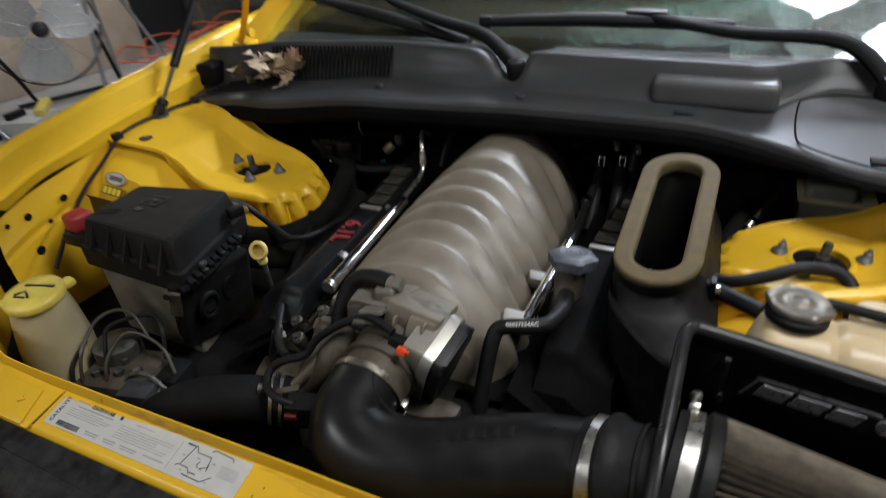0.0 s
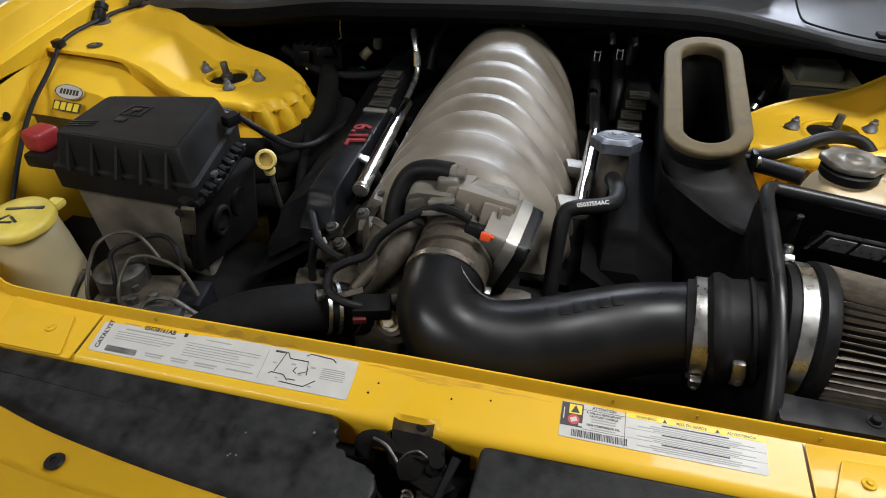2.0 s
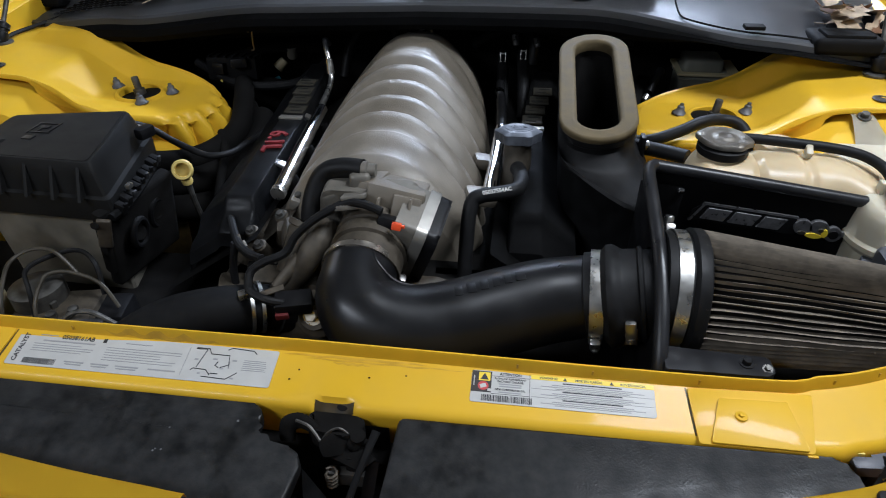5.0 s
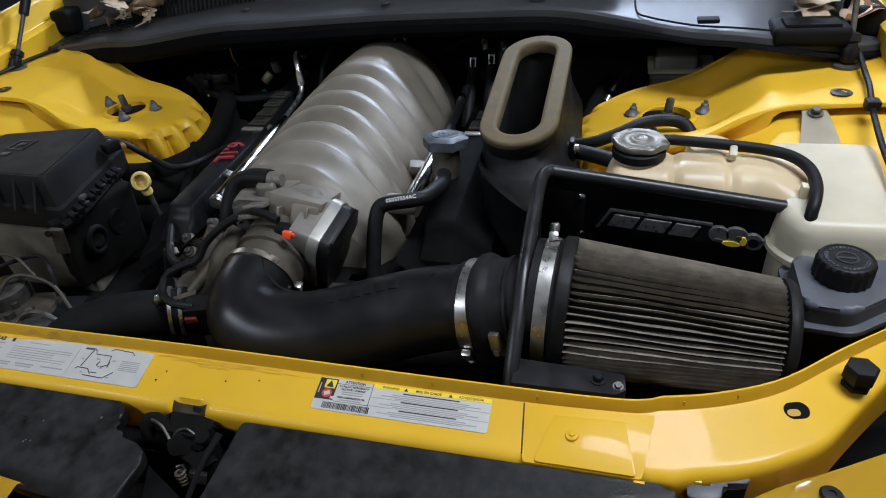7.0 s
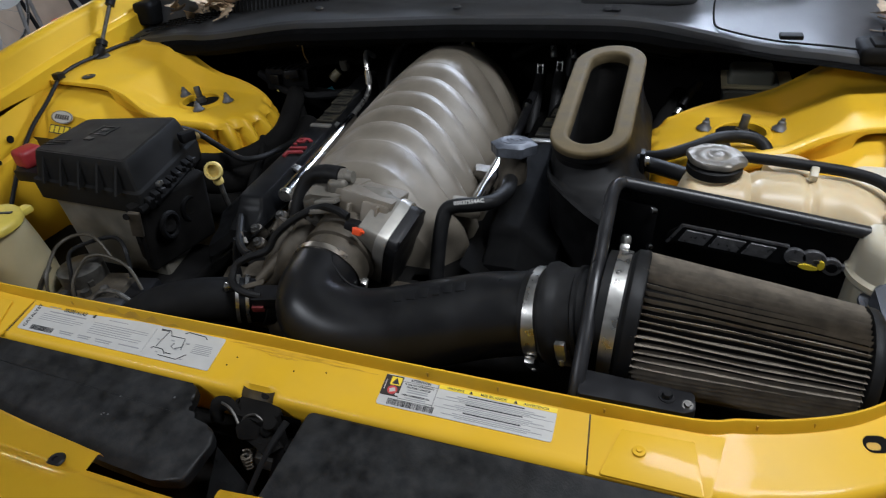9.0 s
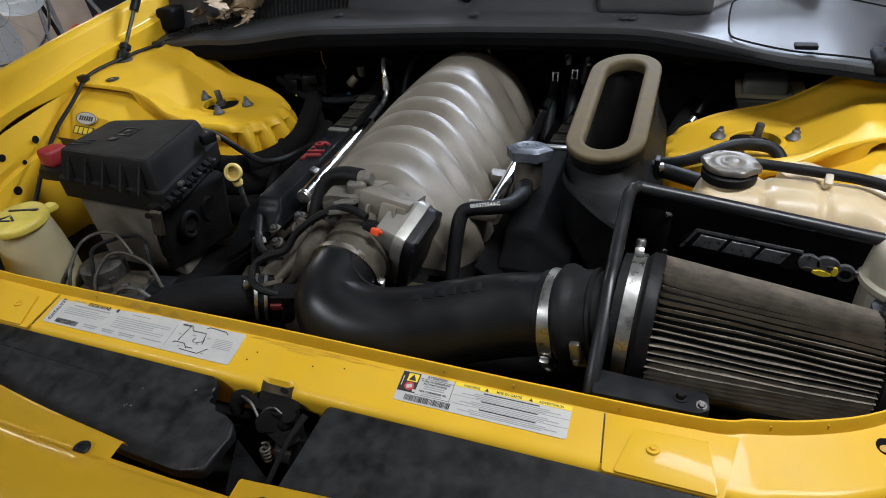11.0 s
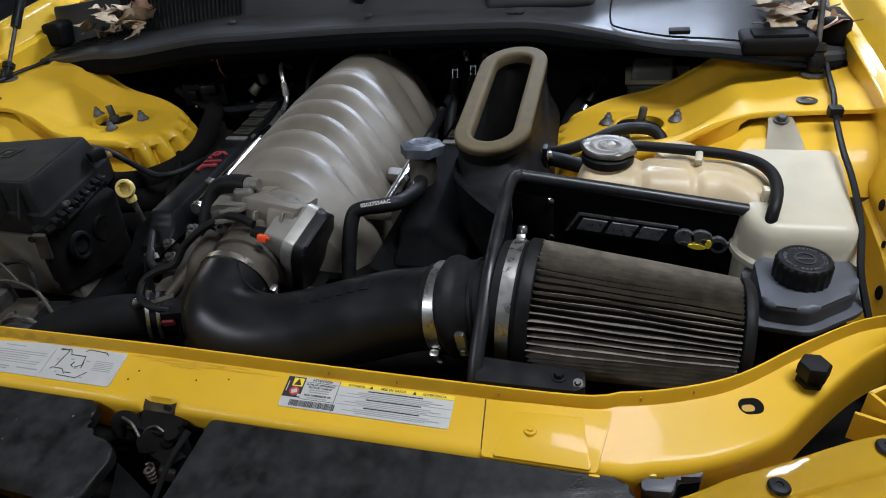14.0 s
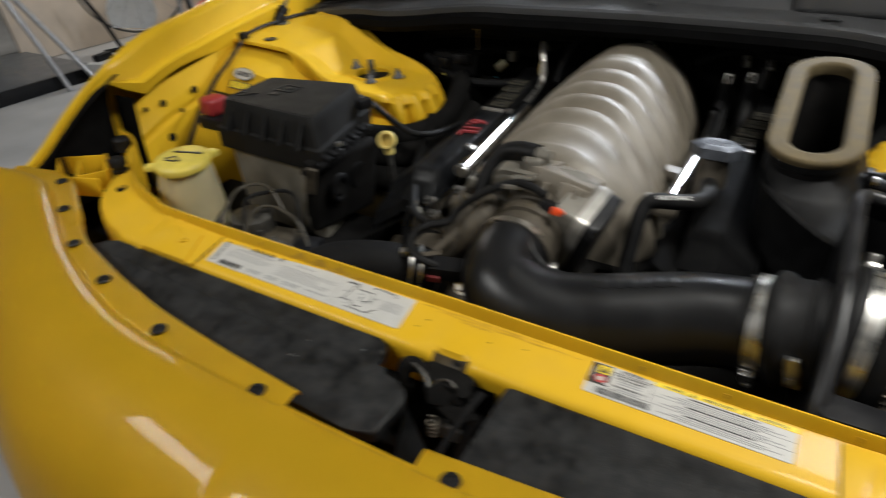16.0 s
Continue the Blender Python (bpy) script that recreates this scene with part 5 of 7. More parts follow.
tx = letters("05037554AC", .0082, .0002)
dirv = Vector((.050, .020, .001)).normalized()
nv = Vector((.10, -.62, .78))
nv = (nv - dirv * nv.dot(dirv)).normalized()
upv = nv.cross(dirv)
part("printed_code", put(tx, Matrix.Translation(Vector((.1770, .3262, .9092)) + nv * .0114) @ Matrix((
    (dirv.x, upv.x, nv.x, 0), (dirv.y, upv.y, nv.y, 0), (dirv.z, upv.z, nv.z, 0), (0, 0, 0, 1)))), PAPER, oh, "", 0)


# ---- coil covers and fuel rails ----
def lid_mid(y):
    return .227 + .023 * smoothstep(.62, .82, y)


def lid_top(y):
    return .868 + .060 * (min(y, .62) - .345) + .025 * (max(y, .62) - .62)


def coil_cover(side):
    c = thing("coil_cover", (side * .235, .57, .80), "black coil cover with raised grey and red marks" if side < 0 else "black coil cover with raised grey marks", "engine cover", "coil covers")
    # a narrow flat lid with a sloping outer flank and a dropped, wider front skirt
    sec = [(-.030, -.050), (-.026, -.007), (-.0225, -.001), (-.019, .0), (.018, .0), (.022, -.002), (.027, -.009), (.062, -.036), (.074, -.044), (.078, -.075)]
    rows_c = []
    for y, dz, wd in ((.296, -.062, 1.15), (.300, -.040, 1.12), (.312, -.030, 1.10), (.330, -.022, 1.05), (.338, -.012, 1.02), (.343, -.003, 1.0), (.350, .0, 1.0), (.40, .0, 1.0), (.595, .0, 1.0), (.70, .0, .95), (.88, .0, .92)):
        rows_c.append([(side * (lid_mid(y) + dx * wd), y, lid_top(y) + dz + hh_) for dx, hh_ in sec])
    # the right lid's duller black stands in for deeper shade on that side
    part("cover_lid", sheet(rows_c, .003), COILLID if side < 0 else MATTBLACK, c)
    part("silver_line", box((side * lid_mid(.606), .606, lid_top(.606) + .001), (.044, .013, .004), .001), MACHINED, c, "silver line")
    # raised plain blocks in a row
    for y in (.640, .684, .728, .772):
        part("raised_mark", box((side * lid_mid(y), y, lid_top(y) + .0008), (.037, .034, .003), .0008), MARK, c)
        for o in (-.008, .008):
            part("mark_groove", box((side * (lid_mid(y) + (.004 if o > 0 else -.004)), y + o, lid_top(y) + .0022), (.022, .005, .001), 0), COVER, c)
    if side < 0:
        t = letters("6.1L", .046, .0018)
        part("red_letters", put(t, Matrix.Translation((-.227, .515, lid_top(.515) + .002)) @ pose(0, 0, 0, 3, 0, -84)), FIGURERED, c, "red raised figures", 0)
    return c


coil_cover(-1)
coil_cover(1)
fr = thing("fuel_rail", (-.185, .5, .82), "polished chrome fuel rail beside the manifold", "fuel rail", "fuel rails")
part("rail", tube([(-.171, .371, .863), (-.183, .66, .880)], .0118, 20, 1), CHROME, fr)
part("rail_end", lathe([(.0120, 0), (.0130, .002), (.0130, .008), (.0115, .0105), (.0001, .011)], (-.1714, .375, .8632), (.038, -1, -.06), 18), STEEL, fr)
part("rail_bracket", box((-.192, .455, .866), (.03, .016, .006), .002, pose(0, 0, 0, 0, 20, 0)), STEEL, fr)
part("rail_bracket", box((-.196, .63, .874), (.03, .016, .006), .002, pose(0, 0, 0, 0, 20, 0)), STEEL, fr)
part("rear_pipe", tube([(-.187, .66, .880), (-.190, .74, .890), (-.192, .772, .905), (-.196, .782, .935), (-.205, .80, .958), (-.215, .83, .962), (-.22, .87, .94)], .0055, 10, 6), STEEL, fr)
part("rear_sleeve", tube([(-.193, .775, .910), (-.196, .782, .938)], [.008, .009, .007], 12, 2), STEEL, fr)
for i, y in enumerate((.43, .53, .63)):
    part("injector", lathe([(.010, 0), (.012, .012), (.009, .03), (.0001, .03)], (-.165, y, .835), (-.3, 0, 1), 12), SHADEBLACK, fr)
fr2 = thing("fuel_rail", (.185, .5, .82), "polished chrome fuel rail beside the manifold", "fuel rail", "fuel rails")
part("rail", tube([(.163, .385, .868), (.172, .60, .884)], .0105, 18, 1), CHROME, fr2)
part("rear_pipe", tube([(.172, .60, .884), (.168, .70, .880), (.158, .84, .878)], .009, 12, 3), BLACK, fr2)
part("rear_sleeve", tube([(.161, .765, .880), (.159, .785, .880)], .0105, 12, 1), CHROME, fr2)

# ---- coolant tank ----
ct = thing("coolant_tank", (.7, .42, .72), "yellowed translucent coolant tank with a metal cap", "coolant tank")
TANK_PLAN = rounded([(.664, .316), (.670, .40), (.672, .500), (.812, .500), (.816, .46), (.808, .36), (.798, .288), (.69, .285)], .020, 6)
soft = [(.74, .006), (.80, .005), (.866, .005), (.872, .0), (.876, -.004), (.883, -.004), (.887, .0005), (.905, .003), (.918, .0055), (.926, .009), (.931, .014), (.9335, .021), (.9345, .03), (.935, .05)]
part("tank_body", moulded(TANK_PLAN, soft, .075, .40), TANK, ct)


def lobe_ring(x):
    """Cross-section of the horizontal upper chamber, pinched at its moulded waists."""
    pinch = .0045 * sum(math.exp(-((x - w) / .006) ** 2) for w in (.548, .618))
    end = math.sqrt(max(.0, 1 - (1 - smoothstep(.452, .486, x)) ** 2)) if x < .486 else 1.0
    front = .353 - .034 * smoothstep(.640, .705, x)
    back, top, low = .470, .9465 - .010 * smoothstep(.655, .72, x), .79
    cy, hy = (front + back) / 2, (back - front) / 2 - pinch
    hz = .078 - pinch
    row = []
    for k in range(33):
        a = math.pi * k / 32
        c_, s_ = math.cos(a), math.sin(a)
        row.append((x, cy + hy * (abs(c_) ** .72) * (1 if c_ > 0 else -1) * (.45 + .55 * end), top - .078 + hz * (s_ ** .72) * (.35 + .65 * end)))
    return [(x, row[0][1], low)] + row + [(x, row[-1][1], low)]


part("upper_lobe", skin(bmesh.new(), [lobe_ring(.452 + .004 * i) for i in range(67)]), AMBERTANK, ct, "amber stained upper chamber")
part("rear_dome", lathe([(.034, -.01), (.031, .004), (.020, .0095), (.0001, .011)], (.600, .468, .938), (0, 0, 1), 24), AMBERTANK, ct)
part("filler_neck", lathe([(.033, -.03), (.033, .0), (.030, .004), (.0001, .004)], (.501, .418, .950), (0, 0, 1), 28), AMBERTANK, ct)
part("neck_gasket", lathe([(.034, 0), (.036, .002), (.036, .012), (.033, .014), (.0001, .014)], (.501, .418, .947), (0, 0, 1), 28), RUBBER, ct, "black rubber gasket")
cap_ = lathe([(.030, .0), (.0345, .002), (.0348, .007), (.033, .0095), (.024, .010), (.022, .0088), (.014, .0088), (.012, .0108), (.008, .0112), (.006, .010), (.0001, .0105)], (.501, .420, .962), (0, .0, 1), 48, None,
             lambda a, r: 1 + (.16 * max(0, math.cos(2 * a + .6)) ** 6 + .07 * max(0, math.cos(2 * a + 2.2)) ** 6 if r > .0325 else 0))
part("pressure_cap", cap_, ZINC, ct, "ribbed zinc pressure cap", 50)
part("mounting_tab", sheet([[(x0_, y_, z_), (.745, y_, z_ + .0012), (x1_, y_, z_)] for x0_, x1_, y_, z_ in ((.719, .772, .488, .930), (.721, .769, .505, .940), (.727, .762, .545, .9555), (.728, .761, .560, .9575), (.732, .757, .566, .958))], .004), TANK, ct, "flat bolted tab")
bolt(ct, (.744, .546, .9575), (0, -.25, 1), .0068, .007, DARKSTEEL)
ov_ = thing("overflow_hose", (.65, .43, .94), "black overflow hose clipped along the coolant tank", "hose")
part("hose", tube([(.522, .436, .962), (.545, .442, .960), (.613, .434, .9585), (.660, .426, .957), (.690, .410, .956), (.706, .384, .953), (.709, .355, .948), (.705, .330, .942), (.700, .314, .930), (.698, .306, .905)], .0074, 14, 6), RUBBER, ov_)
part("clip", box((.622, .424, .953), (.010, .022, .014), .003, pose(0, 0, 0, 25, 0, -8)), TANK, ov_, "white clip")
part("clip", box((.697, .352, .938), (.008, .014, .020), .003), TANK, ov_, "white clip")
hh = thing("heater_hose", (.52, .54, .90), "black braided hose running past the strut", "hose")
part("hose", tube([(.36, .60, .875), (.42, .555, .895), (.47, .558, .912), (.51, .572, .926), (.545, .588, .924), (.572, .584, .920), (.585, .566, .906), (.588, .552, .880), (.590, .54, .85)], .0098, 14, 6), RUBBER, hh)
part("hose", tube([(.38, .53, .90), (.43, .50, .905), (.47, .47, .91)], .012, 14, 6), RUBBER, hh)
band(hh, (.5895, .556, .900), (.1, -.35, -1), .0104, .010, (0, -.3, 1), DARKSTEEL)

# ---- power steering reservoir ----
ps = thing("power_steering_reservoir", (.735, .22, .78), "black power steering reservoir with a ribbed cap", "fluid reservoir")
o1 = [(.674, .300), (.671, .186), (.731, .180), (.795, .228), (.808, .300), (.775, .318)]
o2 = [(.683, .290), (.680, .196), (.728, .190), (.785, .234), (.796, .292), (.770, .305)]
part("lower_body", prism(rounded(o2, .012), .74, .860, .002), BLACK, ps)
part("rim", prism(rounded(o1, .014), .856, .862, .002), SATINGREY, ps)
part("upper_body", prism(rounded(o2, .014), .860, .886, .008, None, None, 4), SATINGREY, ps)
cb = lathe([(.0285, 0), (.030, .002), (.030, .024), (.028, .028), (.0255, .0285), (.0247, .0275), (.0001, .0275)], (.728, .252, .884), (0, 0, 1), 72, None,
           lambda a, r: 1 + (.030 * math.cos(20 * a) if r > .0295 else 0))
cap_o = part("cap", cb, BLACK, ps, "black ribbed cap with raised wording", 50)
for word, a0 in (("POWER STEERING FLUID", 90), ("USE APPROVED", 270)):
    for i, ch in enumerate(word):
        if ch == " ":
            continue
        step = 11.5
        a = radians(a0 + (len(word) - 1) / 2 * step - i * step) if a0 == 90 else radians(a0 - (len(word) - 1) / 2 * step + i * step)
        m = Matrix.Translation((.728 + .0205 * math.cos(a), .252 + .0205 * math.sin(a), .9118)) @ pose(0, 0, 0, 0, 0, math.degrees(a) - 90)
        part("raised_letter", put(letters(ch, .0052, .0004), m), CAPGREY, cap_o, "", 0)
part("wheel_mark", lathe([(.0115, 0), (.0115, .0012), (.0098, .0012), (.0098, 0)], (.728, .252, .9114), (0, 0, 1), 28), GREYBLACK, cap_o)
part("wheel_mark", box((.728, .252, .9118), (.018, .0032, .001), 0), GREYBLACK, cap_o)

# ---- fuse box ----
fb = thing("fuse_box", (-.53, .37, .72), "black lidded fuse box on a grey base", "fuse box")
QT = [(-.640, .300), (-.418, .290), (-.462, .478), (-.650, .440)]


def quad(u, v, z, grow=0.0):
    """A point on the lid's plan: u across, v towards the rear."""
    a = Vector(QT[0]).lerp(Vector(QT[1]), u)
    b_ = Vector(QT[3]).lerp(Vector(QT[2]), u)
    p = a.lerp(b_, v)
    c_ = Vector((-.543, .377))
    p = c_ + (p - c_) * (1 + grow)
    return (p.x, p.y, z)


def quad_ring(z, grow, r=.012):
    return [(x, y, z) for x, y in rounded([quad(u, v, 0, grow)[:2] for u, v in ((0, 0), (1, 0), (1, 1), (0, 1))], r, 3)]


bm = skin(bmesh.new(), [quad_ring(z, g) for z, g in ((.852, .195), (.884, .205), (.890, .195), (.893, .13), (.925, .05), (.939, .012), (.9425, -.01), (.9425, -.9))])
lid = part("lid", bm, LIDTOP, fb, "black lid with a grey worn top")
part("lid_top_panel", prism([p[:2] for p in quad_ring(0, -.06, .01)], .9425, .9432, 0), LIDTOP, lid)
for u in (.10, .30, .50, .70, .90):
    a, b_ = Vector(quad(u, -.10, .893, .08)), Vector(quad(u, .06, .934, .0))
    bm = bmesh.new()
    th = Vector((.0025, 0, 0))
    tri_ = [Vector(quad(u, -.17, .892, .0)), Vector(quad(u, .02, .892, .0)), Vector(quad(u, .0, .938, .0))]
    skin(bm, [[p - th for p in tri_], [p + th for p in tri_]])
    part("lid_rib", bm, LIDTOP, lid)
# moulded marks on the lid
def lid_mark(u, v, w, d, rot=0):
    part("moulded_mark", box((0, 0, 0), (w, d, .0014), .0004, Matrix.Translation(quad(u, v, .944)) @ pose(0, 0, 0, 0, 0, rot - 3)), BLACK, lid)


for u, v, w, d in ((.42, .72, .036, .003), (.42, .52, .036, .003), (.335, .62, .003, .036), (.505, .62, .003, .036), (.42, .64, .016, .010), (.38, .40, .018, .012), (.40, .58, .003, .014)):
    lid_mark(u, v, w, d)
for k in range(3):
    lid_mark(.12, .20 + k * .05, .044, .003, 18)
bm = skin(bmesh.new(), [quad_ring(z, g) for z, g in ((.70, -.04), (.76, -.01), (.83, .03), (.873, .05))])
part("grey_base", bm, GREYBOX, fb, "dusty grey base")
rb = box((-.706, .332, .910), (.042, .044, .036), .010, pose(0, 0, 0, 0, 0, -8), None, 3)
part("terminal_cover", rb, RED, fb, "faded red terminal cover")
part("terminal_tray", box((-.690, .325, .882), (.07, .05, .024), .006), BLACK, fb)
# tab at the base's corner, with its bolt hole
part("base_tab", box((-.408, .256, .842), (.020, .008, .055), .003, pose(0, 0, 0, 10, 14, 22), None, 3), DIRTYALU, fb)
part("tab_hole", lathe([(.006, 0), (.0055, .001), (.0001, .001)], (-.412, .2465, .862), (.35, -1, .15), 14), SHADEBLACK, fb)
# connector carrier on its engine side: a dark moulding with two open loops below a row of plugs
bm = box((-.408, .340, .800), (.024, .150, .150), .012, pose(0, 0, 0, 0, 10, -12), None, 3)
box((-.420, .275, .815), (.020, .030, .120), .006, pose(0, 0, 0, 0, 10, -20), bm)
side_c = part("connector_carrier", bm, SHADEBLACK, fb)
for ly, lz, lx in ((.306, .812, -.388), (.366, .812, -.392)):
    loop = []
    for k in range(25):
        a = 2 * math.pi * k / 24
        loop.append((lx + .006 * math.sin(a), ly + .019 * math.cos(a) - .004 * math.sin(a), lz + .026 * math.sin(a)))
    part("carrier_loop", tube(loop, .0052, 8, 1, None, False), MATTBLACK, side_c)
    part("loop_socket", lathe([(.014, 0), (.013, .004), (.006, .005), (.0001, .002)], (lx - .004, ly, lz), (1, -.25, .25), 18), SHADEBLACK, side_c)
part("carrier_rail", tube([(-.392, .262, .868), (-.386, .30, .870), (-.388, .35, .876), (-.396, .41, .884)], .0065, 8, 4), MATTBLACK, side_c)
for k in range(9):
    f = k / 8
    px, py, pz = -.386 - .012 * f, .282 + .130 * f, .873 + .012 * f
    part("connector", box((px, py, pz), (.018, .011, .018 + .006 * (k % 2)), .003, pose(0, 0, 0, 0, 18, -14)), MATTBLACK, side_c)
    part("latch_tab", box((px + .009, py - .001, pz + .004), (.004, .007, .012), .001, pose(0, 0, 0, 0, 18, -14)), GREYBLACK if k in (2, 5, 8) else MATTBLACK, side_c)
part("connector", box((-.430, .455, .915), (.020, .03, .02), .005, pose(0, 0, 0, 0, 0, -20)), BLACK, side_c)
part("pale_latch", box((-.386, .315, .893), (.008, .012, .008), .002), STEEL, side_c)

# ---- battery style cable by the strut tower ----
bc = thing("ground_cable", (-.44, .50, .86), "black cable with a brass lug and heat wrap", "cable")
part("cable", tube([(-.475, .492, .912), (-.455, .510, .895), (-.425, .515, .872), (-.395, .508, .862), (-.36, .495, .857), (-.335, .490, .857), (-.312, .515, .853), (-.305, .58, .845), (-.30, .68, .83)], .0060, 10, 6), RUBBER, bc)
part("lug", lathe([(.008, 0), (.009, .006), (.006, .012), (.0001, .013)], (-.452, .500, .888), (0, -.2, 1), 10), BRASS, bc, "brass lug")
part("wrap", tube([(-.492, .478, .918), (-.475, .488, .910), (-.457, .500, .896)], .006, 8, 4), DIRTYALU, bc)

# ---- dipstick ----
dp = thing("dipstick", (-.355, .418, .70), "pale yellow ring handled oil dipstick", "dipstick")
DN = Vector((.35, -1, .45)).normalized()
bm = lathe([(.0125, -.0045), (.0160, -.0045), (.0178, -.002), (.0178, .002), (.0160, .0045), (.0125, .0045), (.0115, 0), (.0125, -.0045)], (-.355, .415, .868), DN, 28)
part("ring_handle", bm, CAPYELLOW_PALE, dp)
part("handle_stem", lathe([(.009, 0), (.010, .006), (.008, .014), (.0001, .014)], (-.355, .420, .840), (0, -.1, 1), 14), CAPYELLOW_PALE, dp)
part("stick_tube", tube([(-.355, .421, .846), (-.352, .425, .78), (-.33, .43, .68)], .005, 8, 4), DARKSTEEL, dp)

# ---- washer bottle ----
wb = thing("washer_bottle", (-.60, .15, .66), "cloudy white washer bottle with a yellow cap", "washer bottle")
part("bottle", lathe([(.058, 0), (.056, .10), (.050, .15), (.043, .19), (.0001, .19)], (-.605, .155, .69), (.06, -.02, 1), 28), BOTTLE, wb)
cpl = lathe([(.042, 0), (.046, .002), (.047, .010), (.044, .015), (.030, .018), (.0001, .019)], (-.590, .148, .880), (.02, -.1, 1), 40)
cp = part("cap", cpl, CAPYELLOW, wb, "yellow flip cap with a dark symbol", 50)
part("cap_ear", box((-.570, .192, .889), (.022, .022, .012), .005), CAPYELLOW, cp)
part("cap_ear", box((-.625, .112, .884), (.024, .020, .010), .004, pose(0, 0, 0, 0, 0, 40)), CAPYELLOW, cp)
for dx, dy, w, d, rot in ((.0, .012, .045, .005, 20), (-.012, -.012, .018, .004, 60), (.004, -.012, .018, .004, -30), (-.004, -.02, .02, .004, 15), (.022, .018, .012, .006, 20)):
    part("symbol_bar", box((-.589 + dx, .147 + dy, .9000 + dy * .1 - .001), (w, d, .002), .0005, pose(0, 0, 0, -5, 1, rot)), INK, cp)

# ---- ABS unit and its brake pipes ----
ab = thing("brake_modulator", (-.46, .16, .62), "grimy brake modulator block with bent pipes", "brake modulator")
part("valve_block", box((-.465, .165, .70), (.12, .10, .12), .008, pose(0, 0, 0, 0, 0, 12)), DIRTYALU, ab)
part("connector", box((-.395, .20, .715), (.05, .06, .07), .008, pose(0, 0, 0, 0, 0, 10)), BLACK, ab)
part("connector", box((-.40, .135, .745), (.055, .04, .035), .006, pose(0, 0, 0, 0, 0, 14)), GREYBLACK, ab)
part("pump_motor", lathe([(.038, 0), (.038, .05), (.03, .055), (.0001, .055)], (-.50, .19, .735), (0, 0, 1), 24), DARKSTEEL, ab)
for pts, r, mt in (
        ([(-.495, .10, .70), (-.503, .125, .79), (-.515, .165, .823), (-.519, .194, .831), (-.503, .217, .833), (-.469, .217, .831), (-.44, .21, .80)], .0030, PIPE),
        ([(-.47, .13, .73), (-.481, .159, .80), (-.496, .185, .820), (-.474, .22, .823), (-.447, .237, .821), (-.413, .22, .813), (-.40, .20, .77)], .0036, RUBBER),
        ([(-.46, .12, .73), (-.468, .144, .785), (-.478, .182, .801), (-.474, .199, .804), (-.448, .207, .802), (-.404, .204, .788), (-.375, .19, .755)], .0030, PIPE),
        ([(-.445, .12, .73), (-.432, .148, .765), (-.40, .158, .772), (-.362, .158, .75)], .004, DARKSTEEL),
        ([(-.55, .12, .70), (-.545, .13, .76), (-.53, .16, .80)], .0042, DARKSTEEL)):
    part("brake_pipe", tube(pts, r, 8, 6), mt, ab, "bent brake pipe")
for x, y in ((-.49, .135), (-.455, .15), (-.43, .165), (-.47, .175)):
    part("pipe_nut", lathe([(.008, 0), (.008, .012), (.005, .014), (.0001, .014)], (x, y, .758), (0, 0, 1), 6), DARKSTEEL, ab)
part("plug", box((-.372, .150, .735), (.03, .03, .03), .005), GREYBOX, ab)
part("loom", tube([(-.37, .145, .735), (-.34, .15, .745), (-.32, .17, .74), (-.30, .20, .70)], .005, 8, 5), RUBBER, ab)

# ---- radiator hose ----
rh = thing("radiator_hose", (-.22, .13, .66), "thick black radiator hose with a spring clamp", "hose")
part("hose", tube([(-.37, .085, .70), (-.32, .100, .755), (-.26, .125, .790), (-.195, .155, .796), (-.13, .200, .772), (-.09, .235, .75)], [.036, .036, .036, .035, .034, .034], 20, 6), MATTBLACK, rh)
for o in (0, .012):
    part("spring_clamp", lathe([(.0365, -.0025), (.038, -.0025), (.038, .0025), (.0365, .0025)], (-.160 + o, .180 + o * .6, .785 - o * .3), (1, .62, -.2), 30), STEEL, rh, "steel spring clamp")
part("clamp_ear", box((-.154, .164, .823), (.016, .014, .010), .002, pose(0, 0, 0, 0, 0, 30)), STEEL, rh)
part("hose_end", tube([(-.13, .20, .774), (-.085, .235, .752)], .040, 20, 1), RUBBER, rh)


# ---- wiring looms ----
def loom(name, pts, r, label, conv=True):
    L = thing(name, pts[0], label, "cable")
    path = catmull(pts, 14)
    rad = [r * (1 + (.06 if (i % 2) else 0)) for i in range(len(path))] if conv else r
    bm = bmesh.new()
    skin(bm, tube_rings(path, rad, 10))
    part("conduit", bm, RUBBER, L, "", 20 if conv else 40)
    return L


loom("wiring_loom", [(.031, .232, .928), (.005, .238, .934), (-.022, .243, .930), (-.058, .230, .914), (-.088, .218, .890), (-.103, .206, .868), (-.128, .190, .862), (-.146, .180, .850), (-.142, .160, .836), (-.118, .150, .830), (-.095, .155, .822)], .0057, "ribbed black wiring conduit over the engine front")
loom("wiring_loom", [(-.235, .32, .842), (-.215, .285, .838), (-.195, .255, .838), (-.165, .225, .846), (-.138, .205, .855)], .0060, "ribbed black wiring conduit beside the coil cover")
loom("wiring_loom", [(-.205, .262, .838), (-.212, .25, .79), (-.205, .235, .72)], .0060, "black taped wiring branch dropping beside the engine", False)
cn = thing("sensor_connector", (-.09, .14, .80), "black sensor plug with a red lock", "connector")
part("plug", box((-.085, .165, .815), (.05, .03, .022), .004, pose(0, 0, 0, 10, 0, 15)), BLACK, cn)
part("red_lock", box((-.098, .150, .806), (.018, .014, .010), .002, pose(0, 0, 0, 10, 0, 15)), DARKRED, cn, "dull red lock")
part("grey_tab", box((-.118, .172, .826), (.036, .010, .003), .001, pose(0, 0, 0, 10, -12, 22)), DIRTYALU, cn)

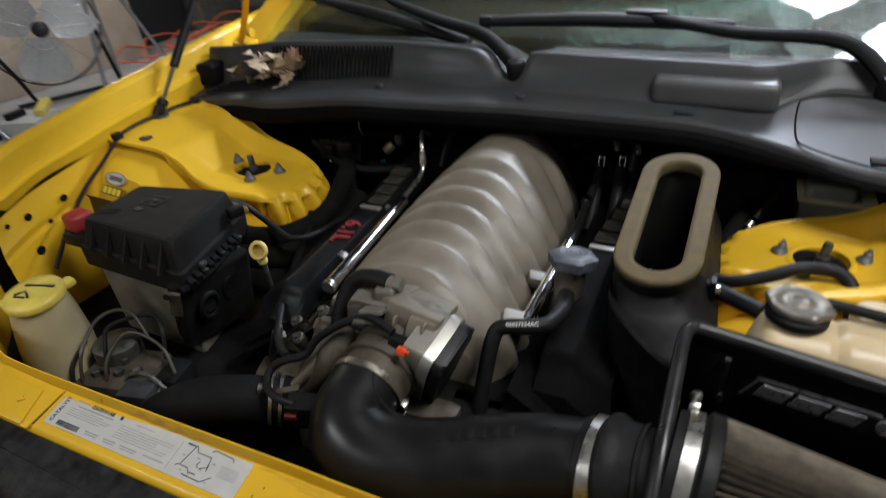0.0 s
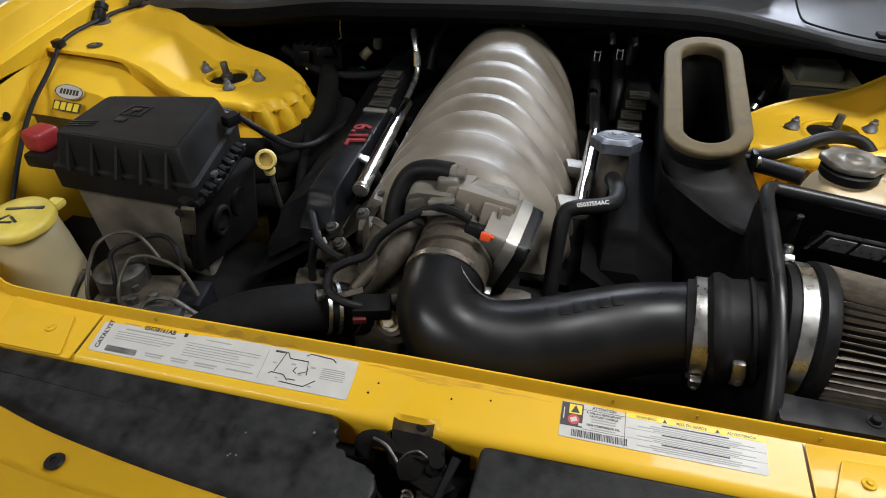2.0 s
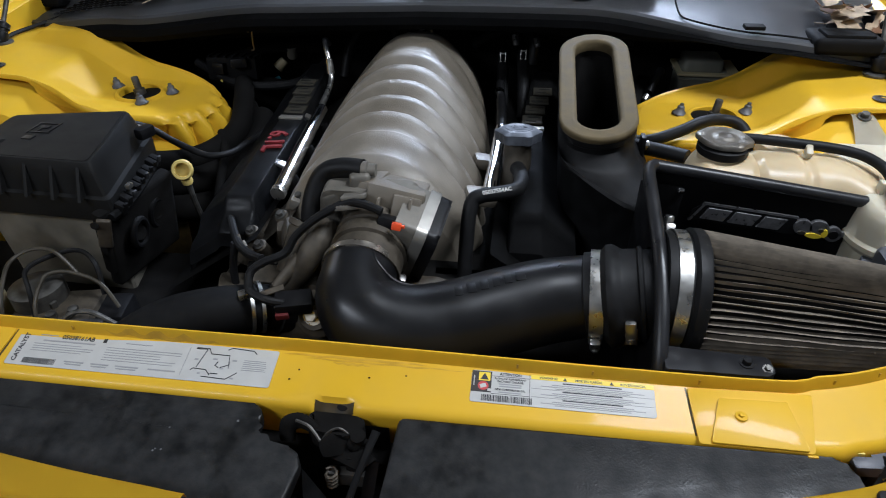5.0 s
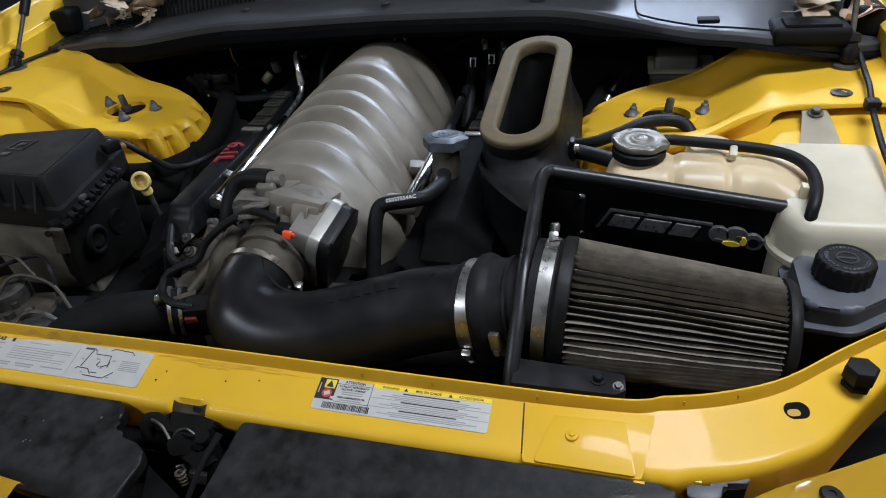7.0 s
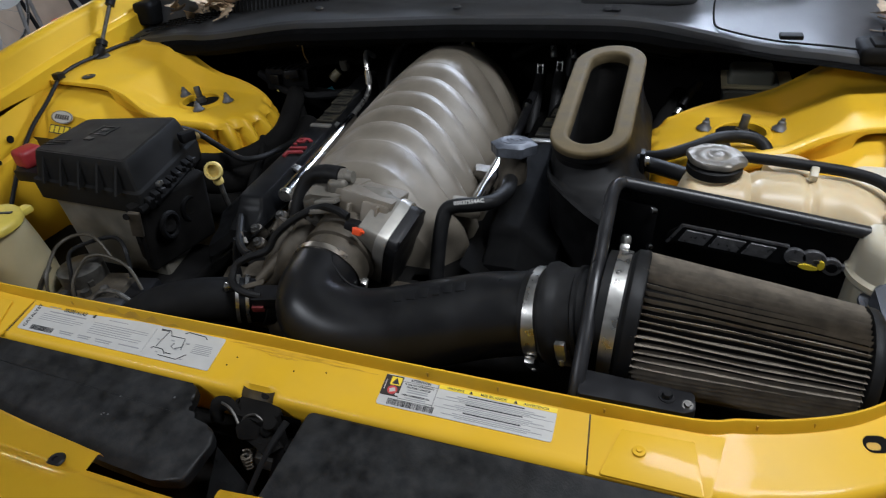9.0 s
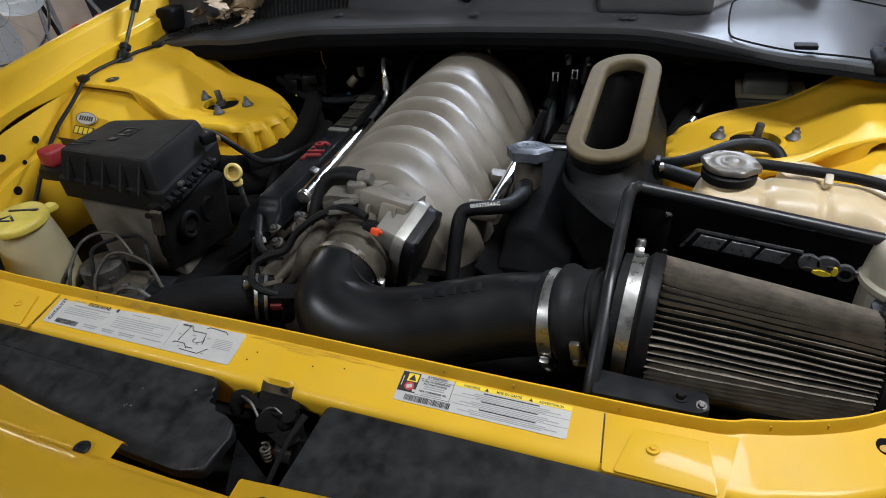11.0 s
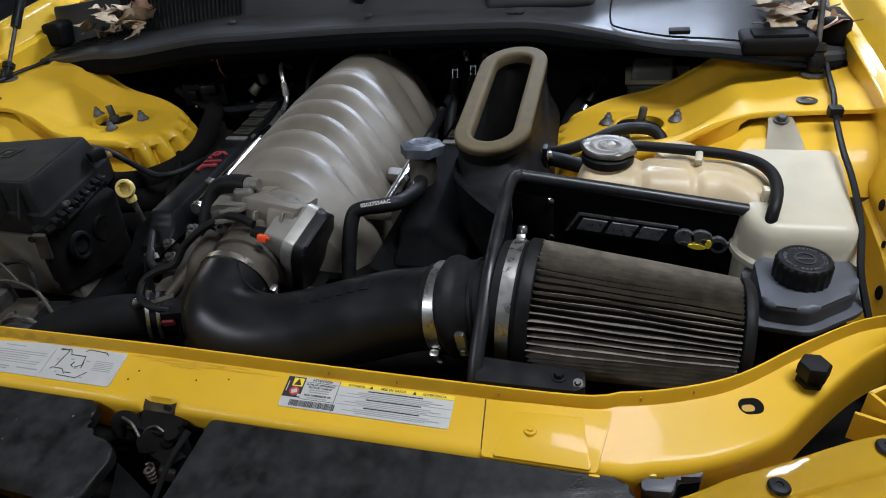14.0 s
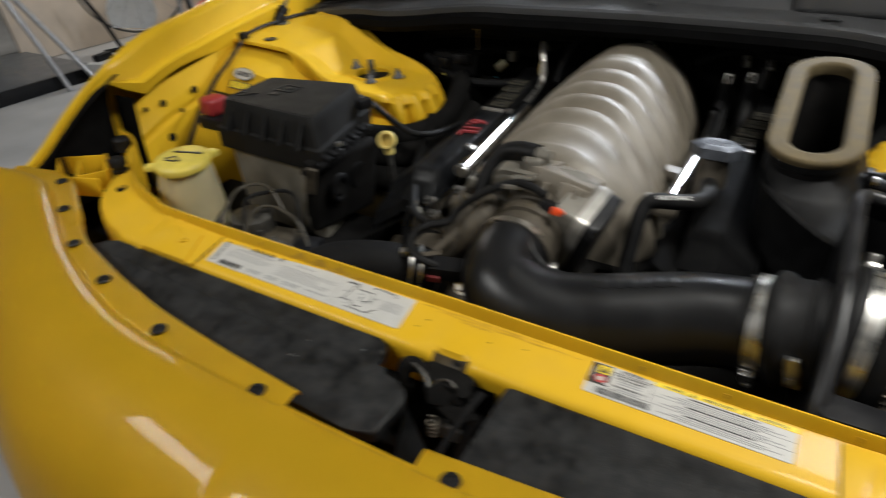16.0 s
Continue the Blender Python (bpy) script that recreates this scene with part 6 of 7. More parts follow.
# ---- dim things at the back of the bay ----
br = thing("brake_fluid_reservoir", (.60, .90, .80), "grey white brake fluid reservoir under the cowl", "fluid reservoir")
rv = box((.578, .90, .875), (.098, .08, .07), .010, None, None, 3)
box((.574, .895, .918), (.078, .066, .030), .009, None, rv, 3)
part("reservoir", rv, RESERVOIR, br)
part("reservoir_seam", box((.578, .90, .893), (.103, .085, .005), .002), RESERVOIR, br)
part("seam", box((.585, .90, .905), (.126, .096, .006), .002), BOTTLE, br)
part("master_cylinder", tube([(.585, .84, .84), (.585, .98, .84)], .03, 16, 1), DARKSTEEL, br)
lo = thing("lock_ring_clamps", (.15, .97, .84), "pale spring clamps on dark heater hoses", "hose clamp")
for x, y, z in ((.159, .915, .902), (.203, .903, .913)):
    part("hose", tube([(x, .99, z - .005), (x, y + .004, z - .006), (x + .004, .84, z - .04), (x + .006, .78, z - .09)], .0125, 12, 5), RUBBER, lo)
    for dx in (-.0055, .0055):
        part("clamp", box((x + dx, y - .012, z), (.0022, .004, .040), .0007, pose(0, 0, 0, -14, 0, 0)), STEEL, lo, "pale spring steel clamp")
    for dz in (-.017, 0, .017):
        part("clamp_rung", box((x, y - .012 + dz * .25, z + dz), (.012, .004, .0028), .0007), STEEL, lo)
rs_ = thing("purge_valve", (.43, .78, .80), "dark solenoid valve with chrome ends behind the scoop duct", "valve")
part("valve_body", tube([(.405, .70, .84), (.425, .76, .87), (.45, .83, .90)], [.012, .016, .014], 12, 4), SHADEBLACK, rs_)
part("valve_tip", tube([(.412, .715, .85), (.42, .74, .86)], .013, 12, 1), DARKSTEEL, rs_)
sl = thing("firewall_connectors", (-.36, .90, .80), "cluster of dark plugs and hoses at the firewall", "connector")
part("plug_block", box((-.44, .90, .87), (.12, .06, .06), .008), SHADEBLACK, sl)
part("white_plug", tube([(-.362, .905, .868), (-.345, .915, .885)], [.012, .014, .010], 10, 2), BOTTLE, sl, "white plug")
part("teal_plug", tube([(-.375, .86, .845), (-.352, .885, .852)], [.007, .007, .007], 8, 2), TEAL, sl, "teal plug")
part("grey_plug", lathe([(.012, 0), (.012, .03), (.0001, .03)], (-.325, .915, .895), (.2, -.5, 1), 10), GREYBOX, sl)
for pts in ([(-.50, .90, .88), (-.42, .88, .91), (-.34, .90, .92), (-.26, .93, .91)], [(-.46, .86, .86), (-.36, .84, .86), (-.28, .86, .84)], [(-.40, .80, .84), (-.36, .74, .83), (-.34, .66, .81), (-.33, .56, .78)]):
    part("dark_hose", tube(pts, .011, 10, 5), SHADEBLACK, sl)
part("big_hose", tube([(-.12, .90, .88), (-.10, .965, .93), (-.13, .98, .97), (-.18, .98, .98)], .016, 12, 5), SHADEBLACK, sl)
part("yellow_tie", tube([(-.452, .80, .872), (-.446, .81, .885), (-.444, .815, .895)], .0032, 6, 3), CAPYELLOW, sl, "yellow tie")
part("stray_wire", tube([(-.365, .79, .985), (-.36, .80, 1.0), (-.372, .82, .955), (-.385, .85, .93), (-.40, .87, .92)], .0016, 6, 6), WIREYELLOW, sl, "stray tan wire")

part("control_module", box((-.43, .835, .895), (.11, .05, .050), .006, pose(0, 0, 0, -8, 0, 6)), MATTBLACK, sl, "black plastic control module")
for k in range(6):
    part("module_rib", box((-.475 + .018 * k, .828, .9225), (.004, .044, .004), .001, pose(0, 0, 0, -8, 0, 6)), MATTBLACK, sl)
part("module_plug", box((-.405, .805, .915), (.034, .022, .020), .004, pose(0, 0, 0, -8, 0, 20)), BLACK, sl)
part("module_plug", box((-.452, .808, .900), (.028, .020, .024), .004, pose(0, 0, 0, -8, 0, -10)), BLACK, sl)
loom("wiring_loom", [(-.56, .90, .935), (-.46, .915, .945), (-.34, .925, .948), (-.22, .945, .952), (-.13, .965, .955)], .012, "thick ribbed conduit along the firewall")
loom("wiring_loom", [(-.52, .84, .90), (-.42, .80, .872), (-.33, .80, .868), (-.27, .84, .872), (-.24, .90, .89)], .009, "ribbed conduit looping behind the coil cover")
loom("wiring_loom", [(.09, .93, .93), (.16, .955, .952), (.24, .95, .955), (.34, .955, .945), (.44, .96, .93)], .010, "ribbed conduit behind the scoop duct")
fh = thing("firewall_hose", (.20, .96, .90), "dark heater hose with a steel fitting at the firewall", "hose")
part("hose", tube([(.12, .97, .96), (.17, .95, .968), (.215, .93, .960), (.225, .91, .935), (.222, .90, .90)], .011, 12, 5), RUBBER, fh)
part("fitting", tube([(.182, .925, .955), (.186, .915, .935)], [.007, .009, .007], 12, 2), STEEL, fh, "steel fitting")
part("fitting", tube([(.228, .905, .955), (.232, .895, .940)], [.006, .007, .006], 12, 2), STEEL, fh)
wh = thing("wheel_hose", (-.13, .93, .95), "black hose arched behind the manifold", "hose")
part("hose", tube([(-.19, .86, .87), (-.175, .90, .94), (-.13, .93, .975), (-.09, .935, .962), (-.075, .93, .92)], .010, 12, 6), RUBBER, wh)
tv = thing("bleeder_valve", (.47, .80, .88), "small dark valve with steel ends beside the strut tower", "valve")
part("valve_body", tube([(.455, .775, .895), (.470, .800, .915), (.480, .82, .925)], [.008, .010, .008], 12, 3), BLACK, tv)
part("valve_end", tube([(.452, .770, .890), (.447, .762, .883)], .007, 12, 1), STEEL, tv)
bd = thing("wiring_bundle", (-.38, .60, .80), "thick taped black wiring bundle round the strut tower", "cable")
part("harness", tube([(-.50, .50, .835), (-.45, .505, .83), (-.40, .53, .828), (-.365, .58, .832), (-.355, .65, .842), (-.375, .73, .86), (-.40, .80, .87)], .021, 14, 6), SHADEBLACK, bd)
part("harness", tube([(-.47, .480, .800), (-.425, .490, .795), (-.375, .520, .795), (-.338, .570, .800), (-.325, .65, .808), (-.345, .74, .82)], .026, 14, 6), SHADEBLACK, bd)
part("harness", tube([(-.46, .470, .760), (-.40, .475, .752), (-.355, .505, .750), (-.320, .56, .755)], .028, 14, 6), SHADEBLACK, bd)
part("branch", tube([(-.37, .60, .85), (-.345, .55, .835), (-.33, .48, .81), (-.32, .42, .77)], .008, 10, 5), SHADEBLACK, bd)

# bonnet release cable along both fenders, with clips
for side in (-1, 1):
    k = thing("bonnet_cable", (side * .84, .55, .93), "thin black cable clipped along the inner fender", "cable", "bonnet cables")
    if side < 0:
        pts = [(-.80, .83, .995), (-.842, .775, .9855), (-.850, .74, .985), (-.850, .68, .984), (-.848, .62, .983), (-.840, .568, .978), (-.832, .54, .966), (-.825, .50, .945), (-.815, .43, .91), (-.80, .36, .86), (-.79, .30, .80)]
    else:
        pts = [(.828, .70, .992), (.822, .64, .986), (.815, .582, .983), (.808, .53, .972), (.802, .45, .957), (.801, .40, .948), (.800, .354, .935), (.798, .308, .915), (.792, .262, .89), (.80, .22, .85)]
    part("cable", tube(pts, .0042, 8, 6), RUBBER, k)
    part("clip", box((-.838, .562, .980) if side < 0 else (.808, .535, .976), (.018, .02, .014), .003), BLACK, k, "black clip")


# stickers on the passenger-side apron
SM = Matrix.Translation((-.765, .474, .925)) @ pose(0, 0, 0, 50, 0, -6)
stk = thing("oval_sticker", (-.772, .452, .89), "oval white sticker with dark lettering shapes", "sticker")
part("paper", prism([(.034 * math.cos(a), .014 * math.sin(a)) for a in [2 * math.pi * k / 28 for k in range(28)]], 0, .0006, 0, SM), PAPER, stk, "", 0)
part("border", skin(bmesh.new(), [[SM @ Vector((r * .034 * math.cos(a), r * .014 * math.sin(a), .0009)) for a in [2 * math.pi * k / 28 for k in range(28)]] for r in (.97, .90)], True, False), INK, stk, "", 0)
for i in range(6):
    part("letter_bar", prism([(-.021 + .0075 * i, -.005), (-.0160 + .0075 * i, -.005), (-.0150 + .0075 * i, .005), (-.020 + .0075 * i, .005)], .0005, .0011, 0, SM), INK, stk, "", 0)
st2 = thing("strip_sticker", (-.772, .44, .87), "dark sticker with yellow lettering shapes", "sticker")
part("backing", prism([(-.03, -.036), (.034, -.036), (.034, -.018), (-.03, -.018)], 0, .0006, 0, SM), INK, st2, "", 0)
for i in range(4):
    part("letter_bar", prism([(-.027 + .015 * i, -.034), (-.016 + .015 * i, -.034), (-.015 + .015 * i, -.020), (-.026 + .015 * i, -.020)], .0005, .0011, 0, SM), LABELYELLOW, st2, "", 0)


# ---- labels on the radiator support ----
class Label:
    def __init__(self, name, label, x0, x1, y0, y1):
        cx, cy = (x0 + x1) / 2, (y0 + y1) / 2
        self.t = thing(name, (cx, cy, plate_z(cy)), label, "label")
        self.m = Matrix.Translation((cx, cy, plate_z(cy) + .0018)) @ pose(0, 0, 0, math.degrees(math.atan(.25)), 0, 0)
        self.w, self.h, self.k = x1 - x0, (y1 - y0) * 1.03, 1.0
        o = rounded([(-self.w / 2, -self.h / 2), (self.w / 2, -self.h / 2), (self.w / 2, self.h / 2), (-self.w / 2, self.h / 2)], .003)
        part("paper", prism(o, -.0006, .0, 0, self.m), PAPER, self.t, "", 0)

    def bar(self, u, v, w, h, mat, lift=1, rot=0, name="printed_bar"):
        w *= self.k
        part(name, prism([(-w / 2, -h / 2), (w / 2, -h / 2), (w / 2, h / 2), (-w / 2, h / 2)], 0, .00022, 0, self.m @ pose(u * self.k, v, .0001 * lift, 0, 0, rot)), mat, self.t, "", 0)

    def text(self, s, u, v, size, mat, rot=0, lift=2):
        part("printed_words", put(letters(s, size, .0001), self.m @ pose(u * self.k, v, .00012 * lift, 0, 0, rot)), mat, self.t, "", 0)

    def barcode(self, u, v, w, h, n, seed):
        rng = random.Random(seed)
        x = u - w / 2
        while x < u + w / 2:
            d = rng.choice((.0006, .0009, .0013))
            self.bar(x + d / 2, v, d, h, INK)
            x += d + rng.choice((.0005, .0008))

    def lines(self, u, v, w, n, pitch, seed, h=.0008):
        rng = random.Random(seed)
        for i in range(n):
            k = rng.uniform(.72, 1.0)
            self.bar(u - w * (1 - k) / 2, v - i * pitch, w * k, h, GREYINK)


LA = Label("emission_label", "white printed emission label stuck to yellow panel", -.364, -.048, -.0170, .0275)
LA.k = 1.09
LA.text("CATALYST", -.1365, .0, .0078, INK, 90)
LA.text("05038161AB", -.078, .0165, .0078, INK)
LA.bar(-.047, .0165, .004, .005, INK)
LA.bar(-.112, .0175, .020, .0012, GREYINK)
LA.bar(-.086, .0105, .060, .0018, GREYINK)
LA.lines(-.088, .006, .072, 4, .0030, 1)
LA.barcode(-.108, -.0165, .036, .0072, 20, 3)
for u, w in ((-.069, .022), (-.040, .020), (-.010, .026), (.028, .030)):
    LA.bar(u, -.0140, w, .0016, GREYINK)
    if w < .029:
        LA.bar(u, -.0170, w * .85, .0014, GREYINK)
LA.lines(.001, .0085, .085, 6, .0032, 2)
LA.bar(-.008, .0155, .03, .0010, GREYINK)
LA.bar(.049, .0, .0006, .036, GREYINK)
for pts in ([(.056, .0185), (.070, .0185), (.074, .012), (.094, .0118), (.096, .0), (.088, -.004)], [(.056, .0172), (.068, .0172), (.063, -.006)], [(.090, .0185), (.094, .0215), (.118, .0200), (.122, .0165)],
            [(.058, -.010), (.060, -.0075), (.074, -.0080), (.080, -.0140)], [(.072, -.0165), (.098, -.0175), (.108, -.0085)], [(.080, -.012), (.088, -.012)], [(.084, .003), (.082, -.002), (.086, -.004)], [(.096, .004), (.097, -.004)]):
    part("diagram_line", tube([LA.m @ Vector((u * LA.k, v, .0003)) for u, v in pts], .00055, 5, 1, None, False), INK, LA.t)
for u, v, w in ((.090, -.005, .004), (.080, .006, .005), (.101, .006, .005), (.060, .004, .004), (.068, -.013, .003), (.104, -.016, .004)):
    LA.bar(u, v, w, .0018, GREYINK)
LA.lines(.124, .0075, .026, 6, .0024, 5)

LB = Label("refrigerant_label", "white and yellow warning label stuck to yellow panel", .1715, .3645, -.0100, .0265)
W, H = LB.w, LB.h
LB.bar(-.0855, .0055, .0215, H * .66, LABELDARK)
LB.bar(-.0825, .0115, .0125, .0100, LABELYELLOW, 2)
part("warning_triangle", prism([(-.0045, -.003), (.0045, -.003), (0, .005)], 0, .0002, 0, LB.m @ pose(-.0825, .0108, .0004)), INK, LB.t, "", 0)
part("warning_disc", prism([(.0058 * math.cos(a), .0052 * math.sin(a)) for a in [2 * math.pi * k / 20 for k in range(20)]], 0, .0002, 0, LB.m @ pose(-.0835, .0005, .0003)), LABELRED, LB.t, "", 0)
LB.bar(-.0835, .0005, .0065, .0045, PAPER, 4, 20)
LB.bar(-.0935, .006, .0010, .012, PAPER, 3)
LB.bar(-.0765, -.004, .004, .003, PAPER, 3)
LB.text("ATTENTION", -.0545, .0158, .0042, INK)
LB.bar(-.0545, .0130, .0405, .0004, INK)
LB.text("R-134a A/C REFRIGERANT", -.0545, .0104, .0030, INK)
LB.text("FACTORY CHARGE", -.0545, .0070, .0032, INK)
LB.bar(-.0545, .0040, .024, .0013, GREYINK)
LB.bar(-.0545, .0014, .024, .0013, GREYINK)
LB.text("ND8 COMPRESSOR OIL", -.0545, -.0025, .0031, INK)
LB.bar(-.0545, -.0055, .024, .0013, GREYINK)
LB.bar(-.0545, -.0078, .0405, .0004, INK)
LB.barcode(-.058, -.0132, .053, .0072, 26, 9)
LB.bar(-.0338, .0, .0005, H * .94, INK)
LB.bar(.0318, .0158, .1290, .0050, LABELYELLOW)
for w_, u_ in (("WARNING", -.014), ("MISE EN GARDE", .0285), ("ADVERTENCIA", .0745)):
    LB.text(w_, u_, .0157, .0040, INK)
for u_ in (.0035, .0525):
    part("warning_triangle", prism([(-.0022, -.0017), (.0022, -.0017), (0, .0021)], 0, .0002, 0, LB.m @ pose(u_, .0157, .0004)), INK, LB.t, "", 0)
for k, v0 in enumerate((.0108, .0010, -.0088)):
    LB.bar(.032, v0, .062, .0013, INK)
    LB.bar(.032, v0 - .0026, .084, .0009, GREYINK)
    LB.bar(.032, v0 - .0047, .108, .0009, GREYINK)
    LB.bar(.032, v0 - .0066, .078, .0009, GREYINK)
    if k < 2:
        LB.bar(.0318, v0 - .0082, .128, .0004, GREYINK)
# rubbed dirt along the foot of the lip, drips and chips of the paint
for xa, xb, y0, wd in ((-.045, .125, .0262, .0016), (-.020, .165, .0228, .0011), (.015, .060, .0195, .0014), (-.26, -.12, .0292, .0009)):
    part("dirt_streak", sheet([[over(xa + (xb - xa) * k / 20, y0 + wd * j * math.sin(math.pi * k / 20) ** .5 + .0006 * math.sin(k * 1.3 + xa * 40))[0] + Vector((0, 0, .0003)) for j in (-1, 1)] for k in range(21)]), STREAK, car, "rubbed brown dirt")
for x, y in ((-.02, .008), (.06, .006), (-.028, -.004), (.10, .012)):
    part("paint_chip", lathe([(.0011, 0), (.0009, .0004), (.0001, .0004)], (x, y, plate_z(y) + .0015), (0, -.25, 1), 8), SHADEBLACK, car)

# ---- radiator covers and the bonnet latch ----
CT = Matrix(((1, 0, 0, 0), (0, 1, 0, 0), (0, .186, 1, .0174), (0, 0, 0, 1)))


def edge_y(x):
    return curve_at(EDGE_S, abs(x)) + .004


lo_ = [(-.540, -.034), (-.050, -.034), (-.044, -.050), (-.046, -.060), (-.035, -.072), (.0, -.078), (.010, -.090), (.004, -.140)]
lo_ += [(x, edge_y(x) + (.004 if x > -.25 else -.003)) for x in (-.03, -.10, -.18, -.26, -.34, -.42, -.48, -.53, -.57)]
rc = thing("radiator_cover", (-.25, -.07, .80), "scuffed black plastic radiator cover", "cover panel", "radiator covers")
part("panel", prism(rounded(lo_, .008, 3), .822, .8355, .004, CT, None, 3), COVER, rc)
part("side_drop", sheet([[(x, y, z) for x, y, z in ((-.03, -.078, .822), (.008, -.088, .820), (.024, -.14, .80))], [(x, y, z) for x, y, z in ((-.02, -.080, .76), (.045, -.095, .75), (.075, -.16, .74))]], .002), COVER, rc)
ro_ = [(.100, -.034), (.535, -.032), (.546, -.042), (.552, -.070)] + [(x, edge_y(x) - .002) for x in (.55, .48, .40, .32, .24, .16, .105)] + [(.094, -.14)]
rc2 = thing("radiator_cover", (.3, -.07, .80), "scuffed black plastic radiator cover", "cover panel", "radiator covers")
part("panel", prism(rounded(ro_, .008, 3), .822, .8365, .004, CT, None, 3), COVER, rc2)
part("side_drop", sheet([[(.098, -.036, .822), (.096, -.14, .79)], [(.10, -.036, .74), (.09, -.15, .72)]], .002), COVER, rc2)
rng = random.Random(4)
for c_, xs_, n_ in ((rc, (-.16, -.06), 5), (rc2, (.12, .50), 7)):
    for i in range(n_):
        x = rng.uniform(*xs_)
        y = rng.uniform(-.10, -.045)
        part("scuff", lathe([(rng.uniform(.0009, .0017), 0), (.0007, .0003), (.0001, .0003)], (x, y, .8355 + .186 * y + .0177), (0, -.186, 1), 7), COWLMAT, c_)
part("shutter_below", box((0, -.10, .725), (.24, .14, .03), .006), SHADEBLACK, car)

# dark overlay paints the shade of the dipped recess
part("latch_recess", sheet([[over(.006 + .0048 * i, -.0312 + .0019 * j)[0] + Vector((0, 0, .0006)) for j in range(6)] for i in range(10)]), SHADEYELLOW, car, "yellow recess above the latch, its shade put into the colour")
part("recess_hole", put(prism([(.0060 * math.cos(a), .0045 * math.sin(a)) for a in [2 * math.pi * k / 20 for k in range(20)]], 0, .0006), Matrix.Translation(over(.036, -.0235)[0] + Vector((0, 0, .001))) @ pose(0, 0, 0, 30, 0, 0)), SHADEBLACK, car)

la = thing("bonnet_latch", (.03, -.05, .78), "greasy black bonnet latch between the radiator covers", "latch")
part("latch_head", prism(rounded([(.000, -.030), (.060, -.030), (.066, -.044), (.050, -.058), (.008, -.054)], .006), .812, .838, .005), SHADEBLACK, la)
part("latch_plate", sheet([[(.0, -.040, .835), (.0, -.044, .76)], [(.09, -.040, .835), (.09, -.044, .76)]], .003), SHADEBLACK, la)
part("rubber_guard", tube([(-.020, -.052, .815), (-.018, -.046, .832), (-.004, -.044, .838), (.012, -.050, .834), (.022, -.060, .822)], [.009, .010, .009, .007, .005], 12, 4, flat=.6), SHADEBLACK, la)
part("hook", prism(rounded([(.0, -.006), (.045, -.010), (.058, .006), (.040, .012), (.034, .004), (.008, .010)], .003), -.003, .003, .001, pose(.025, -.060, .818, 35, 0, -15)), SHADEBLACK, la)
part("hook_edge", tube([(-.008, -.047, .842), (.008, -.052, .840), (.022, -.062, .829)], .0018, 6, 4), DARKSTEEL, la)
part("latch_arm", box((.058, -.058, .806), (.022, .03, .03), .006), SHADEBLACK, la)
part("latch_arm", box((.052, -.072, .79), (.05, .012, .02), .004), DARKSTEEL, la)
coil = [(.034 + .006 * math.cos(k * .8), -.078 + .006 * math.sin(k * .8), .780 + .0007 * k) for k in range(36)]
part("spring", tube(coil, .0018, 6, 1, None, False), DIRTYALU, la, "rusty coil spring")
part("striker_post", lathe([(.005, 0), (.005, .02), (.008, .021), (.008, .026), (.0001, .027)], (.060, -.050, .812), (0, -.2, 1), 12), SHADEBLACK, la)
part("release_bracket", sheet([[(.072, -.070, .82), (.085, -.072, .82)], [(.066, -.095, .78), (.080, -.097, .78)], [(.055, -.13, .735), (.070, -.13, .735)]], .003), BLACK, la)

part("release_lever", tube([(.078, -.048, .838), (.070, -.075, .825), (.058, -.105, .795), (.050, -.135, .765)], [.005, .004, .004, .003], 8, 4, flat=.5), MATTBLACK, la)
part("pivot_bolt", lathe([(.007, 0), (.007, .004), (.004, .006), (.0001, .006)], (.056, -.058, .828), (.1, -.7, .6), 10), SHADEBLACK, la)
part("cam_plate", prism(rounded([(-.014, -.010), (.012, -.012), (.018, .006), (.0, .014), (-.016, .006)], .004), -.002, .002, .0008, pose(.036, -.062, .828, 50, 0, 25)), SHADEBLACK, la)
part("cable_end", tube([(.020, -.060, .824), (.028, -.056, .838), (.040, -.052, .842), (.052, -.054, .834)], .0014, 6, 5), DARKSTEEL, la)

# ---- bits round the headlamp openings ----
for side in (-1, 1):
    hb = thing("headlamp_mount", (side * .80, .13, .78), "yellow ribbed headlamp mounting frame", "bracket", "headlamp mounts")
    for a_, b_ in (((.775, .115), (.845, .165)), ((.755, .085), (.83, .06)), ((.80, .075), (.86, .12)), ((.84, .16), (.90, .12)), ((.775, .115), (.80, .075)), ((.83, .06), (.91, .11))):
        a3, b3 = Vector((side * a_[0], a_[1], .828)), Vector((side * b_[0], b_[1], .828))
        d = b3 - a3
        part("rib", box((a3 + b3) / 2, (d.length + .004, .004, .036), .001, d.to_track_quat("X", "Z").to_matrix().to_4x4()), YELLOW, hb)
    part("stop", lathe([(.016, 0), (.016, .022), (.012, .026), (.0001, .026)], (side * .81, .185, .852), (0, 0, 1), 8), RUBBER, hb, "black rubber stop") if side < 0 else None
cb_ = thing("corner_bracket", (.58, -.03, .80), "black plastic bracket with a yellow clip beside the cover", "bracket")
part("bracket", prism(rounded([(.553, -.034), (.580, -.032), (.585, -.014), (.607, -.010), (.610, .003), (.578, -.001), (.576, -.019), (.553, -.021)], .003), .824, .838, .003), SATINGREY, cb_)
part("bracket_wall", prism(rounded([(.570, -.032), (.580, -.032), (.586, -.016), (.607, -.010), (.605, -.006), (.580, -.010)], .002), .795, .830, .001), BLACK, cb_)
part("clip", box((.562, -.016, .839), (.008, .008, .006), .0015), CAPYELLOW, cb_, "yellow clip")
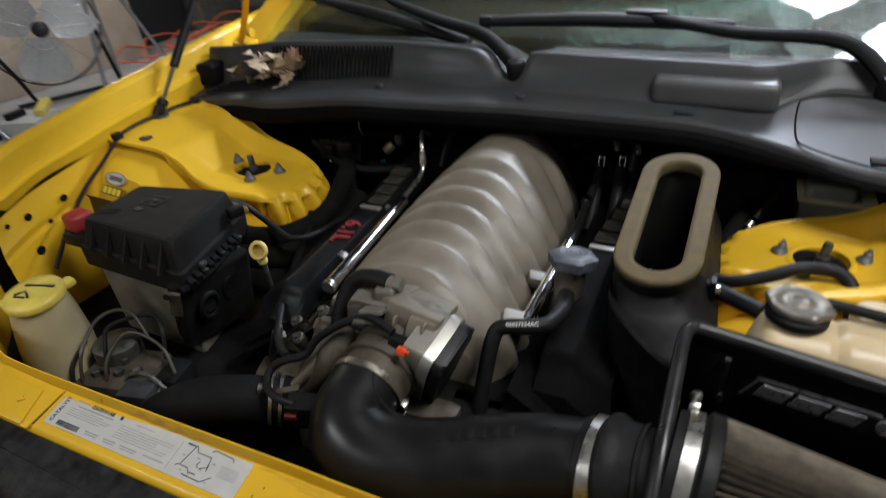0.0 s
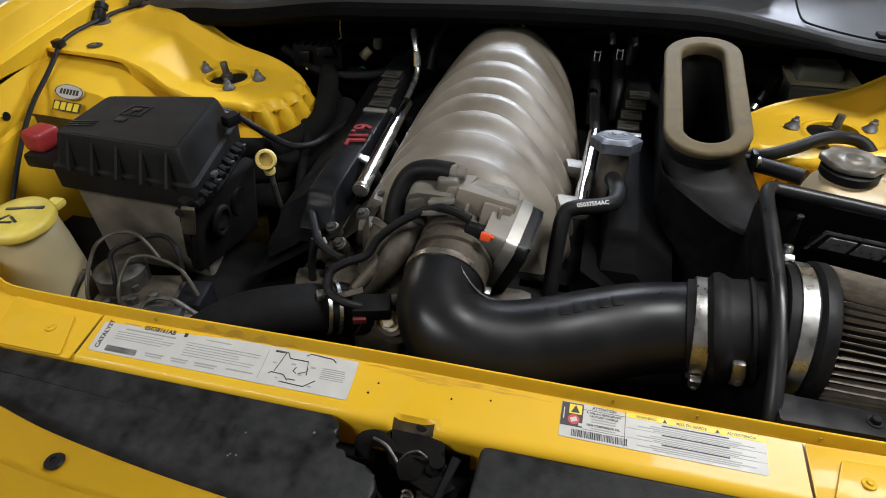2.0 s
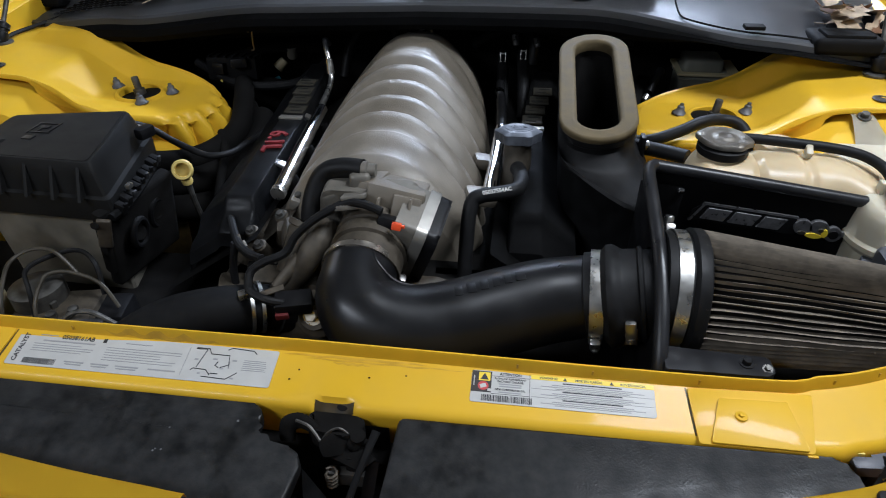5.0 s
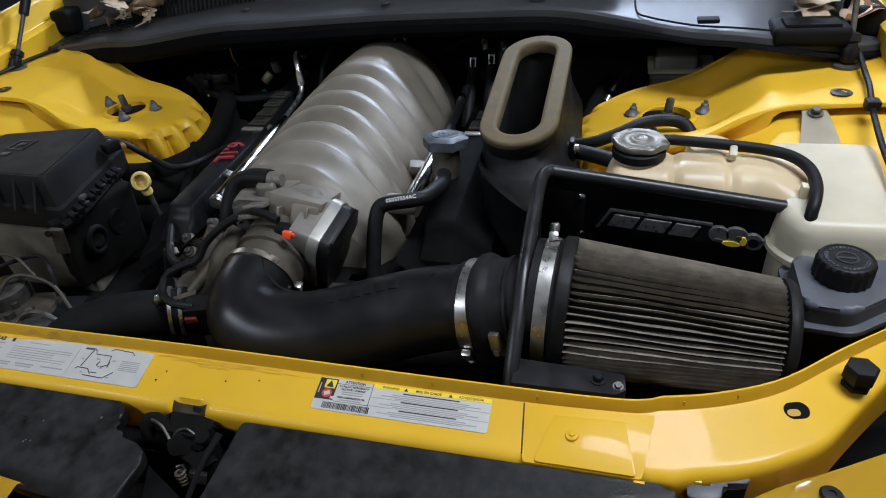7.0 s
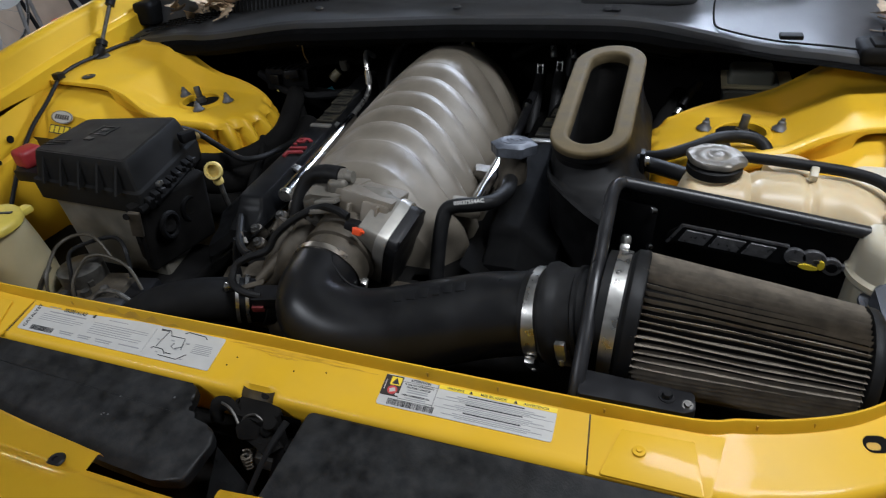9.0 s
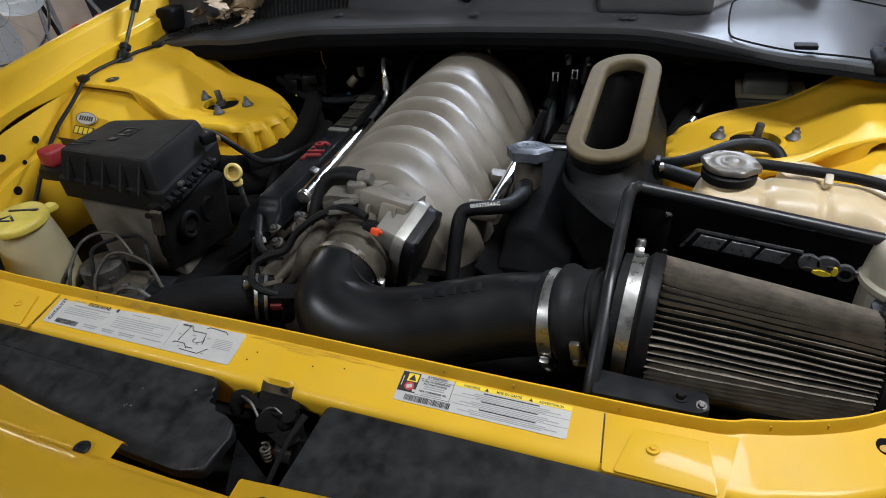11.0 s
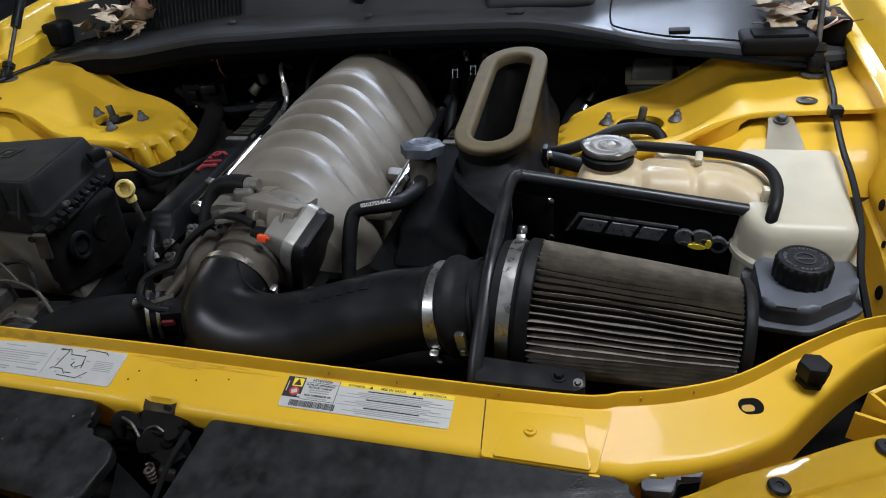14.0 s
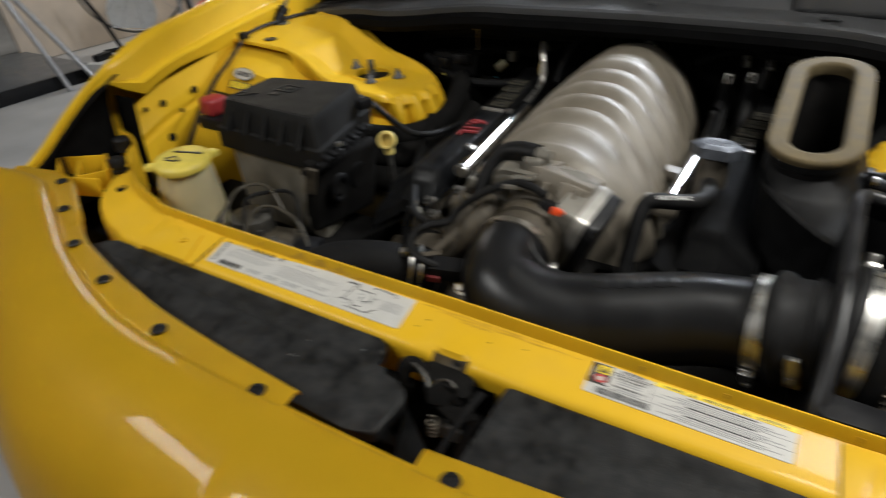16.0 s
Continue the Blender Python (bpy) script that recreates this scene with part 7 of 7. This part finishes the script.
loom("wiring_loom", [(.60, -.03, .80), (.625, -.018, .815), (.65, -.005, .80), (.67, .0, .76)], .011, "ribbed black wiring conduit beside the headlamp")
# near-black box added to fill the gap with shade
part("gap_shade_box", box((0, .04, .60), (1.9, .03, .3), 0), SHADEBLACK, car)

# ---- dry leaves on the cowl ----
def leaf(p, size, rot, curl, mat, lobes, seed):
    rng = random.Random(seed)
    bm = bmesh.new()
    n_ = 22
    ring, mid = [], []
    for i in range(n_ + 1):
        t = i / n_
        w = math.sin(math.pi * t ** .8) * (.34 + .10 * math.sin(t * lobes * math.pi * 2) + rng.uniform(-.03, .03))
        mid.append((t - .5, 0, .06 * math.sin(t * 3)))
        ring.append((t - .5, max(w, .01)))
    for side in (-1, 1):
        rows_l = []
        for (x, w), c_ in zip(ring, mid):
            rows_l.append([(c_[0] * size, side * w * f * size, (c_[2] + curl * (w * f) ** 2 * 3 + .25 * curl * math.sin(x * 5 + seed)) * size) for f in (0, .5, 1)])
        sheet(rows_l, 0, bm)
    bmesh.ops.remove_doubles(bm, verts=bm.verts, dist=1e-5)
    bm.transform(Matrix.Translation(p) @ pose(0, 0, 0, *rot))
    base = thing("dry_leaf", p, "curled dry brown leaf lying on the cowl", "leaf", "leaves on the cowl")
    part("blade", bm, mat, base, "", 60)
    part("stem", tube([Vector(p) + (pose(0, 0, 0, *rot) @ Vector((-.5 * size, 0, 0))), Vector(p) + (pose(0, 0, 0, *rot) @ Vector((-.8 * size, .1 * size, .05 * size)))], .0012, 5, 1), mat, base)


rng = random.Random(11)
for i in range(17):
    x, y = rng.uniform(-.74, -.56), rng.uniform(.835, .905)
    z = cowl_front(x)[1] + .018 + rng.uniform(0, .03) + (y - .83) * .35
    leaf((x, y, z), rng.uniform(.045, .075), (rng.uniform(-35, 35), rng.uniform(-25, 25), rng.uniform(0, 360)), rng.uniform(-.6, .8), LEAF, rng.choice((2, 3, 4)), i)
leaf((-.585, .90, 1.085), .06, (60, -30, 70), .3, LEAFRED, 5, 40)
for i in range(11):
    x, y = rng.uniform(.73, .84), rng.uniform(.75, .84)
    z = cowl_front(x)[1] + .030 + rng.uniform(0, .025)
    leaf((x, y, z), rng.uniform(.045, .075), (rng.uniform(-18, 18), rng.uniform(-15, 15), rng.uniform(0, 360)), rng.uniform(-.3, .4), LEAF if i % 4 else LEAFRED, rng.choice((2, 3, 4)), 60 + i)

# ---- things in the garage behind ----
fan = thing("floor_fan", (-4.6, 2.9, 0), "large floor fan with milky blades in a wire cage", "fan")
FM = frame_of((-4.6, 2.92, .56), (.86, -.50, .12))
for k in range(3):
    rows_f = []
    for i in range(7):
        r = .06 + .33 * i / 6
        wd = .10 + .09 * math.sin(math.pi * i / 6 * .8)
        rows_f.append([FM @ pose(0, 0, 0, 0, 0, k * 120 + 20) @ Vector((r, w * wd, -.05 * w + .02 * w * w)) for w in (-1, -.5, 0, .5, 1)])
    part("blade", sheet(rows_f, .004), FANCLEAR, fan, "milky plastic blade")
part("hub", lathe([(.06, -.04), (.06, .04), (.04, .055), (.0001, .06)], FM.translation, (.86, -.50, .12), 20), GREYBLACK, fan)
for r, z in ((.42, 0), (.40, .07), (.15, .11)):
    part("cage_ring", tube([FM @ Vector((r * math.cos(a), r * math.sin(a), z)) for a in [2 * math.pi * k / 40 for k in range(41)]],   .0025 if z else .009, 6, 1, None, False), DARKSTEEL if not z else TOUCH, fan)
for k in range(16):
    a = 2 * math.pi * k / 16
    part("cage_wire", tube([FM @ Vector((r * math.cos(a), r * math.sin(a), z)) for r, z in ((.08, .11), (.28, .10), (.40, .07), (.42, 0))], .0013, 4, 3), TOUCH, fan)
for pts in ([(-4.75, 2.55, .52), (-4.62, 2.62, .25), (-4.55, 2.68, .02), (-4.2, 2.6, .02)], [(-4.45, 3.25, .60), (-4.42, 3.30, .25), (-4.40, 3.32, .02), (-4.15, 3.0, .02)], [(-4.75, 2.62, .02), (-4.5, 3.35, .02)]):
    part("stand_tube", tube(pts, .016, 8, 4), BLACK, fan, "black steel stand")
ply = thing("plywood_sheet", (-5.1, 3.2, 0), "pale plywood sheet leaning behind the fan", "board")
part("board", box((-5.15, 3.2, .42), (.018, 2.1, .84), .002, pose(0, 0, 0, 0, -8, 0)), PLYWOOD, ply)
sd = thing("work_stand", (-4.4, 3.2, 0), "steel tube work stand on splayed legs", "stand")
for a_, b_ in (((-4.40, 3.16, 0), (-4.44, 3.30, 1.25)), ((-4.30, 3.85, 0), (-4.46, 3.30, 1.25)), ((-4.75, 3.6, 0), (-4.46, 3.30, 1.25))):
    part("leg", tube([a_, b_], .017, 10, 1), TOUCH, sd)
sd2 = thing("work_stand", (-4.1, 2.0, 0), "steel tube work stand on splayed legs", "stand")
for a_, b_ in (((-4.02, 2.08, 0), (-4.55, 1.75, .95)), ((-4.10, 1.90, 0), (-4.40, 1.72, .95))):
    part("leg", tube([a_, b_], .018, 10, 1), TOUCH, sd2)
part("leg", tube([(-4.55, 1.6, 0), (-4.5, 1.73, .95)], .018, 10, 1), DARKSTEEL, sd2)
cord = thing("extension_cord", (-4.7, 4.4, 0), "orange extension cord in loose loops", "cord")
rng = random.Random(8)
for k in range(4):
    c0 = Vector((-4.9 + .12 * k, 4.2 + .22 * k, .10))
    part("loop", tube([c0 + Vector((.22 * math.cos(a) * rng.uniform(.8, 1.2), .42 * math.sin(a) * rng.uniform(.8, 1.2), .06 * math.sin(2 * a + k) + .04 * k)) for a in [2 * math.pi * i / 12 for i in range(13)]], .009, 6, 4), ORANGE, cord)
bx = thing("parts_carton", (-4.0, 2.25, 0), "small open white carton with a yellow tool", "carton")
part("carton", box((-4.05, 2.25, .07), (.26, .30, .14), .006, pose(0, 0, 0, 0, 0, 25)), PAPER, bx)
part("tool", box((-4.02, 2.36, .17), (.07, .22, .06), .015, pose(0, 0, 0, 8, 0, 40)), CAPYELLOW, bx, "yellow tool")
part("tool_grip", box((-4.10, 2.20, .16), (.06, .14, .05), .015, pose(0, 0, 0, 0, 0, 10)), BLACK, bx)
ca = thing("tool_cabinet", (-5.2, 1.4, 0), "dark tool cabinet standing on a low grey platform", "cabinet")
part("body", box((-5.2, 1.35, .55), (.5, 1.1, .9), .01), SHADEBLACK, ca)
for z in (.25, .5, .75):
    part("drawer", box((-4.94, 1.35, z), (.02, 1.02, .21), .006), BLACK, ca)
plt = thing("platform", (-4.7, 1.45, 0), "low grey platform with a black edge", "platform")
part("top", box((-4.7, 1.55, .05), (.95, 1.3, .08), .006), COWLMAT, plt)
part("edge", box((-4.21, 1.55, .045), (.03, 1.3, .09), .004), BLACK, plt)
cl = thing("storage_bins", (-5.6, 4.9, 0), "grey plastic bins by the wall", "bin")
part("bin", box((-5.7, 4.8, .35), (.5, .8, .7), .03), GREYBLACK, cl)
part("bin", box((-5.6, 5.7, .30), (.5, .7, .6), .03), GREYBOX, cl)
